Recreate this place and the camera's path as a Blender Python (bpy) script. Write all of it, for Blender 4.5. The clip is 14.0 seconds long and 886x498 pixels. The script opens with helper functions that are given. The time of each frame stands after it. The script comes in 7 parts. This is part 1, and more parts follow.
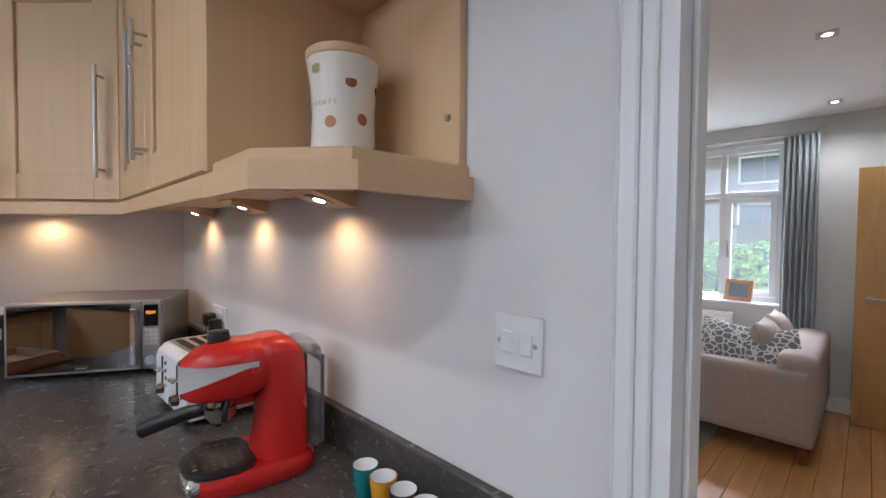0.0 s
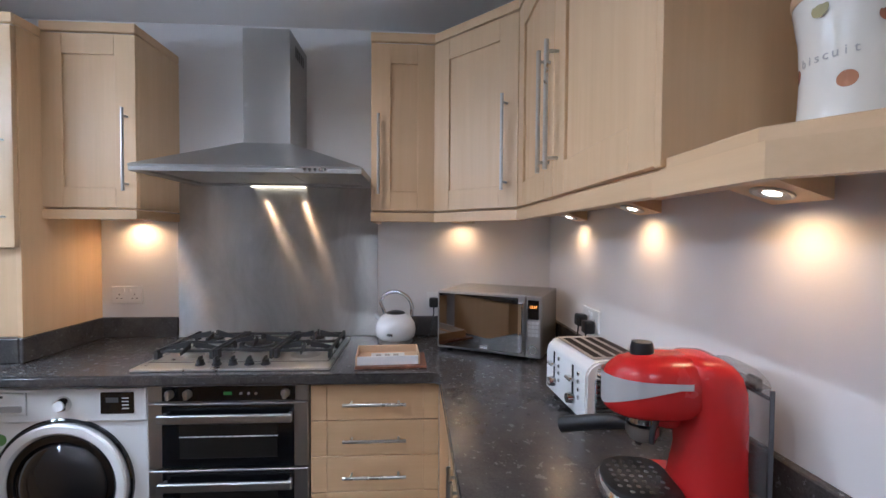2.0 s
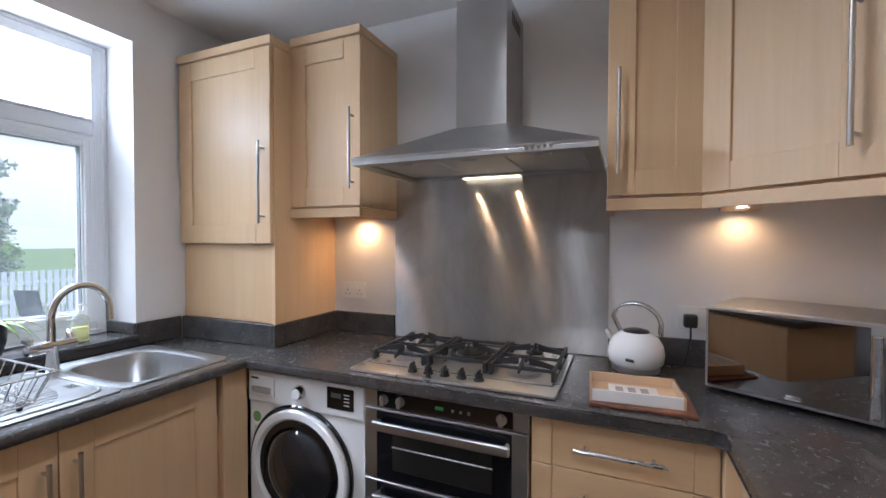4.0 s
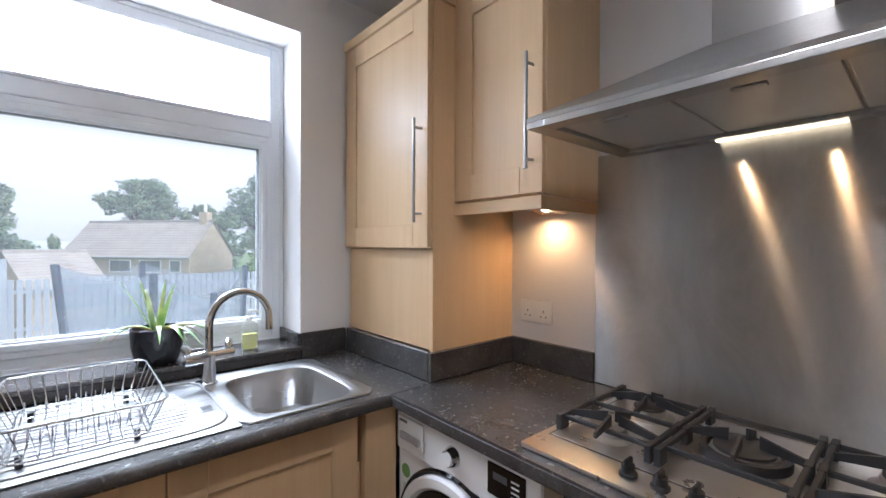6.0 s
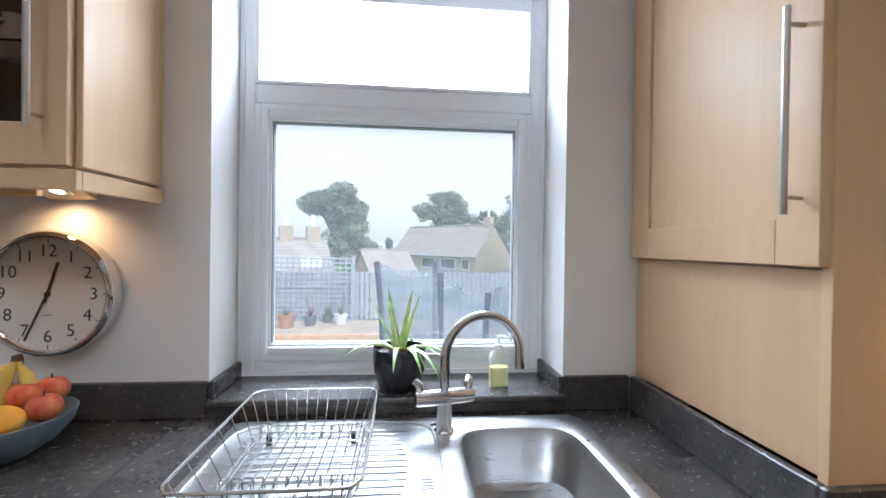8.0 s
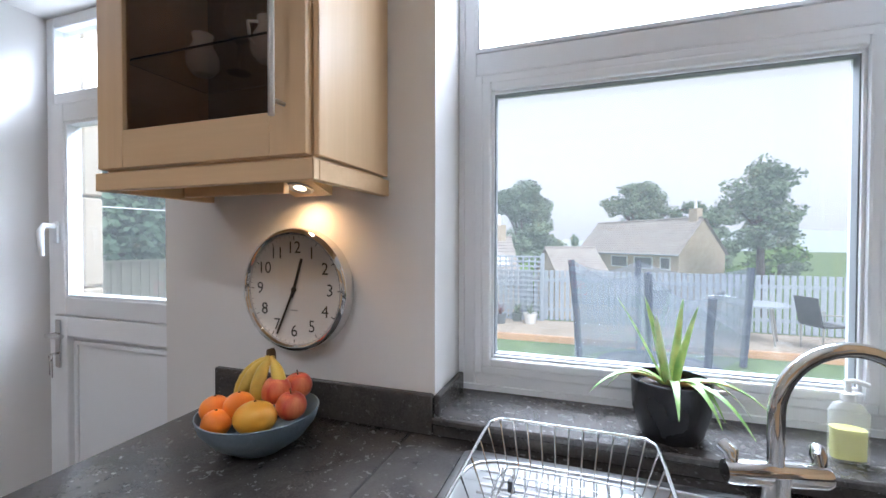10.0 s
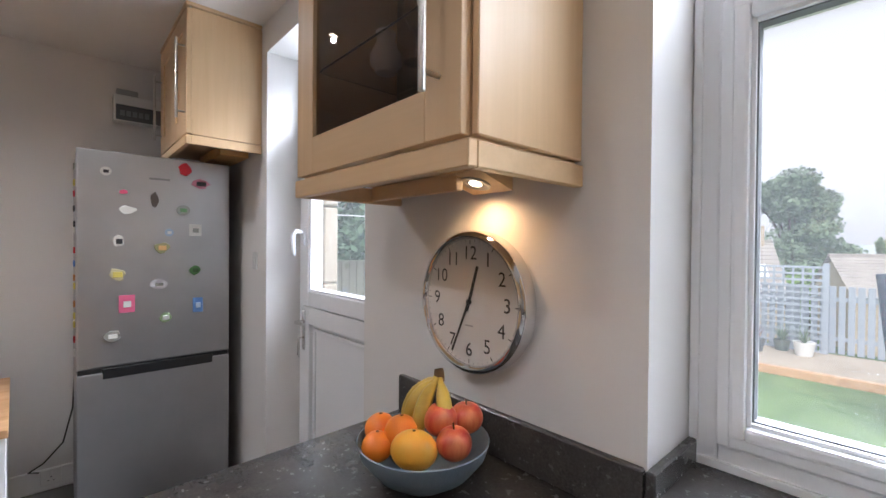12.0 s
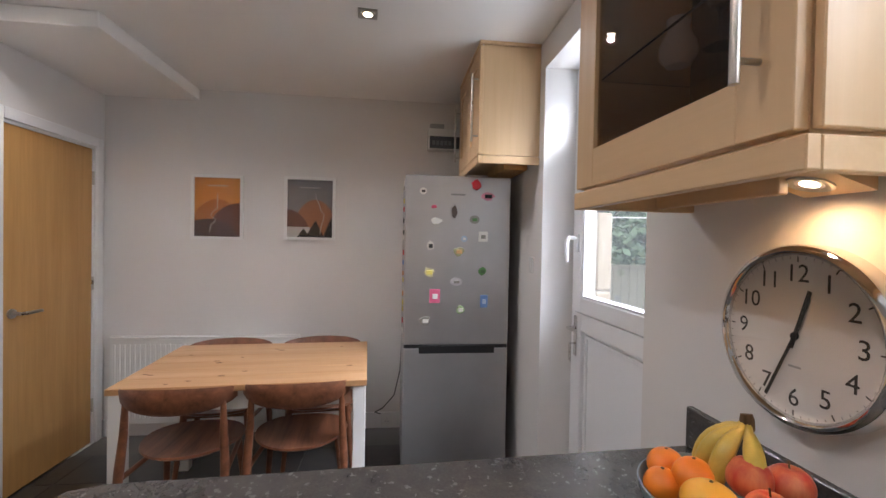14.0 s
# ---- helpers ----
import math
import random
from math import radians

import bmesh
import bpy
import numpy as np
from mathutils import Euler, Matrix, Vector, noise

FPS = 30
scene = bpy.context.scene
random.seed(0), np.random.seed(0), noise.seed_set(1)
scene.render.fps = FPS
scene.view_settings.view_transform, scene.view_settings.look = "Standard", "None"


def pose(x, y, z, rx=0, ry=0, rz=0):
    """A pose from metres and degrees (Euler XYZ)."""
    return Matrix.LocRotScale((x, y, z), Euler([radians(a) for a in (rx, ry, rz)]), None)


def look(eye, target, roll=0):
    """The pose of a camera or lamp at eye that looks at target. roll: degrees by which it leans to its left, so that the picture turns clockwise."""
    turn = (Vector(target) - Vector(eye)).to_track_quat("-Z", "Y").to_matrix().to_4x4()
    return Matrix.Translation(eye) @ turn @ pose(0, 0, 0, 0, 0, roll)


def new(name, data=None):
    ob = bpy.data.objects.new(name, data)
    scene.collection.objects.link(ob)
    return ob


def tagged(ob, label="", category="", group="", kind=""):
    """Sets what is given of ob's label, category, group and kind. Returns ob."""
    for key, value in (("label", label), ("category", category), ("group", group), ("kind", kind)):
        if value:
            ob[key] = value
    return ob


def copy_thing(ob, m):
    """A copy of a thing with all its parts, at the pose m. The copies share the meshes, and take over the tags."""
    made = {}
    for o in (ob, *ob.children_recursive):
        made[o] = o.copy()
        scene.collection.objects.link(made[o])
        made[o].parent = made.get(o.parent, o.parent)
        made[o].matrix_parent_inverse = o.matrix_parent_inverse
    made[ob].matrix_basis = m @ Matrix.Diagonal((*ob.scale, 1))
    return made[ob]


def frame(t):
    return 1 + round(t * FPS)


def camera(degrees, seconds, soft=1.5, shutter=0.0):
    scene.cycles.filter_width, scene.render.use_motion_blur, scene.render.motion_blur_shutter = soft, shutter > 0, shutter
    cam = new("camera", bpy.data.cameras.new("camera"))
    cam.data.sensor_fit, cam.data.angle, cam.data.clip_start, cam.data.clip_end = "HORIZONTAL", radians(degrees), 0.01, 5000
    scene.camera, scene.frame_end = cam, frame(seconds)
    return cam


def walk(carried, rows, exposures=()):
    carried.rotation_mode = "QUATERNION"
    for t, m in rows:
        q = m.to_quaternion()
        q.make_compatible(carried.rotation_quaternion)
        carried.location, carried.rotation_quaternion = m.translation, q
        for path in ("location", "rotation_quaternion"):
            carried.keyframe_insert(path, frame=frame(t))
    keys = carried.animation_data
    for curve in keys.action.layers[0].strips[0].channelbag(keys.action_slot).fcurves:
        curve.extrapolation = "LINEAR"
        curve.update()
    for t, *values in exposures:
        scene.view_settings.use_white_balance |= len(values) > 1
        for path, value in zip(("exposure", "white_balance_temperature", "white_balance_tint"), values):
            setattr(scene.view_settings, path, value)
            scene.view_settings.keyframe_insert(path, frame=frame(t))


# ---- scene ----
cam = camera(92.9, 14.0)
PATH = [
    (0, (-0.265, 0.068, 1.426), (-1.686, 1.475, 1.371), 0.5),
    (0.5, (-0.297, 0.023, 1.422), (-1.916, 1.197, 1.382), 0.6),
    (1, (-0.341, -0.013, 1.429), (-2.156, 0.825, 1.377), 0.6),
    (1.5, (-0.377, -0.048, 1.432), (-2.319, 0.427, 1.377), 0.5),
    (2, (-0.434, -0.083, 1.426), (-2.43, 0.036, 1.369), 0.4),
    (2.5, (-0.527, -0.146, 1.406), (-2.521, -0.297, 1.349), 0.3),
    (3, (-0.606, -0.196, 1.407), (-2.571, -0.564, 1.342), 0.2),
    (3.2, (-0.638, -0.205, 1.408), (-2.584, -0.663, 1.342), 0.2),
    (5.5, (-1.128, -0.419, 1.349), (-2.635, -1.735, 1.349), 0.2),
    (6, (-1.275, -0.534, 1.381), (-2.587, -2.043, 1.366), 0.2),
    (6.5, (-1.392, -0.697, 1.392), (-2.418, -2.414, 1.37), 0.2),
    (7, (-1.449, -0.87, 1.405), (-2.186, -2.729, 1.373), 0.2),
    (7.5, (-1.475, -0.971, 1.407), (-1.947, -2.914, 1.377), 0.4),
    (8, (-1.5, -1.027, 1.401), (-1.684, -3.019, 1.384), 0.8),
    (8.5, (-1.409, -1.041, 1.414), (-1.371, -3.041, 1.375), 0.6),
    (11, (-1.293, -1.464, 1.373), (-0.22, -3.152, 1.355), 0.3),
    (11.5, (-1.266, -1.5, 1.379), (0.012, -3.038, 1.361), 0.4),
    (12, (-1.255, -1.522, 1.391), (0.231, -2.861, 1.371), 0.5),
    (12.5, (-1.241, -1.531, 1.397), (0.447, -2.603, 1.376), 0.7),
    (13, (-1.228, -1.533, 1.403), (0.611, -2.317, 1.378), 0.8),
    (13.5, (-1.235, -1.515, 1.41), (0.697, -2.031, 1.383), 1.0),
    (14, (-1.249, -1.5, 1.416), (0.738, -1.732, 1.385), 1.1),
]
walk(cam, [(t, look(eye, target, roll)) for t, eye, target, roll in PATH], exposures=[(0.0, 1.15, 5600, 12), (2.4, 1.31, 5150, 12), (5.3, 1.23, 5600, 12), (9.0, 1.13, 5600, 10), (14.0, 1.17, 6200, 15)])
# ---- light ----
X0, Y0, YW, XF, YD, CEIL = -2.64, 0.62, -2.265, 1.97, 0.525, 2.48
TOP = 0.91
world = bpy.data.worlds.new("overcast")
scene.world = world
world.use_nodes = True
wn = world.node_tree
sky = wn.nodes.new("ShaderNodeTexSky")
sky.sky_type, sky.sun_disc = "NISHITA", False
sky.sun_elevation, sky.sun_rotation = radians(52), radians(-27)
sky.dust_density = 4.0
grey = wn.nodes.new("ShaderNodeHueSaturation")
grey.inputs["Saturation"].default_value = 0.08
wn.links.new(sky.outputs[0], grey.inputs["Color"])
cloud = wn.nodes.new("ShaderNodeMix")
cloud.data_type = "RGBA"
cloud.inputs[0].default_value = 0.8
cloud.inputs[7].default_value = (2.72, 2.7, 2.68, 1)
wn.links.new(grey.outputs[0], cloud.inputs[6])
wn.links.new(cloud.outputs[2], wn.nodes["Background"].inputs["Color"])
wn.nodes["Background"].inputs["Strength"].default_value = 0.15

sun = new("sun", bpy.data.lights.new("sun", "SUN"))
sun.data.energy, sun.data.angle, sun.data.color = 1.5, radians(20), (1.0, 0.96, 0.9)
sun.matrix_world = look((0, 0, 0), (0.3, -0.6, -0.85))


def area_light(name, eye, target, w, h, watts, colour):
    lamp = new(name, bpy.data.lights.new(name, "AREA"))
    lamp.data.shape, lamp.data.size, lamp.data.size_y = "RECTANGLE", w, h
    lamp.data.energy, lamp.data.color = watts, colour
    lamp.matrix_world = look(eye, target)
    return lamp


def spot_light(name, eye, target, watts, degrees, colour=(1.0, 0.72, 0.42), radius=0.02, blend=0.6):
    lamp = new(name, bpy.data.lights.new(name, "SPOT"))
    lamp.data.energy, lamp.data.spot_size, lamp.data.spot_blend = watts, radians(degrees), blend
    lamp.data.color, lamp.data.shadow_soft_size = colour, radius
    lamp.matrix_world = look(eye, target)
    return lamp


DAY = (0.88, 0.94, 1.0)
# added area lamps, standing in for sky light falling in through the two kitchen openings and the lounge window
area_light("window_daylight", (-1.47, -5.6, 5.2), (-1.47, -2.0, 1.4), 3.2, 1.8, 350, DAY)
area_light("top_light_daylight", (-1.47, YW - 0.262, 2.08), (-1.47, 0, 1.75), 0.9, 0.26, 4.1, DAY)
area_light("transom_daylight", (0.41, YW - 0.23, 2.145), (0.6, 0, 1.6), 0.78, 0.22, 1.15, DAY)
area_light("door_daylight", (0.60, -5.0, 4.9), (0.40, -2.0, 1.4), 1.6, 1.6, 50, DAY)
area_light("lounge_daylight", (-1.4, 6.6, 4.2), (-1.4, 4.0, 1.0), 2.6, 1.8, 400, DAY)
# ceiling downlights: kitchen, dining end, lounge
# The pair at y -0.75 is unseen, added to brighten the kitchen.
DOWN = [(0.765, -1.36), (-0.55, -0.75), (-1.55, -0.75), (0.78, 0.12), (-0.44, 2.98), (-0.47, 4.42), (-1.9, 2.9)]
for dx, dy in DOWN:
    spot_light("downlight_beam", (dx, dy, CEIL - 0.03), (dx, dy, 0), (12 if dx > 0 else 11) if dy < 1 else 8, 152, (1.0, 0.95, 0.89), 0.014, 0.8)

# ---- materials ----


class Mat:
    """A node material with a few shorthand steps."""

    def __init__(self, name, colour, rough=0.5, metal=0.0, **inputs):
        self.m = bpy.data.materials.new(name)
        self.m.use_nodes = True
        self.n, self.l = self.m.node_tree.nodes, self.m.node_tree.links
        self.b = self.n["Principled BSDF"]
        self.b.inputs["Base Color"].default_value = (*colour, 1)
        self.b.inputs["Roughness"].default_value = rough
        self.b.inputs["Metallic"].default_value = metal
        for key, value in inputs.items():
            self.b.inputs[key.replace("_", " ")].default_value = value

    def coords(self, scale=(1, 1, 1), kind="Object"):
        c, p = self.n.new("ShaderNodeTexCoord"), self.n.new("ShaderNodeMapping")
        p.inputs["Scale"].default_value = scale
        self.l.new(c.outputs[kind], p.inputs["Vector"])
        return p.outputs[0]

    def noise(self, scale, at=None, detail=4.0, rough=0.55, warp=0.0):
        t = self.n.new("ShaderNodeTexNoise")
        t.inputs["Scale"].default_value, t.inputs["Detail"].default_value = scale, detail
        t.inputs["Roughness"].default_value, t.inputs["Distortion"].default_value = rough, warp
        self.l.new(at or self.coords(), t.inputs["Vector"])
        return t.outputs["Fac"]

    def ramp(self, fac, *stops):
        r = self.n.new("ShaderNodeValToRGB")
        while len(r.color_ramp.elements) < len(stops):
            r.color_ramp.elements.new(0.5)
        for e, (at, c) in zip(r.color_ramp.elements, stops):
            e.position, e.color = at, (*((c, c, c) if isinstance(c, (int, float)) else c), 1)
        self.l.new(fac, r.inputs[0])
        return r.outputs[0]

    def mix(self, a, b, fac, how="MIX"):
        x = self.n.new("ShaderNodeMix")
        x.data_type, x.blend_type = "RGBA", how
        for key, v in ((6, a), (7, b), (0, fac)):
            if isinstance(v, tuple):
                x.inputs[key].default_value = (*v, 1)
            elif isinstance(v, (int, float)):
                x.inputs[key].default_value = (v, v, v, 1) if key else v
            else:
                self.l.new(v, x.inputs[key])
        return x.outputs[2]

    def colour(self, out):
        self.l.new(out, self.b.inputs["Base Color"])
        return self

    def gloss(self, out):
        self.l.new(out, self.b.inputs["Roughness"])
        return self

    def bump(self, out, strength=0.2, distance=0.002):
        b = self.n.new("ShaderNodeBump")
        b.inputs["Strength"].default_value, b.inputs["Distance"].default_value = strength, distance
        self.l.new(out, b.inputs["Height"])
        self.l.new(b.outputs[0], self.b.inputs["Normal"])
        return self

    def random(self):
        return self.n.new("ShaderNodeObjectInfo").outputs["Random"]


def painted(name, colour, rough=0.6, vary=0.04):
    m = Mat(name, colour, rough)
    big = m.ramp(m.noise(1.3), (0.3, tuple(c * (1 - vary) for c in colour)), (0.7, colour))
    m.colour(big).bump(m.noise(220, detail=2), 0.12, 0.001)
    return m.m


def wooden(name, dark, light, across=26.0, along=1.4, rough=0.42, axis=2, depth=0.15, streak=0.5):
    m = Mat(name, light, rough)
    s = [across] * 3
    s[axis] = along
    at = m.coords(tuple(s))
    grain = m.noise(1.0, at, 6.0, 0.6, 0.5)
    fine = m.noise(5.0, at, 3.0)
    base = m.ramp(grain, (0.3, dark), (0.72, light))
    base = m.mix(base, m.ramp(fine, (0.35, 0.86), (0.65, 1.0)), streak, "MULTIPLY")
    tone = m.ramp(m.random(), (0.0, 0.93), (1.0, 1.0))
    m.colour(m.mix(base, tone, 1.0, "MULTIPLY")).bump(fine, depth, 0.001)
    m.gloss(m.ramp(grain, (0.2, rough + 0.08), (0.8, rough - 0.06)))
    return m.m


def brushed(name, colour, rough=0.3, axis=1, metal=1.0, lift=0.03):
    m = Mat(name, colour, rough, metal)
    s = [240.0] * 3
    s[axis] = 3.0
    streak = m.noise(1.0, m.coords(tuple(s)), 3.0)
    m.gloss(m.ramp(streak, (0.3, rough - 0.04), (0.7, rough + 0.07))).bump(streak, lift, 0.0002)
    smear = m.ramp(m.noise(3.0), (0.3, tuple(c * 0.86 for c in colour)), (0.7, colour))
    return m.colour(smear).m


def plain(name, colour, rough=0.4, metal=0.0, **inputs):
    m = Mat(name, colour, rough, metal, **inputs)
    m.gloss(m.ramp(m.noise(9.0), (0.3, max(0.02, rough - 0.04)), (0.7, rough + 0.05)))
    return m.m


def glowing(name, colour, strength):
    return Mat(name, (0.8, 0.8, 0.8), 0.5, 0.0, Emission_Color=(*colour, 1), Emission_Strength=strength).m


def glass(name, tint=(1, 1, 1), rough=0.0):
    return Mat(name, tint, rough, 0.0, Transmission_Weight=1.0, IOR=1.45).m


WALL = painted("wall_paint", (0.75, 0.73, 0.715))
CEILING = painted("ceiling_paint", (0.86, 0.84, 0.82), 0.8)
TRIM = painted("satin_white", (0.80, 0.80, 0.80), 0.35, 0.02)
UPVC = plain("white_upvc", (0.82, 0.83, 0.85), 0.42)
MAPLE = wooden("maple", (0.675, 0.452, 0.248), (0.72, 0.50, 0.287), 22.0, 1.0, 0.44, depth=0.05, streak=0.22)
MAPLE_FLAT = wooden("maple_across", (0.675, 0.452, 0.248), (0.72, 0.50, 0.287), 22.0, 1.0, 0.44, axis=0, depth=0.05, streak=0.22)
OAK = wooden("oak_veneer", (0.50, 0.27, 0.085), (0.60, 0.34, 0.12), 16.0, 0.9, 0.38)
PINE = wooden("pine", (0.50, 0.265, 0.115), (0.63, 0.375, 0.19), 12.0, 0.8, 0.4, axis=1)
WALNUT = wooden("walnut", (0.11, 0.038, 0.018), (0.29, 0.11, 0.052), 20.0, 1.5, 0.36, axis=1)
BOARD = wooden("floorboard", (0.40, 0.175, 0.052), (0.62, 0.32, 0.11), 11.0, 0.8, 0.33, axis=1)
STEEL = brushed("brushed_steel", (0.52, 0.51, 0.50), 0.34)
STEEL_UP = brushed("brushed_steel_upright", (0.50, 0.49, 0.48), 0.32, 2)
STEEL_UP.node_tree.nodes["Principled BSDF"].inputs["Anisotropic"].default_value = 0.85
STEEL_UP.node_tree.nodes["Principled BSDF"].inputs["Anisotropic Rotation"].default_value = 0.25
HOBSTEEL = plain("hob_steel", (0.70, 0.68, 0.66), 0.3, 1.0)


def splash_steel():
    """Sheet steel brushed along the wall, slightly aslant, with wiped cloudy patches."""
    m = Mat("splashback_steel", (0.52, 0.51, 0.50), 0.36, 1.0, Anisotropic=1.0, Anisotropic_Rotation=0.268)
    cloud = m.noise(5.0, m.coords((1.0, 1.0, 0.45)), 7.0, 0.68, 0.9)
    wipe = m.noise(1.0, m.coords((9.0, 9.0, 1.1)), 5.0, 0.6)
    c = m.ramp(cloud, (0.33, (0.44, 0.43, 0.415)), (0.68, (0.59, 0.58, 0.565)))
    m.colour(m.mix(c, m.ramp(wipe, (0.3, 0.86), (0.7, 1.0)), 0.6, "MULTIPLY"))
    m.gloss(m.ramp(cloud, (0.3, 0.33), (0.7, 0.28)))
    return m.m


SPLASH = splash_steel()
SINKSTEEL = brushed("sink_steel", (0.55, 0.55, 0.55), 0.3, 0, lift=0.0)
CHROME = plain("chrome", (0.72, 0.72, 0.72), 0.08, 1.0)
NICKEL = plain("satin_nickel", (0.52, 0.50, 0.47), 0.3, 1.0)
BLACK = plain("black_plastic", (0.012, 0.012, 0.013), 0.35)
IRON = plain("cast_iron", (0.016, 0.016, 0.017), 0.5)
BLACKGLASS = plain("black_glass", (0.006, 0.006, 0.007), 0.06)
SMOKED = Mat("smoked_glass", (0.74, 0.64, 0.57), 0.02, 0.0, Transmission_Weight=1.0, IOR=1.25).m
WHITE = plain("white_enamel", (0.82, 0.82, 0.81), 0.22)
CREAM = plain("cream_glaze", (0.80, 0.75, 0.66), 0.15)
RED = plain("red_plastic", (0.52, 0.018, 0.016), 0.24)
GLASS = glass("clear_glass")


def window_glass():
    """Clear glass with a pale translucent veil mixed in to haze the outside view."""
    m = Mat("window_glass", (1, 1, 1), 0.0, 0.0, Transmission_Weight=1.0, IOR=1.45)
    veil, both = m.n.new("ShaderNodeBsdfTranslucent"), m.n.new("ShaderNodeMixShader")
    veil.inputs["Color"].default_value = (0.8, 0.83, 0.86, 1)
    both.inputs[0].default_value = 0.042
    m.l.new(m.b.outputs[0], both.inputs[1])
    m.l.new(veil.outputs[0], both.inputs[2])
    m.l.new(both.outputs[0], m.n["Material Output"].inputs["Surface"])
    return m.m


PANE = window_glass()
LAMP = glowing("lamp_glow", (1.0, 0.86, 0.62), 7.0)
HOODLAMP = glowing("hood_lamp_glow", (1.0, 0.8, 0.5), 2.0)
BACK_BROWN = plain("dark_back", (0.22, 0.15, 0.10), 0.7)


def laminate():
    m = Mat("slate_laminate", (0.03, 0.03, 0.03), 0.25)
    at = m.coords()
    cloud = m.ramp(m.noise(7.0, at, 6.0, 0.65, 1.2), (0.32, (0.032, 0.030, 0.030)), (0.75, (0.088, 0.078, 0.072)))
    fleck = m.ramp(m.noise(170.0, at, 3.0, 0.6, 0.7), (0.40, 0.0), (0.72, 1.0))
    tan = m.ramp(m.noise(11.0, at, 3.0), (0.35, (0.10, 0.105, 0.112)), (0.7, (0.21, 0.185, 0.165)))
    m.colour(m.mix(cloud, tan, m.mix(0.0, fleck, 0.26)))
    m.gloss(m.ramp(m.noise(60, at), (0.3, 0.24), (0.7, 0.28)))
    return m.m


SLATE = laminate()


def slate_tile():
    m = Mat("dark_floor_tile", (0.04, 0.04, 0.04), 0.3)
    at = m.coords(kind="Object")
    c = m.ramp(m.noise(4.0, at, 6.0, 0.6), (0.3, (0.022, 0.022, 0.023)), (0.7, (0.06, 0.057, 0.055)))
    tone = m.ramp(m.random(), (0.0, 0.75), (1.0, 1.0))
    m.colour(m.mix(c, tone, 1.0, "MULTIPLY")).bump(m.noise(18, at, 5), 0.25, 0.003)
    return m.m


FLOORTILE = slate_tile()
GROUT = painted("grout", (0.16, 0.155, 0.15), 0.9)

# ---- building helpers ----


def thing(name, at, label, category, group="", rz=0.0, kind=""):
    ob = new(name)
    ob.empty_display_size = 0.05
    ob.matrix_basis = pose(*at, 0, 0, rz)
    return tagged(ob, label, category, group, kind)


def mesh_of(name, bm, mats):
    bmesh.ops.recalc_face_normals(bm, faces=bm.faces)
    data = bpy.data.meshes.new(name)
    bm.to_mesh(data)
    bm.free()
    for m in mats if isinstance(mats, (list, tuple)) else (mats,):
        data.materials.append(m)
    return data


def part(name, bm, material, parent=None, label="", smooth=False):
    """Links a bmesh as one mesh object under a thing or a part, in the thing's own coordinates."""
    data = mesh_of(name, bm, material)
    if smooth:
        data.shade_smooth()
        data.set_sharp_from_angle(angle=radians(smooth if smooth > 1 else 35))
    ob = new(name, data)
    if parent:
        ob.parent = parent
    return tagged(ob, label)


def box(x0, x1, y0, y1, z0, z1, bevel=0.0, bm=None, segments=1):
    bm = bm or bmesh.new()
    v = [bm.verts.new((x, y, z)) for z in (z0, z1) for y in (y0, y1) for x in (x0, x1)]
    f = [bm.faces.new([v[i] for i in q]) for q in ((0, 2, 3, 1), (4, 5, 7, 6), (0, 1, 5, 4), (2, 6, 7, 3), (0, 4, 6, 2), (1, 3, 7, 5))]
    if bevel:
        bmesh.ops.bevel(bm, geom=list({e for q in f for e in q.edges}), offset=bevel, segments=segments, affect="EDGES", profile=0.6)
    return bm


def prism(outline, z0, z1, bm=None, bevel=0.0, segments=2):
    bm = bm or bmesh.new()
    lo = [bm.verts.new((x, y, z0)) for x, y in outline]
    hi = [bm.verts.new((x, y, z1)) for x, y in outline]
    n = len(outline)
    f = [bm.faces.new(lo[::-1]), bm.faces.new(hi)]
    f += [bm.faces.new((lo[i], lo[(i + 1) % n], hi[(i + 1) % n], hi[i])) for i in range(n)]
    if bevel:
        bmesh.ops.bevel(bm, geom=list(f[1].edges) + list(f[0].edges), offset=bevel, segments=segments, affect="EDGES", profile=0.6)
    return bm


def lathe(profile, at=(0, 0, 0), steps=32, bm=None, start=0.0, turn=360.0):
    """Turns (radius, height) pairs round the upright axis through at."""
    bm = bm or bmesh.new()
    rings = []
    for r, z in profile:
        if r < 1e-6:
            rings.append([bm.verts.new((at[0], at[1], at[2] + z))] * steps)
        else:
            rings.append([bm.verts.new((at[0] + r * math.cos(radians(start) + math.tau * i / steps), at[1] + r * math.sin(radians(start) + math.tau * i / steps), at[2] + z)) for i in range(steps)])
    for a, b in zip(rings, rings[1:]):
        for i in range(steps):
            j = (i + 1) % steps
            q = list(dict.fromkeys((a[i], a[j], b[j], b[i])))
            if len(q) > 2:
                bm.faces.new(q)
    return bm


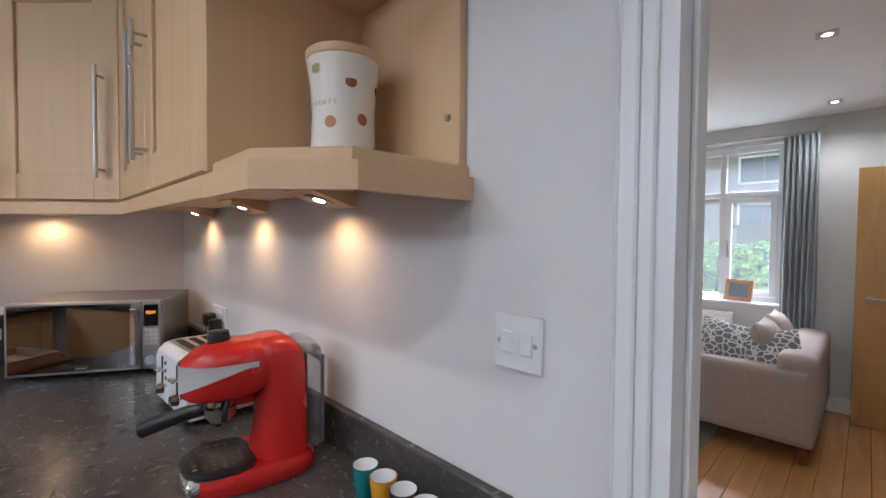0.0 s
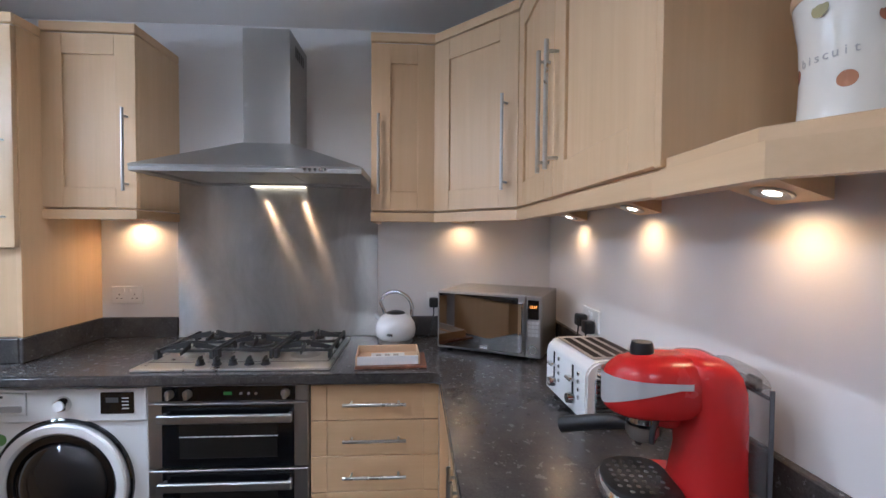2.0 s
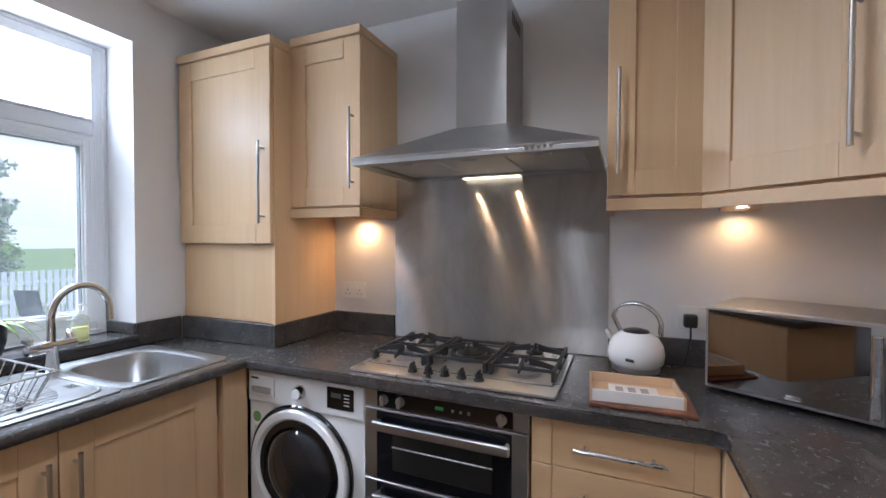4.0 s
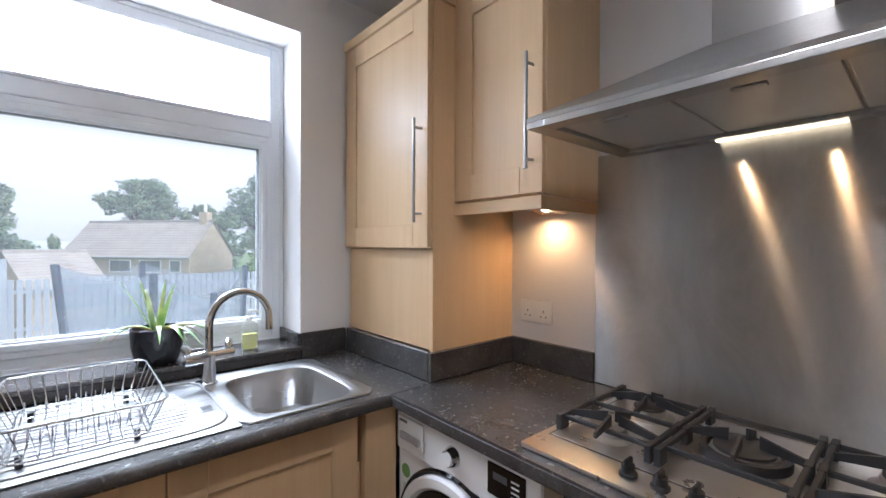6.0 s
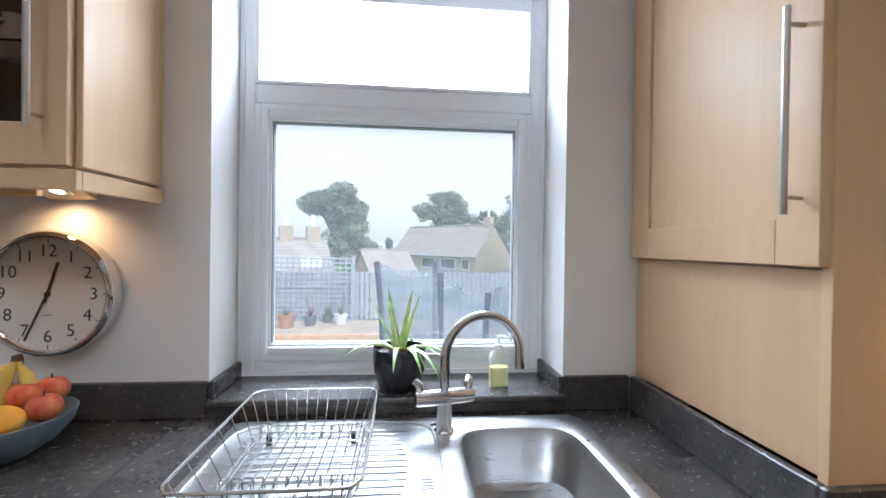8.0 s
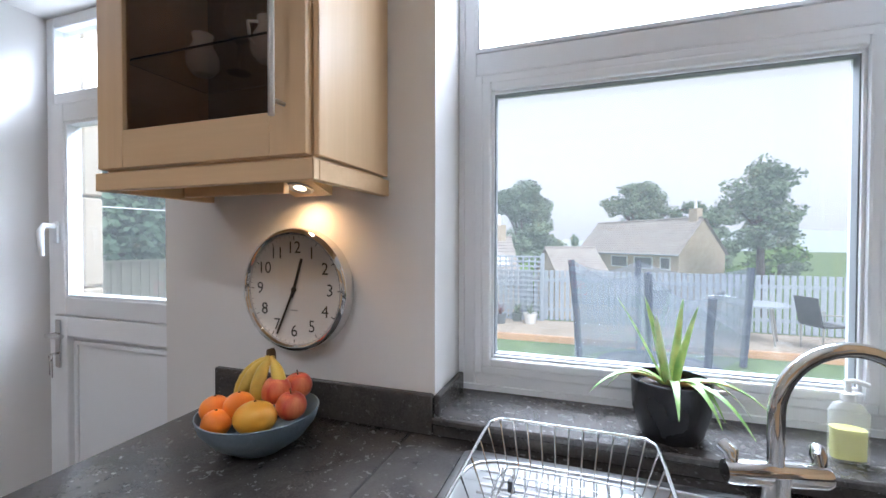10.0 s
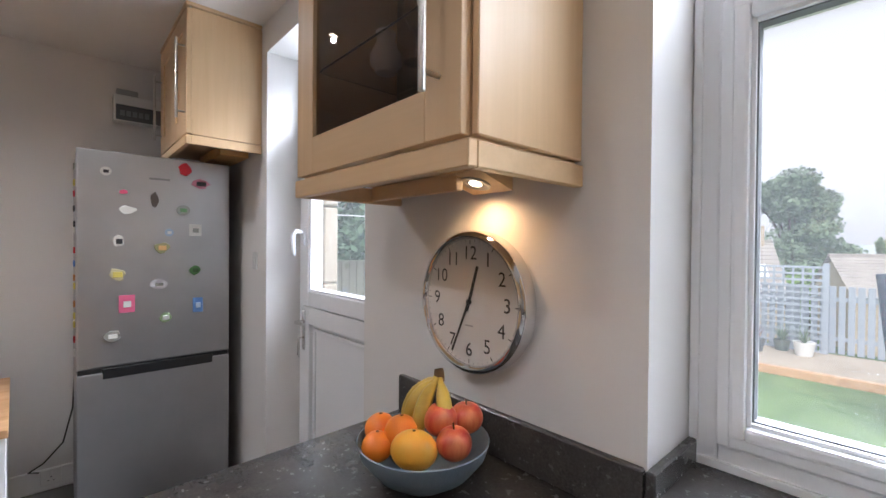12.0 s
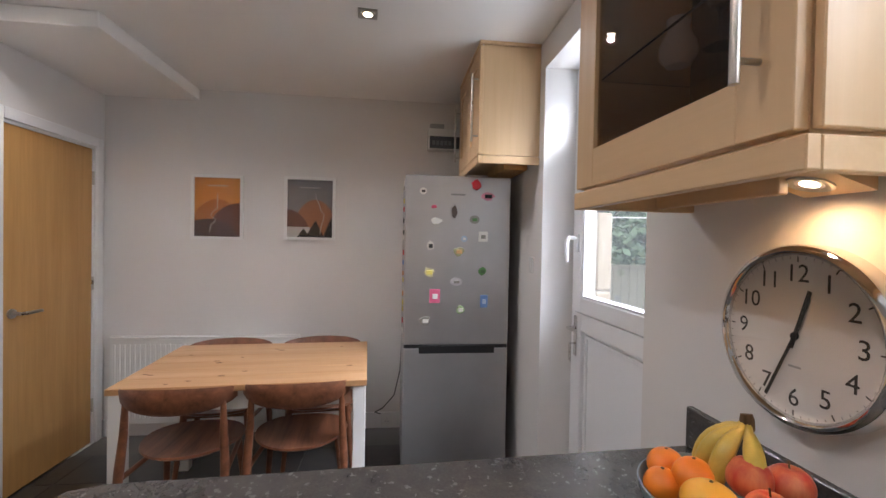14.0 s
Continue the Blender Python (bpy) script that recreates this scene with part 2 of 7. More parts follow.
def tube(points, radius, bm=None, steps=10, closed=False, ends=True):
    """A round bar along points; radius may be a list, one for each point."""
    bm = bm or bmesh.new()
    pts = [Vector(p) for p in points]
    n = len(pts)
    rad = radius if isinstance(radius, (list, tuple)) else [radius] * n
    rings, side = [], None
    for i, p in enumerate(pts):
        a, b = (pts[i - 1], pts[(i + 1) % n]) if closed else (pts[max(i - 1, 0)], pts[min(i + 1, n - 1)])
        d = (b - a).normalized()
        if side is None:
            side = d.orthogonal().normalized()
        side = (side - d * side.dot(d)).normalized()
        up = d.cross(side)
        rings.append([bm.verts.new(p + rad[i] * (side * math.cos(math.tau * k / steps) + up * math.sin(math.tau * k / steps))) for k in range(steps)])
    for i in range(n if closed else n - 1):
        a, b = rings[i], rings[(i + 1) % n]
        for k in range(steps):
            bm.faces.new((a[k], a[(k + 1) % steps], b[(k + 1) % steps], b[k]))
    if ends and not closed:
        bm.faces.new(rings[0][::-1])
        bm.faces.new(rings[-1])
    return bm


def arc(centre, r, a0, a1, n, plane="xz"):
    out = []
    for i in range(n + 1):
        a = radians(a0 + (a1 - a0) * i / n)
        c, s = r * math.cos(a), r * math.sin(a)
        x, y, z = centre
        out.append({"xz": (x + c, y, z + s), "yz": (x, y + c, z + s), "xy": (x + c, y + s, z)}[plane])
    return out


def moved(bm, m):
    bmesh.ops.transform(bm, matrix=m, verts=bm.verts)
    return bm


def structure(name, bm, material, label, category, parent=None):
    ob = part(name, bm, material, parent)
    return tagged(ob, label, category, kind="structure")


def wall_cells(u0, u1, z0, z1, holes, emit):
    """Fills a wall but for its openings (u0, u1, z0, z1)."""
    us = sorted({u0, u1, *(h[0] for h in holes), *(h[1] for h in holes)})
    zs = sorted({z0, z1, *(h[2] for h in holes), *(h[3] for h in holes)})
    for a, b in zip(us, us[1:]):
        for c, d in zip(zs, zs[1:]):
            if not any(h[0] <= a and b <= h[1] and h[2] <= c and d <= h[3] for h in holes):
                emit(a, b, c, d)


# ---- structure: kitchen ----
WIN = (-1.985, -0.958, 0.945, 2.275)
BDOOR = (-0.043, 0.87, 0.0, 2.33)
LOUNGE = (-0.455, 0.42, 0.0, 2.05)
HALL = (1.165, 1.885, 0.0, 2.03)
WT = 0.30

bm = bmesh.new()
wall_cells(X0 - 0.25, XF + 0.2, -0.05, CEIL, [WIN, BDOOR], lambda a, b, c, d: box(a, b, YW - WT, YW, c, d, bm=bm))
structure("wall_south", bm, WALL, "warm white painted plaster wall round the kitchen window", "wall")
structure("wall_west", box(X0 - 0.25, X0, YW, Y0 + 0.12, -0.05, CEIL), WALL, "warm white painted plaster wall behind the hob", "wall")
bm = bmesh.new()
wall_cells(X0, 0.6, -0.05, CEIL, [LOUNGE], lambda a, b, c, d: box(a, b, Y0, Y0 + 0.12, c, d, bm=bm))
wall_cells(0.6, XF, -0.05, CEIL, [HALL], lambda a, b, c, d: box(a, b, YD, YD + 0.12, c, d, bm=bm))
structure("wall_north", bm, WALL, "white painted plaster wall with light switch and doorway", "wall")
structure("wall_east", box(XF, XF + 0.2, YW, YD + 0.12, -0.05, CEIL), WALL, "warm white painted plaster wall behind the dining table", "wall")
structure("ceiling", box(X0 - 0.25, XF + 0.2, YW - WT, Y0 + 0.12, CEIL, CEIL + 0.15), CEILING, "plain white painted kitchen ceiling", "ceiling")
structure("soffit", box(0.93, XF - 0.002, -0.10, YD - 0.002, 2.40, CEIL - 0.002, 0.003), CEILING, "lowered white plaster soffit over the hall door", "soffit")
floor = structure("floor", box(X0, XF, YW - 0.02, Y0 + 0.12, -0.06, -0.006), GROUT, "dark slate tiled kitchen floor with pale grout", "floor")

# ---- kitchen units ----


def shaker(w, h, thick=0.021, rail=0.085, x=0.0, z=0.0, y=0.0, grain=False):
    """A framed door front: front face at y - thick, between x and x + w, z and z + h."""
    bm = box(x, x + rail, y - thick, y, z, z + h, 0.0015)
    box(x + w - rail, x + w, y - thick, y, z, z + h, 0.0015, bm)
    box(x + rail, x + w - rail, y - thick, y, z, z + rail, 0.0015, bm)
    box(x + rail, x + w - rail, y - thick, y, z + h - rail, z + h, 0.0015, bm)
    return box(x + rail - 0.001, x + w - rail + 0.001, y - thick + 0.009, y - 0.003, z + rail - 0.001, z + h - rail + 0.001, bm=bm)


def bar_handle(x, z, length, y, upright=True):
    """A steel bar on two posts, its middle at x, z, before a front at y."""
    d = (0, 0, 1) if upright else (1, 0, 0)
    at = lambda k, out: (x + d[0] * k, y - out, z + d[2] * k)
    bm = tube([at(-length / 2, 0.034), at(length / 2, 0.034)], 0.0062, steps=12)
    for k in (-length / 2 + 0.03, length / 2 - 0.03):
        tube([at(k, 0.0), at(k, 0.034)], 0.0045, bm, 8)
    return bm


def door_on(unit, x, z, w, h, depth, side, handle=0.345, low=True, name="door"):
    d = part(name, shaker(w - 0.003, h, x=x + 0.0015, z=z, y=-depth), MAPLE, unit)
    hx = x + w - 0.036 if side == "r" else x + 0.036
    hz = z + 0.07 + handle / 2 if low else z + h - 0.07 - handle / 2
    part("handle", bar_handle(hx, hz, handle, -depth - 0.021), NICKEL, d, "brushed steel bar handle", 30)
    return d


def trims(unit, x0, x1, depth, h, left=False, right=False, pelmet=True):
    """Cornice above and light pelmet below; left, right: returns along the sides."""
    pieces = [("cornice", h + 0.004, h + 0.042)] + ([("pelmet", -0.046, -0.005)] if pelmet else [])
    for name, z0, z1 in pieces:
        bm = box(x0, x1, -depth - 0.024, -depth - 0.004, z0, z1, 0.002)
        if left:
            box(x0, x0 + 0.02, -depth - 0.004, -0.002, z0, z1, 0.002, bm)
        if right:
            box(x1 - 0.02, x1, -depth - 0.004, -0.002, z0, z1, 0.002, bm)
        part(name, bm, MAPLE_FLAT, unit)


ZB, HC = 1.537, 0.737
WU = "wall units"


def wall_unit(label, at, rz, w, depth, doors, h=HC, left=False, right=False, name="wall_cabinet", pelmet=True):
    unit = thing(name, at, label, "cabinet", WU, rz)
    part("body", box(0.001, w - 0.001, -depth, -0.001, 0, h, 0.001), MAPLE, unit)
    for x, dw, side in doors:
        door_on(unit, x, 0.004, dw, h - 0.008, depth, side)
    trims(unit, 0, w, depth, h, left, right, pelmet)
    return unit


wall_unit("narrow maple shaker wall cabinet beside the cooker hood", (X0, -0.292, ZB), 90, 0.292, 0.308, [(0, 0.292, "l")], left=True)
wall_unit("maple shaker wall cabinet with pelmet light beside the hood", (X0, -1.665, ZB), 90, 0.385, 0.308, [(0, 0.385, "r")], right=True)
wall_unit("double maple shaker wall cabinet over the worktop", (-2.02, Y0, ZB), 0, 0.935, 0.308, [(0, 0.427, "r"), (0.427, 0.508, "l")])

# corner unit with a diagonal door
unit = thing("corner_cabinet", (X0, Y0, ZB), "maple corner wall cabinet with a diagonal shaker door", "cabinet", WU)
part("body", prism([(0.001, -0.001), (0.001, -0.619), (0.308, -0.619), (0.619, -0.308), (0.619, -0.001)], 0, HC), MAPLE, unit)
dd = part("door", moved(shaker(0.428, HC - 0.008, z=0.004), pose(0.316, -0.619, 0, 0, 0, 45)), MAPLE, unit)
part("handle", moved(bar_handle(0.378, 0.25, 0.36, -0.021), pose(0.316, -0.619, 0, 0, 0, 45)), NICKEL, dd, "brushed steel bar handle", 30)
for name, z0, z1 in (("cornice", HC + 0.004, HC + 0.042), ("pelmet", -0.046, -0.005)):
    part(name, moved(box(0, 0.445, -0.024, -0.004, z0, z1, 0.002), pose(0.311, -0.620, 0, 0, 0, 45)), MAPLE_FLAT, unit)

# open end shelves
unit = thing("end_shelf_unit", (-1.085, Y0, ZB), "open maple shelf unit with an angled front", "shelf", WU)
shelf_plan = [(0.0, -0.32), (0.20, -0.325), (0.318, -0.232), (0.326, -0.001), (0.0, -0.001)]
part("side_panel", box(0.0, 0.018, -0.33, -0.001, 0.0, HC, 0.001), MAPLE, unit)
part("back_panel", box(0.018, 0.318, -0.018, -0.001, 0.016, HC, 0.001), MAPLE, unit)
for z in (-0.006, 0.372, HC - 0.018):
    part("shelf", prism([(x, y) for x, y in shelf_plan], z, z + 0.02, bevel=0.002, segments=1), MAPLE_FLAT, unit)
pel = [(0.0, -0.333), (0.225, -0.338), (0.337, -0.235), (0.337, -0.001)]
for (ax, ay), (bx, by) in zip(pel, pel[1:]):
    d = Vector((bx - ax, by - ay)).normalized()
    n = Vector((d.y, -d.x)) * -0.02
    part("pelmet", prism([(ax, ay), (bx, by), (bx + n.x, by + n.y), (ax + n.x, ay + n.y)], -0.047, -0.007), MAPLE_FLAT, unit)
part("cornice", prism([(x * 1.03, y * 1.04) for x, y in shelf_plan], HC + 0.004, HC + 0.04), MAPLE_FLAT, unit)
part("shelf_pin", tube([(0.292, -0.017, 0.1), (0.292, -0.024, 0.1)], 0.006), NICKEL, unit, "small steel shelf pin", 30)

# tall boiler housing standing on the worktop in the corner
unit = thing("boiler_cupboard", (X0, YW, TOP), "tall maple boiler cupboard standing on the worktop", "cabinet", "", 90)
part("side_panel", box(0.582, 0.602, -0.43, -0.001, 0.004, 1.335, 0.001), MAPLE, unit)
part("body", box(0.001, 0.582, -0.41, -0.001, 0.1, 1.335, 0.001), MAPLE, unit)
part("lower_panel", box(0.006, 0.580, -0.424, -0.41, 0.102, 0.458, 0.001), MAPLE, unit, "plain pale maple panel")
dd = part("door", shaker(0.585, 0.867, x=0.012, z=0.463, y=-0.43), MAPLE, unit)
part("handle", bar_handle(0.562, 0.463 + 0.09 + 0.18, 0.36, -0.451), NICKEL, dd, "brushed steel bar handle", 30)
trims(unit, 0.0, 0.604, 0.43, 1.335, right=True, pelmet=False)

# glazed wall unit over the clock
gx0, gx1 = -0.815, -0.235
gz = ZB + 0.013
unit = thing("glazed_cabinet", (gx1, YW, gz), "maple wall cabinet with smoked glass door above the clock", "cabinet", WU, 180)
gw, gd = gx1 - gx0, 0.292
bm = box(0.001, 0.019, -gd, -0.001, 0, HC)
box(gw - 0.019, gw - 0.001, -gd, -0.001, 0, HC, bm=bm)
box(0.019, gw - 0.019, -gd, -0.001, 0, 0.018, bm=bm)
box(0.019, gw - 0.019, -gd, -0.001, HC - 0.018, HC, bm=bm)
box(0.019, gw - 0.019, -0.02, -0.001, 0.018, HC - 0.018, bm=bm)
part("body", bm, [MAPLE], unit)
# Dark brown sheet over the maple back.
part("liner", box(0.02, gw - 0.02, -0.026, -0.021, 0.019, HC - 0.019), BACK_BROWN, unit)
part("shelf", box(0.02, gw - 0.02, -gd + 0.03, -0.028, 0.27, 0.276), GLASS, unit, "clear glass shelf")
R = 0.085
dd = part("door", box(0.0015, R, -gd - 0.021, -gd, 0.004, HC - 0.004, 0.0015), MAPLE, unit)
part("stile", box(gw - R, gw - 0.0015, -gd - 0.021, -gd, 0.004, HC - 0.004, 0.0015), MAPLE, dd)
for z in (0.004, HC - 0.004 - R):
    part("rail", box(R, gw - R, -gd - 0.021, -gd, z, z + R, 0.0015), MAPLE_FLAT, dd)
part("pane", box(R - 0.004, gw - R + 0.004, -gd - 0.012, -gd - 0.008, R, HC - R), SMOKED, dd, "smoked brown glass pane")
part("handle", bar_handle(gw - 0.05, 0.06 + 0.19, 0.36, -gd - 0.021), NICKEL, dd, "brushed steel bar handle", 30)
part("end_panel", box(gw, gw + 0.014, -gd - 0.0, -0.001, 0.004, HC, 0.002), MAPLE, unit, "pale maple end panel")
trims(unit, -0.004, gw + 0.018, gd, HC, True, True)
part("light_rail", box(0.02, gw * 0.62, -0.11, -0.09, -0.04, -0.002, 0.002), MAPLE_FLAT, unit)

# small unit over the fridge, its doors to the room
unit = thing("fridge_cabinet", (1.62, YW, 1.885), "small maple wall cabinet above the fridge freezer", "cabinet", WU, 180)
fw, fh, fd = 0.68, 0.575, 0.31
part("body", box(0.001, fw - 0.001, -fd, -0.001, 0, fh, 0.001), MAPLE, unit)
for x in (0, fw / 2):
    door_on(unit, x, 0.004, fw / 2, fh - 0.008, fd, "r" if x else "l", 0.36)
trims(unit, 0, fw + 0.006, fd, fh, False, True)
part("cable_cover", box(fw * 0.2, fw * 0.8, -0.16, -0.02, -0.05, -0.002, 0.004), OAK, unit, "reddish brown underside board")

# ---- base units and worktops ----
BU = "base units"


def base_unit(label, at, rz, w, fronts, depth=0.56, name="base_cabinet", top=0.868):
    """fronts: ('door' or 'drawer', x, z, w, h, handle side)."""
    unit = thing(name, at, label, "cabinet", BU, rz)
    part("body", box(0.001, w - 0.001, -depth, -0.01, 0.15, top, 0.001), MAPLE, unit)
    part("plinth", box(0.001, w - 0.001, -depth + 0.05, -depth + 0.068, 0.0, 0.148), MAPLE, unit)
    for kind, x, z, dw, h, side in fronts:
        if kind == "drawer":
            bm = box(x + 0.0015, x + 0.062, -depth - 0.021, -depth, z, z + h - 0.003, 0.0015)
            box(x + 0.0625, x + dw - 0.062, -depth - 0.0195, -depth, z, z + h - 0.003, 0.0015, bm)
            box(x + dw - 0.0615, x + dw - 0.0015, -depth - 0.021, -depth, z, z + h - 0.003, 0.0015, bm)
            d = part("drawer", bm, MAPLE_FLAT, unit)
            part("handle", bar_handle(x + dw / 2, z + h * 0.5, 0.24, -depth - 0.021, False), NICKEL, d, "brushed steel bar handle", 30)
        else:
            door_on(unit, x, z, dw, h, depth, side, 0.24, low=False)
    return unit


base_unit("maple drawer unit beside the built-in oven", (X0, -0.492, 0), 90, 0.495, [("drawer", 0, 0.155 + 0.1405 * i, 0.495, 0.1405, "") for i in range(5)])
base_unit("maple sink base cabinet with two shaker doors", (-0.93, YW, 0), 180, 1.02, [("door", 0.0, 0.155, 0.5, 0.7, "r"), ("door", 0.5, 0.155, 0.5, 0.7, "l")], top=0.70)
part_post = thing("corner_post", (-1.95, YW, 0), "narrow maple filler post at the base cabinets' corner", "cabinet", BU, 180)
part("post", box(0.0, 0.115, -0.592, -0.49, 0.0, 0.868, 0.002), MAPLE, part_post)
fill_post = thing("corner_post", (-2.062, 0.0035, 0), "narrow maple filler post beside the drawers", "cabinet", BU)
part("post", box(0.0, 0.04, 0.0, 0.055, 0.0, 0.868, 0.002), MAPLE, fill_post)
for k, (a, b, s) in enumerate(((-2.05, -1.55, "r"), (-1.55, -1.05, "l"), (-1.05, -0.58, "l"))):
    base_unit("maple shaker base cabinet under the long worktop", (a, Y0, 0), 0, b - a, [("door", 0.0 if k else 0.03, 0.155, b - a - (0 if k else 0.03), 0.7, s)])
base_unit("maple peninsula base cabinet backing the dining area", (-0.90, -1.62, 0), 90, 0.72, [("door", 0.0, 0.155, 0.36, 0.7, "r"), ("door", 0.36, 0.155, 0.36, 0.7, "l")], 0.0 + 0.52)

# worktops: one long top along the north and west walls, one for the sink with its cut-out, one peninsula
SINK = (-1.995, -1.03, -2.195, -1.700)


def top_piece(name, outline, label, holes=()):
    t = thing(name, (outline[0][0], outline[0][1], TOP - 0.04), label, "worktop")
    ox, oy = outline[0]
    part("top", prism([(x - ox, y - oy) for x, y in outline], 0.0, 0.04, bevel=0.006, segments=3), SLATE, t, smooth=40)
    return t


long_top = top_piece("worktop", [(X0 + 0.001, Y0 - 0.001), (X0 + 0.001, -1.644), (-2.024, -1.644), (-2.024, -0.02), (-2.004, 0.006), (-0.56, 0.006), (-0.56, Y0 - 0.001)], "dark slate-effect laminate worktop with flecks along two walls")
ex, ey = X0 + 0.001, Y0 - 0.001
for q in ((-2.0265, -2.022, -1.640, -0.026), (-2.0, -0.562, 0.0035, 0.0085)):
    part("edge_strip", box(q[0] - ex, q[1] - ex, q[2] - ey, q[3] - ey, 0.0065, 0.0335, 0.0008), SLATE, long_top, "flecked front edging strip")
t = thing("sink_worktop", (X0, YW, TOP - 0.04), "dark slate-effect laminate worktop round the inset sink", "worktop")
sx0, sx1, sy0, sy1 = (SINK[0] + 0.02 - X0, SINK[1] - 0.02 - X0, SINK[2] + 0.02 - YW, SINK[3] - 0.02 - YW)
tw, td = -0.902 - X0, -1.645 - YW
for a in ((0.001, sx0, 0.001, td), (sx1, tw, 0.001, td), (sx0, sx1, 0.001, sy0), (sx0, sx1, sy1, td)):
    part("top_section", box(*a, 0.0, 0.04), SLATE, t)
part("front_edge", tube([(0.62, td - 0.004, 0.02), (tw, td - 0.004, 0.02)], 0.0199, steps=16), SLATE, t, smooth=50)
pen = thing("peninsula_top", (-0.898, YW, TOP - 0.04), "dark slate-effect laminate peninsula worktop by the clock wall", "worktop")
pw, pl = 0.612, 1.43
outline = [(0, 0.001), (pw + 0.028, 0.001), (pw - 0.036, pl - 0.09), (pw - 0.056, pl - 0.03), (pw - 0.13, pl), (0, pl)]
part("top", prism(outline, 0.0, 0.04, bevel=0.006, segments=3), SLATE, pen, smooth=40)

# upstands and the window board
UP = "worktop upstands"


def upstand(label, x0, x1, y0, y1, z1=1.012):
    t = thing("upstand", (x0, y0, TOP), label, "upstand", UP)
    part("strip", box(0, x1 - x0, 0, y1 - y0, 0.0005, z1 - TOP, 0.003), SLATE, t)


upstand("dark laminate upstand along the switch wall", X0 + 0.02, -0.56, Y0 - 0.022, Y0 - 0.001)
upstand("dark laminate upstand behind the microwave", X0 + 0.001, X0 + 0.019, -0.29, Y0 - 0.001)
upstand("dark laminate upstand beside the steel splashback", X0 + 0.001, X0 + 0.019, -1.66, -1.292)
upstand("dark laminate upstand at the boiler cupboard's side", X0 + 0.02, X0 + 0.452, -1.661, -1.645)
upstand("dark laminate upstand before the boiler cupboard", X0 + 0.434, X0 + 0.452, YW + 0.02, -1.662)
upstand("dark laminate upstand between boiler cupboard and window board", -2.187, -1.984, YW + 0.001, YW + 0.019)
upstand("dark laminate upstand under the clock", -0.957, -0.262, YW + 0.001, YW + 0.019)
upstand("dark laminate upstand under the window board", -1.984, -0.957, YW + 0.001, YW + 0.015, 0.942)
board = structure("window_sill", box(-1.983, -0.96, YW - 0.20, YW + 0.032, 0.944, 0.962, 0.004), SLATE, "dark slate-effect laminate window board", "window sill")
for x0, x1 in ((-1.983, -1.966), (-0.977, -0.96)):
    t = thing("upstand", (x0, YW - 0.19, 0.962), "short dark laminate upstand in the window reveal", "upstand", UP)
    part("strip", box(0, x1 - x0, 0, 0.205, 0.0005, 0.05, 0.003), SLATE, t)

# ---- kitchen window ----


def frame_bars(bm, x0, x1, z0, z1, w, y0, y1, bevel=0.006):
    """Four mitre-like bars round an opening."""
    box(x0, x0 + w, y0, y1, z0, z1, bevel, bm, 2)
    box(x1 - w, x1, y0, y1, z0, z1, bevel, bm, 2)
    box(x0 + w, x1 - w, y0, y1, z0, z0 + w, bevel, bm, 2)
    box(x0 + w, x1 - w, y0, y1, z1 - w, z1, bevel, bm, 2)
    return bm


win = tagged(new("window_1"), "white plastic kitchen window with top light above one large sash", "window", kind="structure")
fy = YW - 0.2
bm = frame_bars(bmesh.new(), WIN[0] + 0.001, WIN[1] - 0.001, 0.962, WIN[3] - 0.001, 0.05, fy - 0.07, fy)
box(WIN[0] + 0.05, WIN[1] - 0.05, fy - 0.07, fy, 1.862, 1.925, 0.006, bm, 2)
frame_bars(bm, WIN[0] + 0.002, WIN[1] - 0.002, 0.963, WIN[3] - 0.002, 0.016, fy - 0.002, fy + 0.007, 0.002)
part("window_frame", bm, UPVC, win)
sash_bars = frame_bars(bmesh.new(), -1.934, -1.009, 1.013, 1.858, 0.02, fy - 0.06, fy + 0.009, 0.003)
frame_bars(sash_bars, -1.914, -1.029, 1.033, 1.838, 0.026, fy - 0.06, fy + 0.015, 0.007)
frame_bars(sash_bars, -1.888, -1.055, 1.059, 1.812, 0.008, fy - 0.05, fy + 0.004, 0.002)
sash = part("sash", sash_bars, UPVC, win)
part("gasket", frame_bars(bmesh.new(), -1.880, -1.063, 1.067, 1.804, 0.003, fy - 0.03, fy - 0.004, 0), plain("grey_gasket", (0.22, 0.23, 0.24), 0.6), sash)
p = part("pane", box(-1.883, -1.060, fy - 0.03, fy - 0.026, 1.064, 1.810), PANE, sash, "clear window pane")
p.visible_shadow = False
part("bead", frame_bars(bmesh.new(), -1.936, -1.007, 1.926, 2.226, 0.012, fy - 0.04, fy + 0.002, 0.003), UPVC, win)
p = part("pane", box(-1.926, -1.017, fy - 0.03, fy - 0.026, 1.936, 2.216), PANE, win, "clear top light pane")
p.visible_shadow = False
part("window_handle", box(-1.63, -1.53, fy + 0.016, fy + 0.032, 1.026, 1.038, 0.005, segments=2), NICKEL, win, "small dark lever handle")

# ---- back door ----
door = tagged(new("door_1"), "white plastic stable door with glazed upper half, closed", "door", kind="structure")
dy = YW - 0.17
bm = box(BDOOR[0] + 0.001, BDOOR[0] + 0.05, dy - 0.07, dy, 0, BDOOR[3] - 0.001, 0.005)
box(BDOOR[1] - 0.05, BDOOR[1] - 0.001, dy - 0.07, dy, 0, BDOOR[3] - 0.001, 0.005, bm)
box(BDOOR[0] + 0.05, BDOOR[1] - 0.05, dy - 0.07, dy, BDOOR[3] - 0.05, BDOOR[3] - 0.001, 0.005, bm)
box(BDOOR[0] + 0.05, BDOOR[1] - 0.05, dy - 0.07, dy, 1.96, 2.01, 0.005, bm)
part("door_frame", bm, UPVC, door)
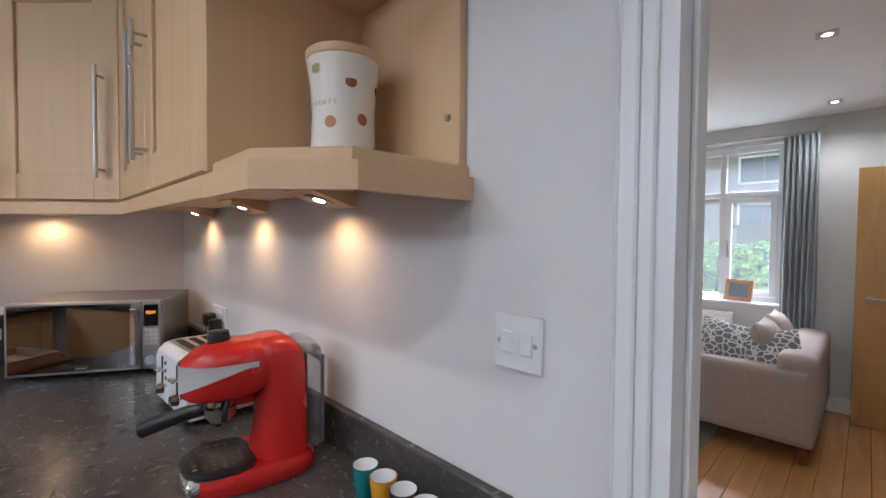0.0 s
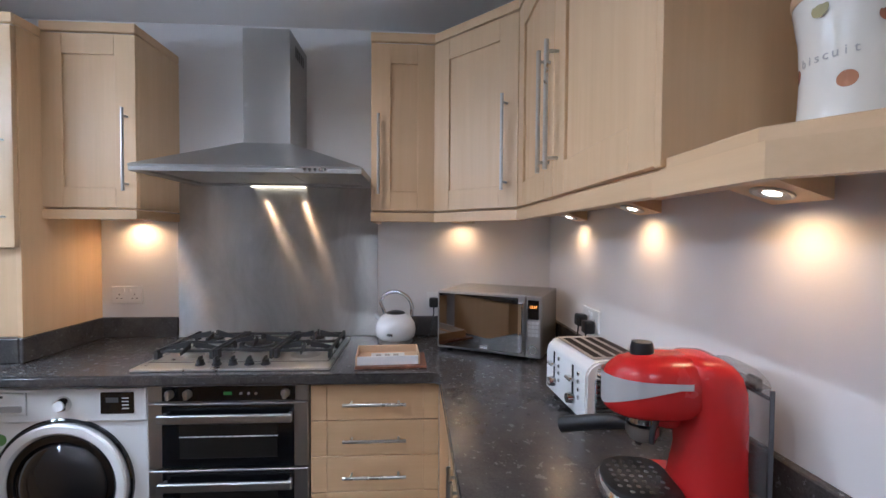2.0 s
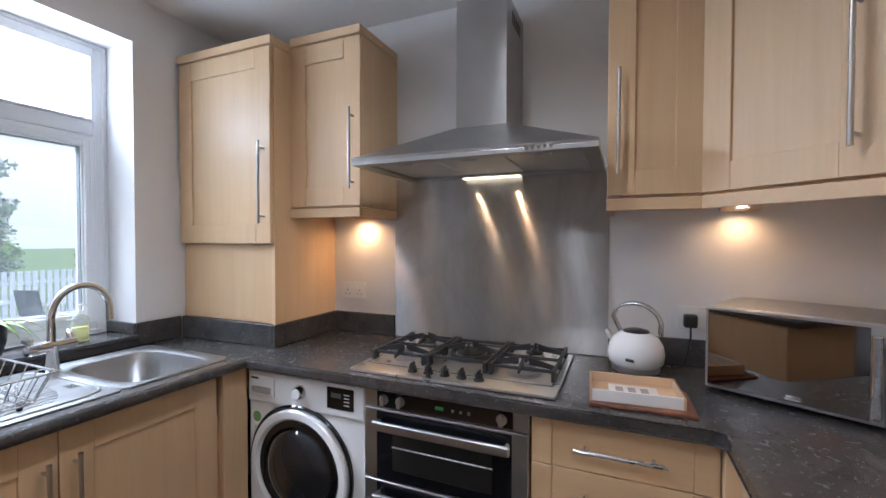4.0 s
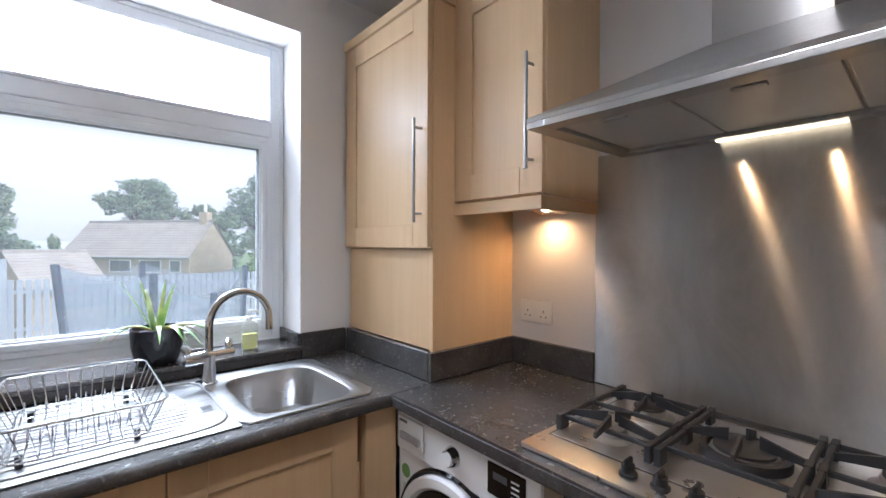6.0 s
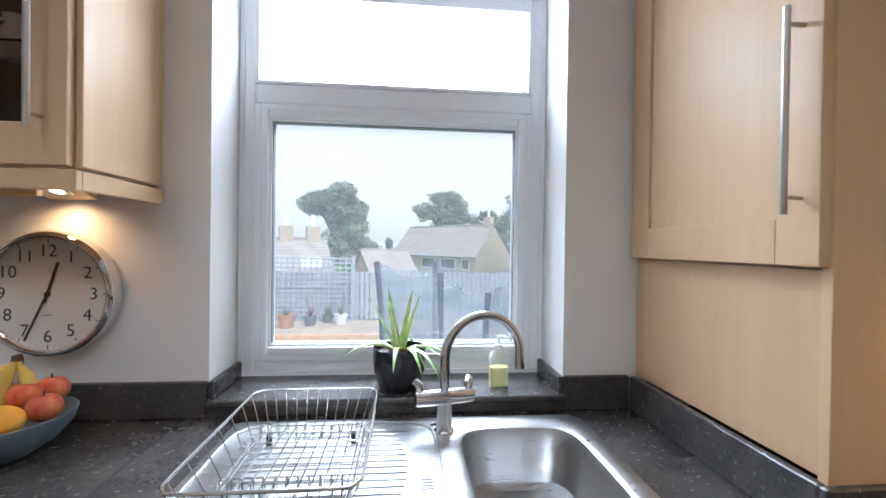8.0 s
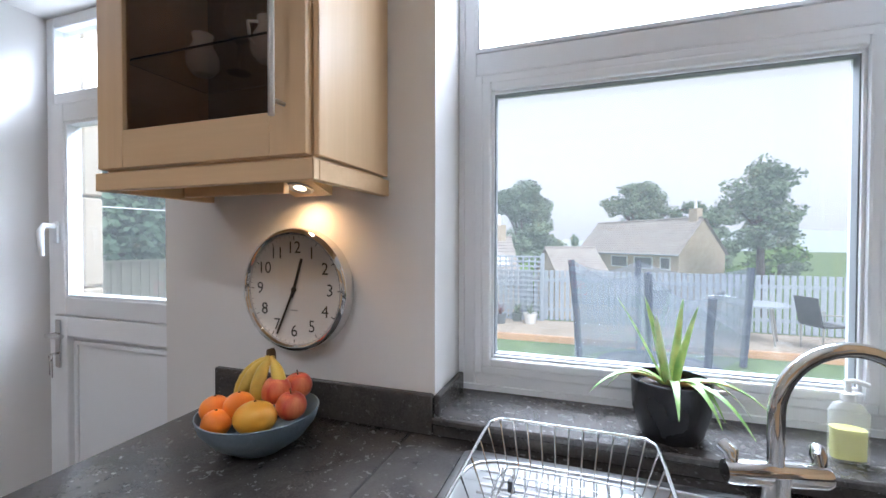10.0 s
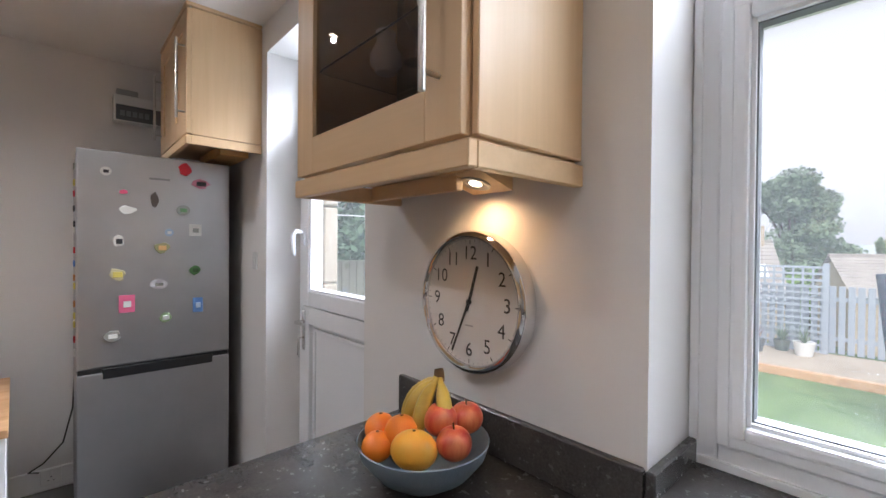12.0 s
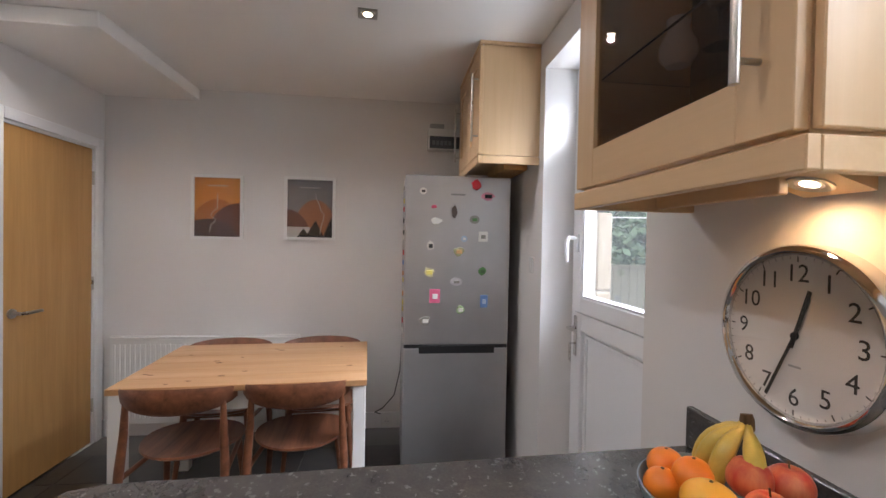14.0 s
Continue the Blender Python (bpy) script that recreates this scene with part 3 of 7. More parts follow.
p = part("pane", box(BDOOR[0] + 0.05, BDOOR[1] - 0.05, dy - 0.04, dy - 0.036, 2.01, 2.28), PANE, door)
p.visible_shadow = False
a, b = BDOOR[0] + 0.052, BDOOR[1] - 0.052
upper = part("upper_leaf", frame_bars(bmesh.new(), a, b, 1.08, 1.958, 0.075, dy - 0.06, dy + 0.012), UPVC, door)
part("bead", frame_bars(bmesh.new(), a + 0.073, b - 0.073, 1.153, 1.885, 0.014, dy - 0.05, dy + 0.006, 0.004), UPVC, upper)
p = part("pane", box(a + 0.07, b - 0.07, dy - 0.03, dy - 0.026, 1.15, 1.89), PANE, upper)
p.visible_shadow = False
bm = box(a, b, dy - 0.06, dy - 0.012, 0.02, 1.076)
frame_bars(bm, a, b, 0.02, 1.076, 0.085, dy - 0.06, dy + 0.012)
frame_bars(bm, a + 0.1, b - 0.1, 0.12, 0.976, 0.02, dy - 0.012, dy - 0.002, 0.004)
lower = part("lower_leaf", bm, UPVC, door)
bm = box(b - 0.052, b - 0.022, dy + 0.013, dy + 0.026, 1.38, 1.47, 0.006, segments=2)
tube([(b - 0.037, dy + 0.02, 1.45), (b - 0.037, dy + 0.06, 1.452), (b - 0.04, dy + 0.075, 1.43), (b - 0.043, dy + 0.075, 1.38), (b - 0.041, dy + 0.07, 1.33)], [0.011, 0.011, 0.012, 0.011, 0.008], bm, 12)
part("lever_handle", bm, UPVC, upper, "white cranked lever handle", 40)
bm = box(b - 0.055, b - 0.023, dy + 0.013, dy + 0.022, 0.86, 1.06, 0.006, segments=2)
tube([(b - 0.039, dy + 0.02, 1.0), (b - 0.039, dy + 0.06, 1.0), (b - 0.06, dy + 0.066, 1.004), (b - 0.15, dy + 0.066, 1.006)], 0.009, bm, 12)
part("lock_plate", bm, CHROME, lower, "chrome lever and lock plate", 40)
bm = tube([(b - 0.039, dy + 0.022, 0.92), (b - 0.039, dy + 0.045, 0.92)], 0.004)
tube([(b - 0.039 + 0.012 * math.sin(k), dy + 0.045, 0.908 + 0.012 * math.cos(k)) for k in (i * math.tau / 14 for i in range(14))], 0.0015, bm, 6, True)
for k in (-0.006, 0.005):
    box(b - 0.044 + k, b - 0.036 + k, dy + 0.044 + k * 0.3, dy + 0.047 + k * 0.3, 0.83 + k, 0.897, 0.001, bm)
part("key", bm, CHROME, lower, "bunch of keys in the lock", 40)

# ---- hall door (closed) and the doorway to the lounge ----
door = tagged(new("door_2"), "plain oak veneer flush door with lever handle, closed", "door", kind="structure")
leaf = part("leaf", box(HALL[0] + 0.032, HALL[1] - 0.032, YD + 0.004, YD + 0.044, 0.008, 2.0, 0.002), OAK, door)
bm = box(HALL[0] + 0.001, HALL[0] + 0.03, YD - 0.004, YD + 0.116, 0, HALL[3] - 0.03)
box(HALL[1] - 0.03, HALL[1] - 0.001, YD - 0.004, YD + 0.116, 0, HALL[3] - 0.03, bm=bm)
box(HALL[0] + 0.001, HALL[1] - 0.001, YD - 0.004, YD + 0.116, HALL[3] - 0.03, HALL[3] - 0.001, bm=bm)
part("lining", bm, TRIM, door)
bm = box(HALL[0] - 0.055, HALL[0] + 0.014, YD - 0.02, YD - 0.004, 0, HALL[3] + 0.05, 0.004)
box(HALL[1] - 0.014, HALL[1] + 0.045, YD - 0.02, YD - 0.004, 0, HALL[3] + 0.05, 0.004, bm)
box(HALL[0] + 0.014, HALL[1] - 0.014, YD - 0.02, YD - 0.004, HALL[3] - 0.014, HALL[3] + 0.05, 0.004, bm)
part("architrave", bm, TRIM, door)
bm = tube([(HALL[0] + 0.085, YD + 0.004, 0.99), (HALL[0] + 0.085, YD - 0.006, 0.99)], 0.026, steps=24)
tube([(HALL[0] + 0.085, YD, 0.99), (HALL[0] + 0.085, YD - 0.05, 0.99), (HALL[0] + 0.1, YD - 0.058, 0.99), (HALL[0] + 0.205, YD - 0.058, 0.99)], 0.0095, bm, 12)
part("lever_handle", bm, NICKEL, leaf, "satin steel lever handle", 40)
for z in (0.22, 1.05, 1.76):
    part("hinge", tube([(HALL[1] - 0.03, YD - 0.002, z), (HALL[1] - 0.03, YD - 0.002, z + 0.09)], 0.007), NICKEL, leaf, "steel butt hinge", 30)

casing = tagged(new("doorway_trim"), "white moulded door casing round the open lounge doorway", "door frame", kind="structure")
L0, L1, LZ = LOUNGE[0], LOUNGE[1], LOUNGE[3]
bm = bmesh.new()
for s, x in ((1, L0), (-1, L1)):
    box(*sorted((x + s * 0.001, x + s * 0.028)), Y0 - 0.002, Y0 + 0.122, 0, LZ - 0.028, bm=bm)
    box(*sorted((x + s * 0.028, x + s * 0.036)), Y0 + 0.045, Y0 + 0.08, 0, LZ - 0.04, 0.002, bm)
box(L0 + 0.001, L1 - 0.001, Y0 - 0.002, Y0 + 0.122, LZ - 0.028, LZ - 0.001, bm=bm)
part("lining", bm, TRIM, casing)
for face, out in ((Y0, -1), (Y0 + 0.12, 1)):
    bm = bmesh.new()
    for k, (a, b, d) in enumerate(((-0.045, -0.038, 0.008), (-0.038, -0.014, 0.014), (-0.014, 0.006, 0.01))):
        for s, x in ((1, L0), (-1, L1)):
            box(*sorted((x + s * a, x + s * b)), *sorted((face + out * 0.003, face + out * d)), 0, LZ - a * 0.99, 0.003, bm)
        box(L0 + a, L1 - a, *sorted((face + out * 0.0025, face + out * (d - 0.001))), LZ - b, LZ - a, 0.003, bm)
    part("architrave", bm, TRIM, casing)

for x0, x1, y0, y1, side in ((XF - 0.016, XF - 0.001, -1.6, YD - 0.001, ""), (0.88, 1.2, YW + 0.001, YW + 0.016, ""), (0.6, 1.1, YD - 0.016, YD - 0.001, "")):
    structure("baseboard", box(x0, x1, y0, y1, 0, 0.12, 0.004), TRIM, "white painted skirting board", "baseboard")

# ---- cooking corner ----
TEXT = plain("print_black", (0.02, 0.02, 0.02), 0.5)


def words(text, size, m, material, parent, name="lettering", depth=0.0006, centre=True, bold=0.0):
    """Text as a thin mesh, upright in its own x-z plane, facing -y."""
    c = bpy.data.curves.new(name, "FONT")
    c.body, c.size, c.extrude = text, size, depth
    c.align_x, c.align_y = ("CENTER" if centre else "LEFT"), "CENTER"
    c.resolution_u, c.offset = 3, bold
    tmp = bpy.data.objects.new("tmp", c)
    data = bpy.data.meshes.new_from_object(tmp)
    bpy.data.objects.remove(tmp)
    bpy.data.curves.remove(c)
    data.transform(m @ pose(0, 0, 0, 90, 0, 0))
    data.materials.clear()
    data.materials.append(material)
    ob = new(name, data)
    ob.parent = parent
    return ob


hood = thing("cooker_hood", (X0, -0.755, 1.675), "brushed stainless steel chimney cooker hood with two lit lamps", "cooker hood", "", 90)
hw, hd = 0.447, 0.505
bm = bmesh.new()
rings = []
for w, y0, y1, z in ((hw, -hd, -0.002, 0.0175), (hw, -hd - 0.002, -0.002, 0.027), (0.108, -0.285, -0.002, 0.162)):
    rings.append([bm.verts.new(p) for p in ((-w, y0, z), (w, y0, z), (w, y1, z), (-w, y1, z))])
for a, b in zip(rings, rings[1:]):
    for i in range(4):
        bm.faces.new((a[i], a[(i + 1) % 4], b[(i + 1) % 4], b[i]))
bm.faces.new(rings[-1])
bm.faces.new(rings[0][::-1])
part("canopy", bm, STEEL, hood)
part("chimney", box(-0.103, 0.103, -0.28, -0.002, 0.158, 0.665, 0.002), STEEL_UP, hood)
for k in range(5):
    part("vent_slot", box(0.1032, 0.1045, -0.2 + k * 0.03, -0.185 + k * 0.03, 0.575, 0.625), BLACK, hood)
bm = frame_bars(bmesh.new(), -hw, hw, -hd, -0.004, 0.05, 0, 0.017, 0.002)
moved(bm, Matrix(((1, 0, 0, 0), (0, 0, 1, 0), (0, 1, 0, 0), (0, 0, 0, 1))))
part("rim", bm, STEEL, hood)
FILTER = plain("woven_filter_steel", (0.56, 0.55, 0.53), 0.42, 0.55)
for k in range(3):
    x = -0.394 + k * 0.264
    f = part("filter", box(x, x + 0.258, -0.44, -0.06, 0.010, 0.016, 0.002), FILTER, hood, "brushed steel grease filter")
    part("latch", box(x + 0.10, x + 0.158, -0.42, -0.40, 0.004, 0.0098, 0.002), STEEL, f)
part("lamp_lens", box(-0.165, 0.10, -0.036, -0.014, -0.004, -0.0006, 0.001), HOODLAMP, hood, "glowing strip lens over two lamps")
for k in range(5):
    part("button", tube([(0.225 + k * 0.02, -hd + 0.002, 0.014), (0.225 + k * 0.02, -hd - 0.007, 0.014)], 0.0062), CHROME, hood, "", 30)
for y in (-0.885, -0.69):
    spot_light("hood_lamp_beam", (X0 + 0.06, y, 1.664), (X0 + 0.03, y + 0.03, 0.92), 1.7, 90, (1.0, 0.60, 0.28), 0.003)

t = thing("splashback", (X0, -0.79, TOP), "brushed steel splashback sheet behind the hob", "splashback", "", 90)
part("sheet", box(-0.5, 0.5, -0.008, -0.001, 0.002, 0.78, 0.001), SPLASH, t)

hob = thing("gas_hob", (-2.315, -0.79, TOP), "stainless steel five-burner gas hob with black iron grates", "hob", "", 90)
part("tray", prism([(-0.365, -0.255), (0.365, -0.255), (0.37, -0.25), (0.37, 0.25), (-0.37, 0.25), (-0.37, -0.25)], 0.001, 0.012, bevel=0.004, segments=2), HOBSTEEL, hob, smooth=30)
part("well_groove", box(-0.350, 0.350, -0.170, 0.240, 0.0115, 0.0124), BLACK, hob, "dark groove round the well")
part("well", box(-0.345, 0.345, -0.165, 0.235, 0.0125, 0.0135, 0.0005), HOBSTEEL, hob)
burners = [(-0.235, 0.13, 0.042), (-0.235, -0.07, 0.032), (0.0, 0.045, 0.062), (0.235, 0.13, 0.036), (0.235, -0.07, 0.042)]
for x, y, r in burners:
    b = part("burner", lathe([(r * 1.5, 0.0136), (r * 1.3, 0.016), (r * 1.05, 0.022), (r, 0.034), (0, 0.034)], (x, y, 0), 28), STEEL, hob, "polished steel burner ring", 40)
    part("cap", lathe([(r * 0.92, 0.0342), (r * 0.92, 0.040), (r * 0.8, 0.043), (0, 0.043)], (x, y, 0), 28), IRON if r > 0.06 or y > 0 else plain("grey_burner_cap", (0.30, 0.30, 0.30), 0.4, 0.7), b, "burner cap", 40)
    if r > 0.06:
        part("crown", lathe([(r * 1.35, 0.016), (r * 1.35, 0.036), (r * 1.12, 0.036), (r * 1.12, 0.016)], (x, y, 0), 28), IRON, b, "", 40)
for x0, x1, cs in ((-0.352, -0.122, burners[:2]), (-0.116, 0.116, burners[2:3]), (0.122, 0.352, burners[3:])):
    bm = bmesh.new()
    y0, y1, z = -0.155, 0.225, 0.050
    for x in (x0 + 0.007, x1 - 0.007):
        box(x - 0.0055, x + 0.0055, y0 + 0.035, y1 - 0.02, z - 0.013, z, 0.002, bm)
        for y in (y0 + 0.04, (y0 + y1) / 2, y1 - 0.028):
            prism([(x - 0.0065, y - 0.018), (x + 0.0065, y - 0.018), (x + 0.0065, y + 0.018), (x - 0.0065, y + 0.018)], 0.0138, z + 0.001, bm)
    for y in (y0 + 0.062, y1 - 0.03) if len(cs) == 1 else (y0 + 0.045, (y0 + y1) / 2, y1 - 0.03):
        box(x0 + 0.012, x1 - 0.012, y - 0.004, y + 0.004, z - 0.014, z - 0.002, 0.002, bm)
    for cx, cy, r in cs:
        for dx, dy in ((1, 0), (-1, 0), (0, 1), (0, -1)):
            fx = (x1 - 0.009 if dx > 0 else x0 + 0.009) if dx else cx
            fy_ = cy if dx else cy + dy * 0.085
            ex, ey = cx + dx * r * 0.45, cy + dy * r * 0.45
            a = Vector((fx, fy_, 0))
            b = Vector((ex, ey, 0))
            n = Vector((-(b - a).y, (b - a).x, 0)).normalized() * 0.0036
            va = [(a + n), (a - n), (b - n), (b + n)]
            lo = [bm.verts.new((v.x, v.y, z - 0.014 if i < 2 else z - 0.004)) for i, v in enumerate(va)]
            hi = [bm.verts.new((v.x, v.y, z if i < 2 else z + 0.022)) for i, v in enumerate(va)]
            bm.faces.new(lo[::-1]), bm.faces.new(hi)
            for i in range(4):
                bm.faces.new((lo[i], lo[(i + 1) % 4], hi[(i + 1) % 4], hi[i]))
    part("grate", bm, IRON, hob, "matt black cast iron pan grate")
for k in range(5):
    x = -0.135 + k * 0.062
    b = part("knob", lathe([(0.018, 0.0125), (0.018, 0.017), (0.014, 0.02), (0.013, 0.034), (0.0, 0.036)], (x, -0.205, 0), 20), BLACK, hob, "", 40)
    part("grip", box(x - 0.004, x + 0.004, -0.219, -0.191, 0.033, 0.046, 0.002), BLACK, b)

# double oven
oven = thing("double_oven", (X0, -1.092, 0.15), "stainless steel built-under double oven with black glass doors", "oven", "", 90)
ow, of = 0.597, -0.565
part("body", box(0.003, ow - 0.003, of, -0.03, 0.0, 0.713, 0.001), STEEL, oven)
cp = part("control_panel", box(0.003, ow - 0.003, of - 0.02, of - 0.001, 0.648, 0.712, 0.002), STEEL, oven)
part("fascia", box(0.055, 0.545, of - 0.023, of - 0.0205, 0.652, 0.707, 0.001), BLACKGLASS, cp, "black glass control strip")
for x in (0.085, 0.15, 0.51):
    k = part("knob", tube([(x, of - 0.022, 0.68), (x, of - 0.03, 0.68)], 0.017, steps=20), STEEL, cp, "", 30)
    part("grip", box(x - 0.007, x + 0.007, of - 0.046, of - 0.03, 0.662, 0.698, 0.003), STEEL, k, "pale metal knob grip")
part("display", box(0.281, 0.311, of - 0.0245, of - 0.0232, 0.675, 0.687), Mat("green_digits", (0.01, 0.025, 0.01), 0.2, 0, Emission_Color=(0.25, 0.8, 0.2, 1), Emission_Strength=0.03).m, cp, "dim green digital clock")
for k in range(3):
    part("button", tube([(0.345 + k * 0.028, of - 0.0232, 0.68), (0.345 + k * 0.028, of - 0.027, 0.68)], 0.005), STEEL, cp, "", 30)
for z0, z1 in ((0.395, 0.643), (0.0, 0.388)):
    d = part("oven_door", box(0.003, ow - 0.003, of - 0.022, of - 0.002, z0, z1, 0.003), STEEL, oven, "steel framed oven door")
    part("glass", box(0.055, 0.542, of - 0.025, of - 0.0225, z0 + 0.004, z1 - 0.006, 0.001), BLACKGLASS, d, "black glass door panel")
    part("inner_window", box(0.12, 0.48, of - 0.0262, of - 0.0252, z0 + 0.04, z1 - 0.075, 0.001), plain("oven_dark", (0.022, 0.02, 0.018), 0.12), d)
    part("rack_bar", tube([(0.12, of - 0.0275, z1 - 0.125), (0.48, of - 0.0275, z1 - 0.125)], 0.0024, steps=6), WHITE, d)
    for k in range(12):
        part("rack_tip", lathe([(0.0, -0.004), (0.004, 0.0), (0.0, 0.004)], (0.135 + k * 0.03, of - 0.0285, z1 - 0.125), 8), CHROME, d)
    bm = box(0.055, 0.542, of - 0.064, of - 0.048, z1 - 0.062, z1 - 0.03, 0.004)
    for x in (0.062, 0.523):
        box(x, x + 0.012, of - 0.05, of - 0.024, z1 - 0.06, z1 - 0.034, 0.002, bm)
    part("handle", bm, STEEL, d, "flat brushed steel handle")

# tumble dryer / washing machine
wm = thing("washing_machine", (X0, -1.672, 0), "white front-loading washing machine with dark porthole door", "washing machine", "", 90)
ww, wf = 0.578, -0.568
part("cabinet", box(0.004, ww - 0.003, wf, -0.03, 0.02, 0.858, 0.008, segments=2), WHITE, wm)
for x in (0.05, 0.52):
    for y in (wf + 0.05, -0.09):
        part("foot", lathe([(0.02, 0), (0.02, 0.022), (0, 0.022)], (x, y, 0), 12), BLACK, wm)
part("control_panel", box(0.008, ww - 0.006, wf - 0.009, wf - 0.001, 0.728, 0.852, 0.004, segments=2), WHITE, wm)
dr = part("detergent_drawer", box(0.02, 0.15, wf - 0.015, wf - 0.0095, 0.755, 0.84, 0.004, segments=2), WHITE, wm)
part("grip", box(0.035, 0.135, wf - 0.0175, wf - 0.0155, 0.768, 0.792, 0.003), plain("pale_grey", (0.45, 0.45, 0.46), 0.4), dr)
part("brand_bar", box(0.03, 0.07, wf - 0.0163, wf - 0.0153, 0.822, 0.83), TEXT, dr)
k = part("dial", tube([(0.277, wf - 0.01, 0.795), (0.277, wf - 0.016, 0.795), (0.277, wf - 0.032, 0.795)], [0.03, 0.028, 0.022], steps=28), CHROME, wm, "", 40)
part("dial_face", tube([(0.277, wf - 0.0325, 0.795), (0.277, wf - 0.036, 0.795)], 0.019, steps=28), WHITE, k, "", 30)
dsp = part("display", box(0.41, 0.53, wf - 0.012, wf - 0.0095, 0.757, 0.838, 0.002), BLACKGLASS, wm, "black display window")
part("digits", box(0.43, 0.475, wf - 0.0135, wf - 0.0125, 0.8, 0.818), plain("dim_lcd", (0.12, 0.12, 0.12), 0.4), dsp)
for i in range(4):
    part("legend", box(0.488, 0.512, wf - 0.0135, wf - 0.0125, 0.775 + i * 0.013, 0.779 + i * 0.013), WHITE, dsp)
cx, cz = 0.272, 0.49


def ring(r0, r1, y0, y1, steps=56):
    """A ring round the porthole's axis, with a rounded front."""
    bm = bmesh.new()
    prof = [(r1, y0), (r1, y1 + 0.006), (r1 - 0.006, y1), (r0 + 0.01, y1), (r0, y1 + 0.01), (r0, y0)]
    rows = [[bm.verts.new((cx + r * math.cos(math.tau * i / steps), y, cz + r * math.sin(math.tau * i / steps))) for i in range(steps)] for r, y in prof]
    for a, b in zip(rows, rows[1:] + rows[:1]):
        for i in range(steps):
            bm.faces.new((a[i], a[(i + 1) % steps], b[(i + 1) % steps], b[i]))
    return bm


dr = part("porthole", ring(0.195, 0.236, wf - 0.001, wf - 0.03), WHITE, wm, "white round door ring", 40)
part("trim_ring", ring(0.236, 0.252, wf - 0.001, wf - 0.018), BLACKGLASS, dr, "black outer ring", 40)
part("seal_ring", ring(0.158, 0.196, wf - 0.001, wf - 0.022), BLACKGLASS, dr, "gloss black inner ring", 40)
bm = bmesh.new()
lathe([(0.16, 0.0), (0.15, -0.02), (0.10, -0.045), (0.0, -0.055)], (0, 0, 0), 40, bm)
moved(bm, Matrix.Translation((cx, wf - 0.012, cz)) @ pose(0, 0, 0, -90, 0, 0))
part("door_glass", bm, plain("dark_porthole_glass", (0.02, 0.02, 0.022), 0.07), dr, "dark bowl-shaped door glass", 60)
part("energy_sticker", tube([(0.045, wf - 0.0005, 0.66), (0.045, wf - 0.0015, 0.66)], 0.022, steps=24), plain("green_sticker", (0.16, 0.32, 0.10), 0.5), wm, "round green sticker")
part("small_sticker", box(0.03, 0.06, wf - 0.0015, wf - 0.0005, 0.58, 0.62), plain("pale_sticker", (0.55, 0.6, 0.5), 0.5), wm)

# ---- worktop things ----
kettle = thing("kettle", (-2.50, -0.19, TOP), "cream dome kettle with chrome loop handle", "kettle", "", 60)
kettle.scale = (1.09, 1.09, 1.06)
part("base", lathe([(0.074, 0.0), (0.076, 0.006), (0.074, 0.018), (0.0, 0.018)], steps=36), STEEL, kettle, "steel base band", 40)
part("body", lathe([(0.074, 0.0185), (0.086, 0.03), (0.09, 0.06), (0.085, 0.09), (0.07, 0.115), (0.048, 0.131), (0.044, 0.133), (0.0, 0.133)], steps=44), WHITE, kettle, "", 50)
part("lid", lathe([(0.043, 0.1335), (0.04, 0.139), (0.02, 0.145), (0.0, 0.146)], steps=32), BLACK, kettle, "black lid", 50)
part("handle", tube([(-0.052, 0, 0.118)] + [(0.085 * math.cos(a) , 0, 0.165 + 0.068 * math.sin(a)) for a in (radians(170 - 15 * i) for i in range(12))] + [(0.083, 0, 0.13)], 0.0085, steps=12), CHROME, kettle, "chrome loop handle", 50)
part("spout", tube([(-0.07, 0, 0.085), (-0.098, 0, 0.108), (-0.11, 0, 0.12)], [0.018, 0.013, 0.01], steps=14), STEEL, kettle, "", 50)
part("badge", box(0.012, 0.042, -0.0895, -0.0865, 0.046, 0.058, 0.002), CHROME, kettle)

t = thing("tray_mat", (-2.185, -0.20, TOP), "dark slate-backed board under the letter tray", "mat", "", 92)
part("board", box(-0.13, 0.15, -0.115, 0.09, 0.0005, 0.009, 0.002), WALNUT, t)
t = thing("letter_tray", (-2.185, -0.205, TOP + 0.0095), "shallow white and pale card tray with papers", "tray", "", 94)
CARD = painted("tray_card", (0.62, 0.43, 0.27), 0.7)
part("base", box(-0.125, 0.125, -0.09, 0.09, 0.0, 0.004), CARD, t)
for a in ((-0.127, -0.12, -0.09, 0.09), (0.12, 0.127, -0.09, 0.09), (-0.12, 0.12, 0.083, 0.09)):
    part("side", box(*a, 0.0, 0.034, 0.001), CARD, t)
part("front", box(-0.12, 0.12, -0.091, -0.084, 0.0, 0.034, 0.001), WHITE, t, "white front edge")
part("paper", box(-0.07, 0.07, -0.05, 0.06, 0.0042, 0.0065), WHITE, t, "white printed paper")
for k in range(3):
    part("print", box(-0.05 + k * 0.036, -0.028 + k * 0.036, -0.01, 0.04, 0.0066, 0.0072), plain("grey_print", (0.3, 0.28, 0.26), 0.7), t)

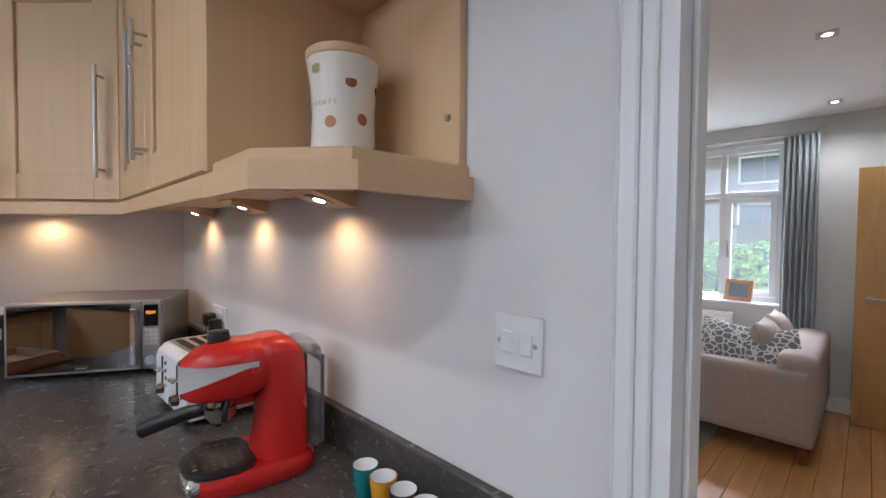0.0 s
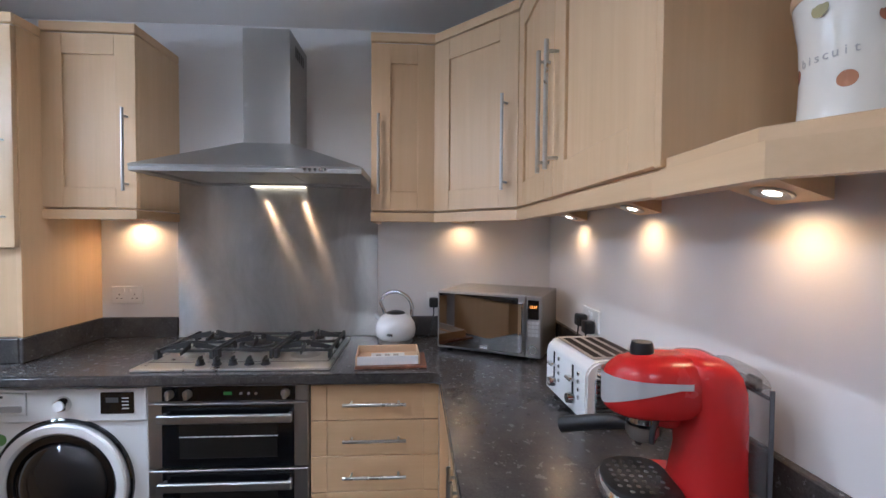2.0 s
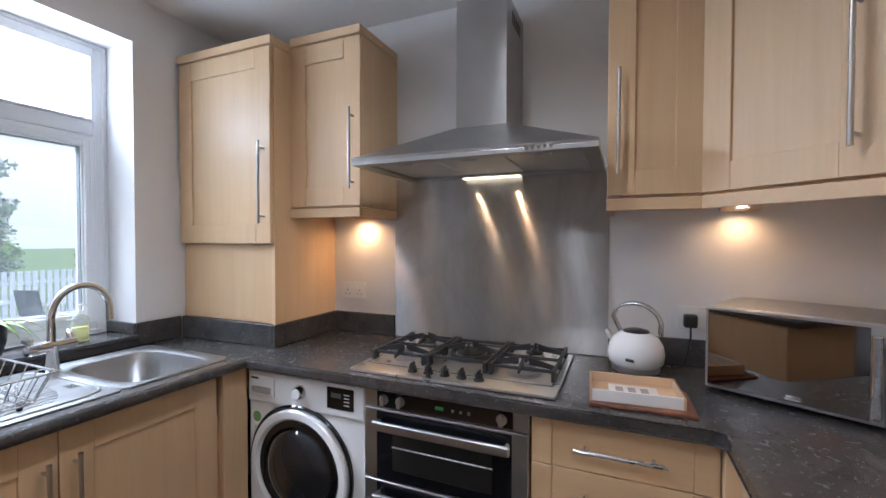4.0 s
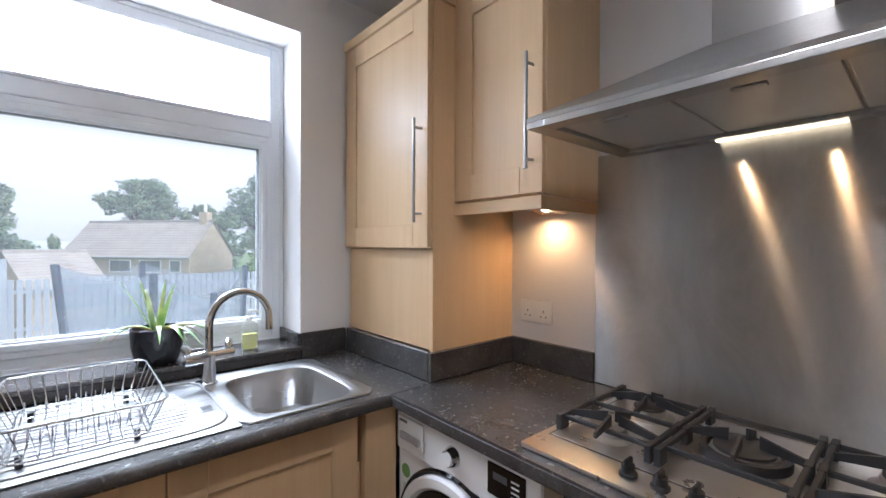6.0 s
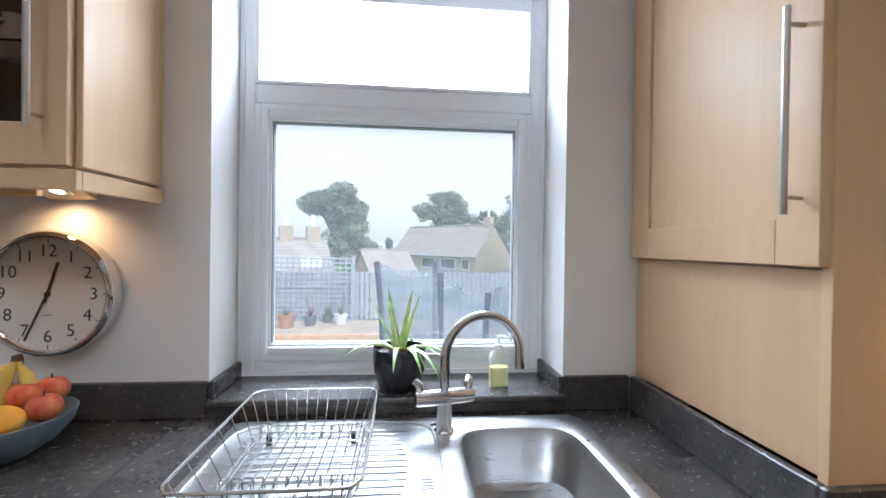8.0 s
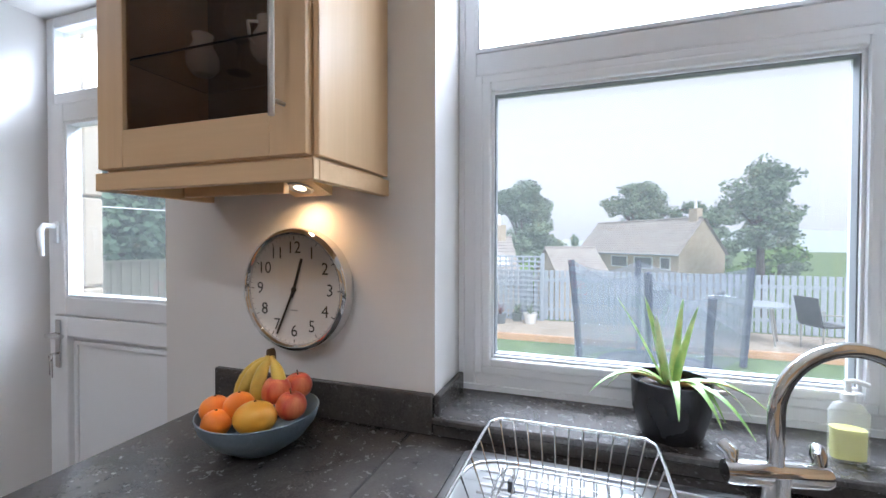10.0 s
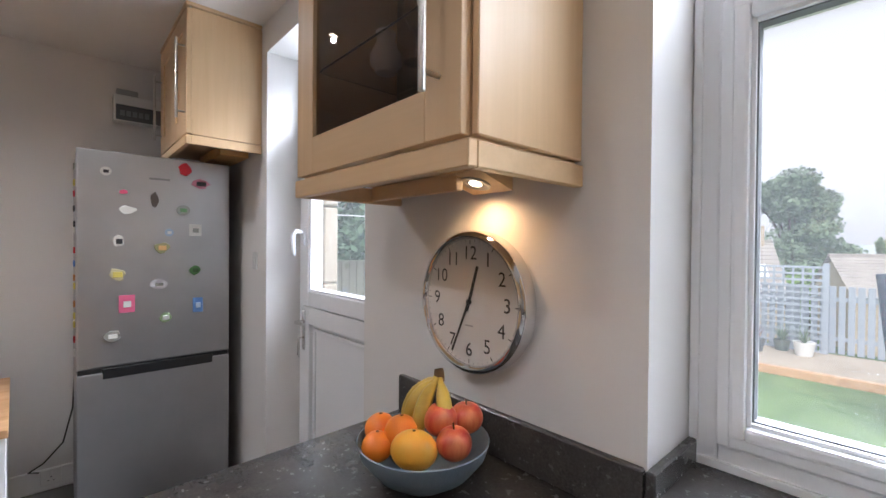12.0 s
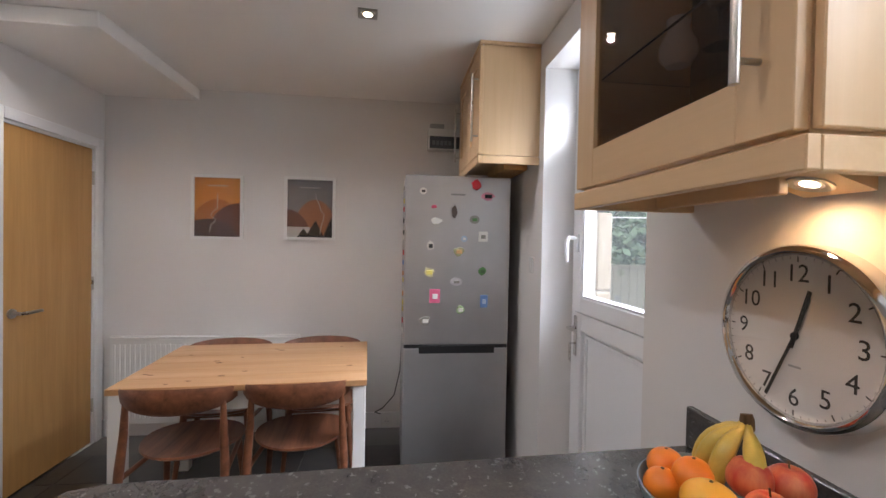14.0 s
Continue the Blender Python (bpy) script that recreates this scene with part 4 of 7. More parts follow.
mw = thing("microwave", (-2.367, 0.015, TOP), "silver microwave oven with mirrored door, angled into the corner", "microwave", "", 62.4)
mx, md, mh = 0.475, 0.34, 0.272
part("case", box(0.0, mx, 0.0, md, 0.012, mh, 0.004, segments=2), STEEL, mw)
for x in (0.04, mx - 0.04):
    for y in (0.04, md - 0.04):
        part("foot", lathe([(0.014, 0), (0.014, 0.0125), (0, 0.0125)], (x, y, 0), 12), BLACK, mw)
d = part("door", box(0.002, mx - 0.068, -0.018, -0.001, 0.014, mh - 0.002, 0.003), STEEL, mw)
part("window", box(0.010, mx - 0.098, -0.0205, -0.0185, 0.024, mh - 0.010, 0.001), Mat("mirror_glass", (0.30, 0.27, 0.25), 0.03, 1.0).m, d, "dark mirrored door glass")
part("badge", box(0.205, 0.245, -0.022, -0.0206, 0.032, 0.044, 0.004), CHROME, d, "small silver badge")
bm = box(mx - 0.094, mx - 0.074, -0.048, -0.036, 0.035, mh - 0.025, 0.005, segments=2)
for z in (0.05, mh - 0.05):
    box(mx - 0.090, mx - 0.078, -0.038, -0.018, z, z + 0.015, bm=bm)
part("handle", bm, CHROME, d, "chrome bar handle")
cp = part("control_panel", box(mx - 0.066, mx - 0.002, -0.018, -0.001, 0.014, mh - 0.002, 0.003), STEEL, mw)
part("display", box(mx - 0.058, mx - 0.012, -0.02, -0.0185, mh - 0.096, mh - 0.016, 0.001), BLACKGLASS, cp)
words("12:31", 0.015, Matrix.Translation((mx - 0.035, -0.0212, mh - 0.045)), Mat("orange_digits", (0.3, 0.1, 0.02), 0.4, 0, Emission_Color=(1.0, 0.35, 0.05, 1), Emission_Strength=1.2).m, cp, "clock_digits")
for r in range(4):
    for c in range(3):
        x = mx - 0.058 + c * 0.016
        part("key", box(x, x + 0.013, -0.0195, -0.0185, mh - 0.117 - r * 0.017, mh - 0.105 - r * 0.017, 0.001), plain("silver_key", (0.6, 0.6, 0.6), 0.35), cp)
part("dial", tube([(mx - 0.035, -0.0185, 0.05), (mx - 0.035, -0.03, 0.05)], 0.018, steps=24), CHROME, cp, "", 30)

# toaster
ts = thing("toaster", (-1.815, 0.35, TOP), "white four-slice toaster with chrome levers and slotted side", "toaster", "", 3)
tl, tdp = 0.295, 0.205
bm = bmesh.new()
prof = [(0.0, 0.016), (0.0, 0.15), (0.012, 0.172), (0.035, 0.185), (tdp - 0.035, 0.185), (tdp - 0.012, 0.172), (tdp, 0.15), (tdp, 0.016)]
ra = [bm.verts.new((0.0, y, z)) for y, z in prof]
rb = [bm.verts.new((tl, y, z)) for y, z in prof]
bm.faces.new(ra), bm.faces.new(rb[::-1])
for i in range(len(prof)):
    j = (i + 1) % len(prof)
    bm.faces.new((ra[i], rb[i], rb[j], ra[j]))
bmesh.ops.bevel(bm, geom=list(bm.edges), offset=0.006, segments=2, affect="EDGES")
part("body", bm, WHITE, ts, "", 40)
for x, y in ((0.03, 0.03), (tl - 0.03, 0.03), (0.03, tdp - 0.03), (tl - 0.03, tdp - 0.03)):
    part("foot", lathe([(0.013, 0), (0.013, 0.0165), (0, 0.0165)], (x, y, 0), 12), BLACK, ts)
part("top_plate", box(0.03, tl - 0.02, 0.028, tdp - 0.028, 0.1855, 0.1885, 0.001), STEEL, ts, "steel slot surround")
for k in range(4):
    y = 0.04 + k * 0.036
    # The plate is uncut; each opening's shade is a near-black strip on top.
    part("slot", box(0.045, tl - 0.035, y, y + 0.021, 0.1887, 0.1897), plain("slot_shade", (0.016, 0.010, 0.008), 0.95), ts, "dark bread slot")
for sx in (0.075, 0.215):
    lv = part("lever", box(sx - 0.018, sx + 0.018, -0.022, -0.001, 0.112, 0.122, 0.004), CHROME, ts, "chrome lever")
    part("rail", box(sx - 0.003, sx + 0.003, -0.0035, -0.0005, 0.07, 0.155), BLACK, lv)
    part("knob", tube([(sx, -0.001, 0.06), (sx, -0.02, 0.06)], [0.017, 0.014], steps=20), CHROME, ts, "chrome dial", 30)
    for k in range(4):
        part("button", tube([(sx + 0.038, -0.0005, 0.075 + k * 0.022), (sx + 0.038, -0.004, 0.075 + k * 0.022)], 0.006, steps=12), CHROME, ts, "", 30)
part("side_plate", box(tl - 0.001, tl + 0.003, 0.025, tdp - 0.025, 0.03, 0.14, 0.003), CHROME, ts, "mirror chrome side panel")
for k in range(7):
    part("louvre", box(tl + 0.003, tl + 0.009, 0.03, tdp - 0.03, 0.036 + k * 0.0145, 0.0395 + k * 0.0145, 0.0012), BLACK, ts)

# espresso machine
es = thing("espresso_machine", (-1.215, 0.41, TOP), "red espresso coffee machine with black drip tray and clear tank", "coffee machine", "", -8)
es.scale = (0.9, 0.9, 0.98)


def egg(w, d, n=36, back=0.35, cx=0.0, cy=0.0):
    """A rounded plan: nearly square behind, round in front (-y)."""
    out = []
    for i in range(n):
        a = math.tau * i / n
        p = 2.2 if math.sin(a) < 0 else 4.0
        c, s = math.cos(a), math.sin(a)
        out.append((cx + w / 2 * math.copysign(abs(c) ** (2 / p), c), cy + d / 2 * math.copysign(abs(s) ** (2 / p), s)))
    return out


def stack(rows, bm=None):
    """A closed skin through plans (outline, z) of the same count."""
    bm = bm or bmesh.new()
    rings = [[bm.verts.new((x, y, z)) for x, y in o] for o, z in rows]
    n = len(rings[0])
    for a, b in zip(rings, rings[1:]):
        for i in range(n):
            bm.faces.new((a[i], a[(i + 1) % n], b[(i + 1) % n], b[i]))
    bm.faces.new(rings[0][::-1]), bm.faces.new(rings[-1])
    return bm


part("base", stack([(egg(0.20, 0.29), 0.0005), (egg(0.208, 0.296), 0.008), (egg(0.208, 0.296), 0.028), (egg(0.196, 0.286), 0.04)]), RED, es, "", 45)
tr = part("drip_tray", stack([(egg(0.18, 0.15, cy=-0.068), 0.0405), (egg(0.18, 0.15, cy=-0.068), 0.047), (egg(0.172, 0.142, cy=-0.068), 0.05)]), BLACK, es, "perforated black drip tray", 45)
for i in range(7):
    for j in range(6):
        x, y = -0.06 + i * 0.02, -0.118 + j * 0.019
        if (x / 0.08) ** 2 + ((y + 0.068) / 0.064) ** 2 < 1:
            part("hole", tube([(x, y, 0.0501), (x, y, 0.0506)], 0.0048, steps=10), BLACKGLASS, tr)
part("chrome_lip", stack([(egg(0.15, 0.05, cy=-0.126), 0.012), (egg(0.15, 0.05, cy=-0.126), 0.03), (egg(0.13, 0.04, cy=-0.122), 0.0405)]), CHROME, es, "chrome front lip", 45)
part("column", stack([(egg(0.172, 0.13, cy=0.066), 0.039), (egg(0.160, 0.112, cy=0.072), 0.11), (egg(0.160, 0.116, cy=0.07), 0.19), (egg(0.162, 0.125, cy=0.062), 0.245), (egg(0.156, 0.12, cy=0.056), 0.272), (egg(0.138, 0.10, cy=0.05), 0.291), (egg(0.10, 0.07, cy=0.046), 0.301), (egg(0.05, 0.03, cy=0.044), 0.304)]), RED, es, "", 45)
part("head", stack([(egg(0.118, 0.14, cy=-0.06), 0.186), (egg(0.140, 0.172, cy=-0.055), 0.194), (egg(0.150, 0.192, cy=-0.048), 0.212), (egg(0.152, 0.198, cy=-0.045), 0.25), (egg(0.146, 0.19, cy=-0.04), 0.27), (egg(0.124, 0.165, cy=-0.03), 0.288), (egg(0.085, 0.12, cy=-0.015), 0.299), (egg(0.04, 0.06, cy=-0.005), 0.302)]), RED, es, "", 45)
part("boss", lathe([(0.0, 0.160), (0.026, 0.160), (0.032, 0.168), (0.032, 0.19), (0.0, 0.19)], (0.0, -0.012, 0), 24), RED, es, "", 40)
bm = bmesh.new()
rim = [(x, y) for x, y in egg(0.1545, 0.2005, 64, cy=-0.045) if y < 0.012]
rim.sort(key=lambda p: math.atan2(p[1] + 0.045, p[0]))
rows = []
for f in (0.0, 0.5, 1.0):
    row = []
    for x, y in rim:
        s = min(1.0, max(0.0, (y + 0.146) / 0.13))
        low = 0.198 + 0.052 * s ** 0.55
        row.append(bm.verts.new((x, y, low + (0.262 - low) * f)))
    rows.append(row)
for a, b in zip(rows, rows[1:]):
    for i in range(len(a) - 1):
        bm.faces.new((a[i], a[i + 1], b[i + 1], b[i]))
part("silver_band", bm, plain("silver_paint", (0.78, 0.78, 0.79), 0.3, 0.55), es, "curved silver front band", 60)
part("steam_knob", lathe([(0.024, 0.2995), (0.024, 0.315), (0.021, 0.327), (0.0, 0.33)], (-0.005, -0.062, -0.006), 20), BLACK, es, "black steam knob", 40)
part("dial", tube([(-0.07, -0.112, 0.232), (-0.082, -0.132, 0.232)], [0.012, 0.01], steps=16), CHROME, es, "chrome selector knob", 40)
part("group_head", lathe([(0.036, 0.188), (0.036, 0.166), (0.03, 0.160), (0.0, 0.160)], (0, -0.06, 0), 24), CHROME, es, "", 40)
pf = part("portafilter", lathe([(0.034, 0.159), (0.034, 0.142), (0.024, 0.128), (0.0, 0.126)], (0, -0.06, 0), 24), NICKEL, es, "steel filter holder", 40)
part("portafilter_handle", tube([(-0.02, -0.085, 0.150), (-0.045, -0.12, 0.143), (-0.11, -0.21, 0.105)], [0.012, 0.016, 0.018], steps=14), BLACK, pf, "long black handle", 45)
part("spout", tube([(-0.008, -0.06, 0.127), (-0.012, -0.063, 0.112)], 0.007), BLACK, pf, "", 40)
part("frother", tube([(0.05, -0.05, 0.188), (0.055, -0.06, 0.165), (0.055, -0.062, 0.142)], 0.006), BLACK, es, "", 40)
TANK = Mat("smoky_plastic", (0.30, 0.31, 0.33), 0.08, 0.0, Alpha=0.3).m
part("water_tank", stack([(egg(0.13, 0.034, cy=0.146), 0.041), (egg(0.132, 0.036, cy=0.147), 0.2), (egg(0.134, 0.038, cy=0.147), 0.255)]), TANK, es, "clear smoky plastic water tank", 45)
part("tank_lid", stack([(egg(0.138, 0.046, cy=0.144), 0.256), (egg(0.136, 0.06, cy=0.136), 0.266), (egg(0.11, 0.05, cy=0.126), 0.284), (egg(0.07, 0.03, cy=0.116), 0.291)]), TANK, es, "clear smoky plastic lid", 45)
for x in (-0.064, 0.064):
    part("tank_edge", box(x - 0.002, x + 0.002, 0.158, 0.167, 0.045, 0.252, 0.001), plain("smoky_edge", (0.12, 0.12, 0.13), 0.2), es, "darker tank edge")
part("tank_band", box(-0.062, 0.062, 0.1655, 0.168, 0.228, 0.236, 0.001), BLACK, es, "black level band")
part("tank_grip", box(-0.02, 0.02, 0.162, 0.174, 0.235, 0.26, 0.003), BLACK, es)

CUPS = [("teal", (0.01, 0.19, 0.19)), ("orange", (0.62, 0.27, 0.02)), ("dark", (0.03, 0.028, 0.03)), ("white", (0.6, 0.58, 0.55))]
for k, (tone, colour) in enumerate(CUPS):
    c = thing("espresso_cup", (-0.962 + k * 0.0585, 0.545 + 0.001 * k, TOP), f"small {tone} glazed espresso cup on the worktop", "cup", "espresso cups", 150 + 12 * k)
    part("body", lathe([(0.0, 0.0005), (0.019, 0.0005), (0.021, 0.004), (0.0265, 0.058), (0.0265, 0.0615), (0.0245, 0.0615)], steps=28), plain("glaze_" + tone, colour, 0.15), c, "", 50)
    part("inside", lathe([(0.0246, 0.0616), (0.0225, 0.03), (0.016, 0.012), (0.0, 0.01)], steps=28), WHITE, c, "white glazed inside", 50)
    part("handle", tube([(0.024, 0, 0.048), (0.038, 0, 0.046), (0.04, 0, 0.028), (0.022, 0, 0.018)], 0.0035, steps=8), plain("glaze_h_" + tone, colour, 0.15), c, "", 50)

jar = thing("biscuit_jar", (-0.968, 0.497, ZB + 0.0145), "cream biscuit jar with coloured spots and wooden lid", "jar", "", -40)
jprof = [(0.0, 0.0), (0.058, 0.0), (0.062, 0.006), (0.059, 0.05), (0.0575, 0.1), (0.06, 0.145), (0.067, 0.19), (0.067, 0.195), (0.0, 0.195)]
part("body", lathe(jprof, steps=48), CREAM, jar, "", 50)
part("lid", lathe([(0.0675, 0.1955), (0.069, 0.199), (0.069, 0.209), (0.065, 0.213), (0.0, 0.213)], steps=40), MAPLE_FLAT, jar, "pale wooden lid", 40)


def jar_radius(z):
    for (r0, z0), (r1, z1) in zip(jprof[2:], jprof[3:]):
        if z0 <= z <= z1 and z1 > z0:
            return r0 + (r1 - r0) * (z - z0) / (z1 - z0)
    return 0.06


TONES = {"brown": (0.32, 0.12, 0.06), "rust": (0.42, 0.09, 0.05), "dark": (0.05, 0.018, 0.015), "olive": (0.38, 0.34, 0.17), "tan": (0.45, 0.2, 0.1)}
SPOT = {k: plain("spot_" + k, v, 0.2) for k, v in TONES.items()}
for ang, z, tone in ((-40, 0.172, "olive"), (21, 0.147, "brown"), (-14, 0.076, "tan"), (43, 0.084, "rust"), (26, 0.016, "dark"), (85, 0.147, "dark"), (-57, 0.018, "olive"), (75, 0.03, "tan"), (110, 0.09, "rust"), (150, 0.15, "brown"), (190, 0.07, "olive"), (235, 0.13, "tan"), (275, 0.1, "brown")):
    a, r = radians(ang), jar_radius(z) + 0.0004
    bm = bmesh.new()
    c = [bm.verts.new(((r + 0.0003) * math.cos(a + 0.0105 * math.cos(k) / r), (r + 0.0003) * math.sin(a + 0.0105 * math.cos(k) / r), z + 0.0105 * math.sin(k))) for k in (i * math.tau / 20 for i in range(20))]
    hub = bm.verts.new(((r + 0.0007) * math.cos(a), (r + 0.0007) * math.sin(a), z))
    for i in range(20):
        bm.faces.new((hub, c[i], c[(i + 1) % 20]))
    part("spot", bm, SPOT[tone], jar)
for i, ch in enumerate("biscuit"):
    a = radians(-66 + i * 10)
    r = jar_radius(0.115) + 0.0006
    words(ch, 0.017, Matrix.Translation((r * math.cos(a), r * math.sin(a), 0.112)) @ pose(0, 0, 0, 0, 0, math.degrees(a) + 90), plain("jar_print", (0.45, 0.42, 0.38), 0.4), jar, "letter", 0.0003)

# ---- sockets, switches and plugs ----


def wall_plate(name, label, at, rz, w, h, kind):
    """A white plate facing local -y, flat on the wall at y 0."""
    t = thing(name, at, label, "socket" if "socket" in name else "switch", "", rz)
    part("plate", box(-w / 2, w / 2, -0.009, -0.0005, -h / 2, h / 2, 0.003, segments=2), WHITE, t)
    if "socket" in name:
        for x in ((-w / 4, w / 4) if w > 0.1 else (0,)):
            for dx, dz, a, b in ((0, 0.002, 0.002, 0.004), (-0.011, -0.018, 0.0035, 0.002), (0.011, -0.018, 0.0035, 0.002)):
                part("pin_hole", box(x + dx - a, x + dx + a, -0.0097, -0.0091, dz - b, dz + b), BLACK, t)
            part("rocker", box(x - 0.006 + math.copysign(0.022, -x) * (w > 0.1), x + 0.006 + math.copysign(0.022, -x) * (w > 0.1), -0.012, -0.0085, 0.012, 0.03, 0.001), WHITE, t)
    else:
        for x in ((-0.018, 0.018) if kind == 2 else (0,)):
            part("rocker", box(x - 0.012, x + 0.012, -0.0125, -0.0088, -0.018, 0.018, 0.002), WHITE, t)
        for x in (-w * 0.38, w * 0.38):
            part("screw", tube([(x, -0.0088, 0), (x, -0.0102, 0)], 0.004, steps=12), NICKEL, t, "", 30)
    return t


wall_plate("light_switch", "white double light switch on the wall", (-0.648, Y0, 1.262), 0, 0.088, 0.088, 2)
wall_plate("socket", "white double socket above the worktop", (X0, -1.54, 1.125), 90, 0.148, 0.088, 0)
s1 = wall_plate("socket", "white double socket behind the kettle", (X0, 0.035, 1.095), 90, 0.148, 0.088, 0)
s2 = wall_plate("socket", "white double socket behind the toaster", (-2.08, Y0, 1.10), 0, 0.148, 0.088, 0)


def plug(at, rz, label, run):
    t = thing("plug", at, label, "plug", "plugs", rz)
    part("body", box(-0.023, 0.023, -0.042, -0.0005, -0.026, 0.024, 0.01, segments=3), BLACK, t, "", 40)
    part("cable", tube(run, 0.0035, steps=8), BLACK, t, "thin black cable", 50)


plug((X0 + 0.0125, 0.0, 1.088), 90, "black mains plug in the socket by the kettle", [(0, -0.03, -0.02), (0, -0.034, -0.06), (-0.01, -0.035, -0.12), (-0.02, -0.04, -0.165), (-0.05, -0.05, -0.172)])
plug((-2.118, Y0 - 0.0125, 1.092), 0, "black mains plug beside the toaster", [(0, -0.03, -0.02), (0.0, -0.036, -0.08), (0.0, -0.04, -0.172)])
plug((-2.043, Y0 - 0.0125, 1.078), 0, "black mains plug in the toaster's socket", [(0, -0.03, -0.02), (0.01, -0.036, -0.08), (0.06, -0.05, -0.158)])

# ---- wedge lamps under the wall units ----


def wedge_lamp(at, rz, beam, watts=0.95, label="triangular maple-faced under-cabinet spotlight, lit"):
    t = thing("cabinet_light", at, label, "spotlight", "under-cabinet lights", rz)
    w, d = 0.06, 0.11
    bm = bmesh.new()
    v = [bm.verts.new(p) for p in ((-w, 0, 0), (w, 0, 0), (w, 0, -0.038), (-w, 0, -0.038), (-w, -d, 0), (w, -d, 0), (w, -d, -0.004), (-w, -d, -0.004))]
    for q in ((0, 1, 2, 3), (4, 7, 6, 5), (0, 4, 5, 1), (3, 2, 6, 7), (0, 3, 7, 4), (1, 5, 6, 2)):
        bm.faces.new([v[i] for i in q])
    part("housing", bm, MAPLE_FLAT, t)
    m = Matrix.Translation((0, -d / 2, -0.0225)) @ pose(0, 0, 0, -17, 0, 0)
    r = part("bezel", moved(lathe([(0.034, 0.001), (0.034, -0.002), (0.029, -0.0035), (0.021, -0.0012), (0.021, 0.001)], steps=28), m), NICKEL, t, "", 30)
    part("lens", moved(lathe([(0.0145, -0.0008), (0.011, -0.002), (0.0, -0.0026)], steps=24), m), LAMP, r, "glowing halogen lens")
    part("reflector", moved(lathe([(0.0208, -0.0012), (0.0146, -0.0006)], steps=24), m), CHROME, r, "bright reflector ring")
    wm_ = pose(*at, 0, 0, rz)
    eye = wm_ @ Vector((0, -d / 2, -0.036))
    spot_light("cabinet_light_beam", eye, eye + Vector(beam), watts, 158, (1.0, 0.58, 0.25), 0.012, 1.0)


wedge_lamp((X0 + 0.012, 0.15, ZB - 0.001), 90, (-0.03, 0.0, -1))
wedge_lamp((-2.18, Y0 - 0.012, ZB - 0.001), 0, (0.0, 0.03, -1))
wedge_lamp((-1.655, Y0 - 0.012, ZB - 0.001), 0, (0.0, 0.03, -1))
wedge_lamp((-1.147, Y0 - 0.022, ZB - 0.007), 0, (0.0, 0.03, -1))
wedge_lamp((X0 + 0.012, -1.455, ZB - 0.001), 90, (-0.03, 0.0, -1), 2.0)
wedge_lamp((-0.61, YW + 0.012, gz - 0.001), 180, (0.0, -0.03, -1), 1.3)

# ---- sink and window board ----
sink = thing("sink", (-1.53, -1.95, TOP), "stainless steel inset sink with ribbed drainer", "sink")
bx, by, bw, bd = -0.27, 0.02, 0.155, 0.208


def loop(cx_, cy_, a, b, p, n=48):
    out = []
    for i in range(n):
        t_ = math.tau * i / n + math.tau / (2 * n)
        c, s = math.cos(t_), math.sin(t_)
        k = (abs(c) ** p + abs(s) ** p) ** (-1 / p)
        out.append((cx_ + a * c * k, cy_ + b * s * k))
    return out


bm = bmesh.new()
rows = [(loop(bx, by - 0.02, 0.205, 0.259, 30), 0.001), (loop(bx, by - 0.02, 0.203, 0.257, 30), 0.006), (loop(bx, by - 0.02, 0.192, 0.246, 14), 0.007), (loop(bx, by, bw + 0.012, bd + 0.012, 5), 0.006), (loop(bx, by, bw, bd, 5), 0.0), (loop(bx, by, bw - 0.006, bd - 0.006, 5), -0.02), (loop(bx, by, bw - 0.02, bd - 0.02, 5), -0.135), (loop(bx, by, bw - 0.035, bd - 0.035, 4), -0.15), (loop(bx, by, 0.05, 0.05, 2), -0.154)]
rings = [[bm.verts.new((x, y, z)) for x, y in o] for o, z in rows]
for a, b in zip(rings, rings[1:]):
    for i in range(48):
        bm.faces.new((a[i], a[(i + 1) % 48], b[(i + 1) % 48], b[i]))
bm.faces.new(rings[-1])
part("bowl", bm, SINKSTEEL, sink, "polished steel sink bowl", 40)
part("plug_hole", lathe([(0.044, -0.1535), (0.04, -0.151), (0.03, -0.153), (0.012, -0.156), (0.0, -0.156)], (bx, by, 0), 28), CHROME, sink, "", 40)
dr = part("drainer", prism([(-0.067, -0.259), (0.46, -0.259), (0.475, -0.245), (0.475, 0.245), (0.46, 0.259), (-0.067, 0.259)], 0.001, 0.0055, bevel=0.002, segments=2), SINKSTEEL, sink, "ribbed steel draining board", 40)
part("rim", tube([(x, y, 0.006) for x, y in loop(0.20, 0.0, 0.255, 0.228, 7, 60)], 0.0045, steps=8, closed=True), SINKSTEEL, dr, "", 50)
for k in range(15):
    y = -0.18 + k * 0.0257
    cut = 0.10 * math.sqrt(max(0.0, 1 - (y / 0.2) ** 2))
    part("rib", tube([(0.045 - cut + 0.07, y, 0.0055), (0.41, y, 0.0055)], [0.0035, 0.0035], steps=8), SINKSTEEL, dr, "", 50)
part("overflow", prism([(-0.04, 0.05), (-0.005, 0.05), (-0.005, 0.1), (-0.04, 0.1)], 0.0056, 0.0066), SINKSTEEL, sink)
for k in range(4):
    part("slot", box(-0.036, -0.009, 0.056 + k * 0.011, 0.061 + k * 0.011, 0.0067, 0.0072), BLACK, sink)
part("waste_knob", lathe([(0.02, 0.0056), (0.019, 0.01), (0.0, 0.011)], (-0.062, -0.19, 0), 20), CHROME, sink, "", 40)

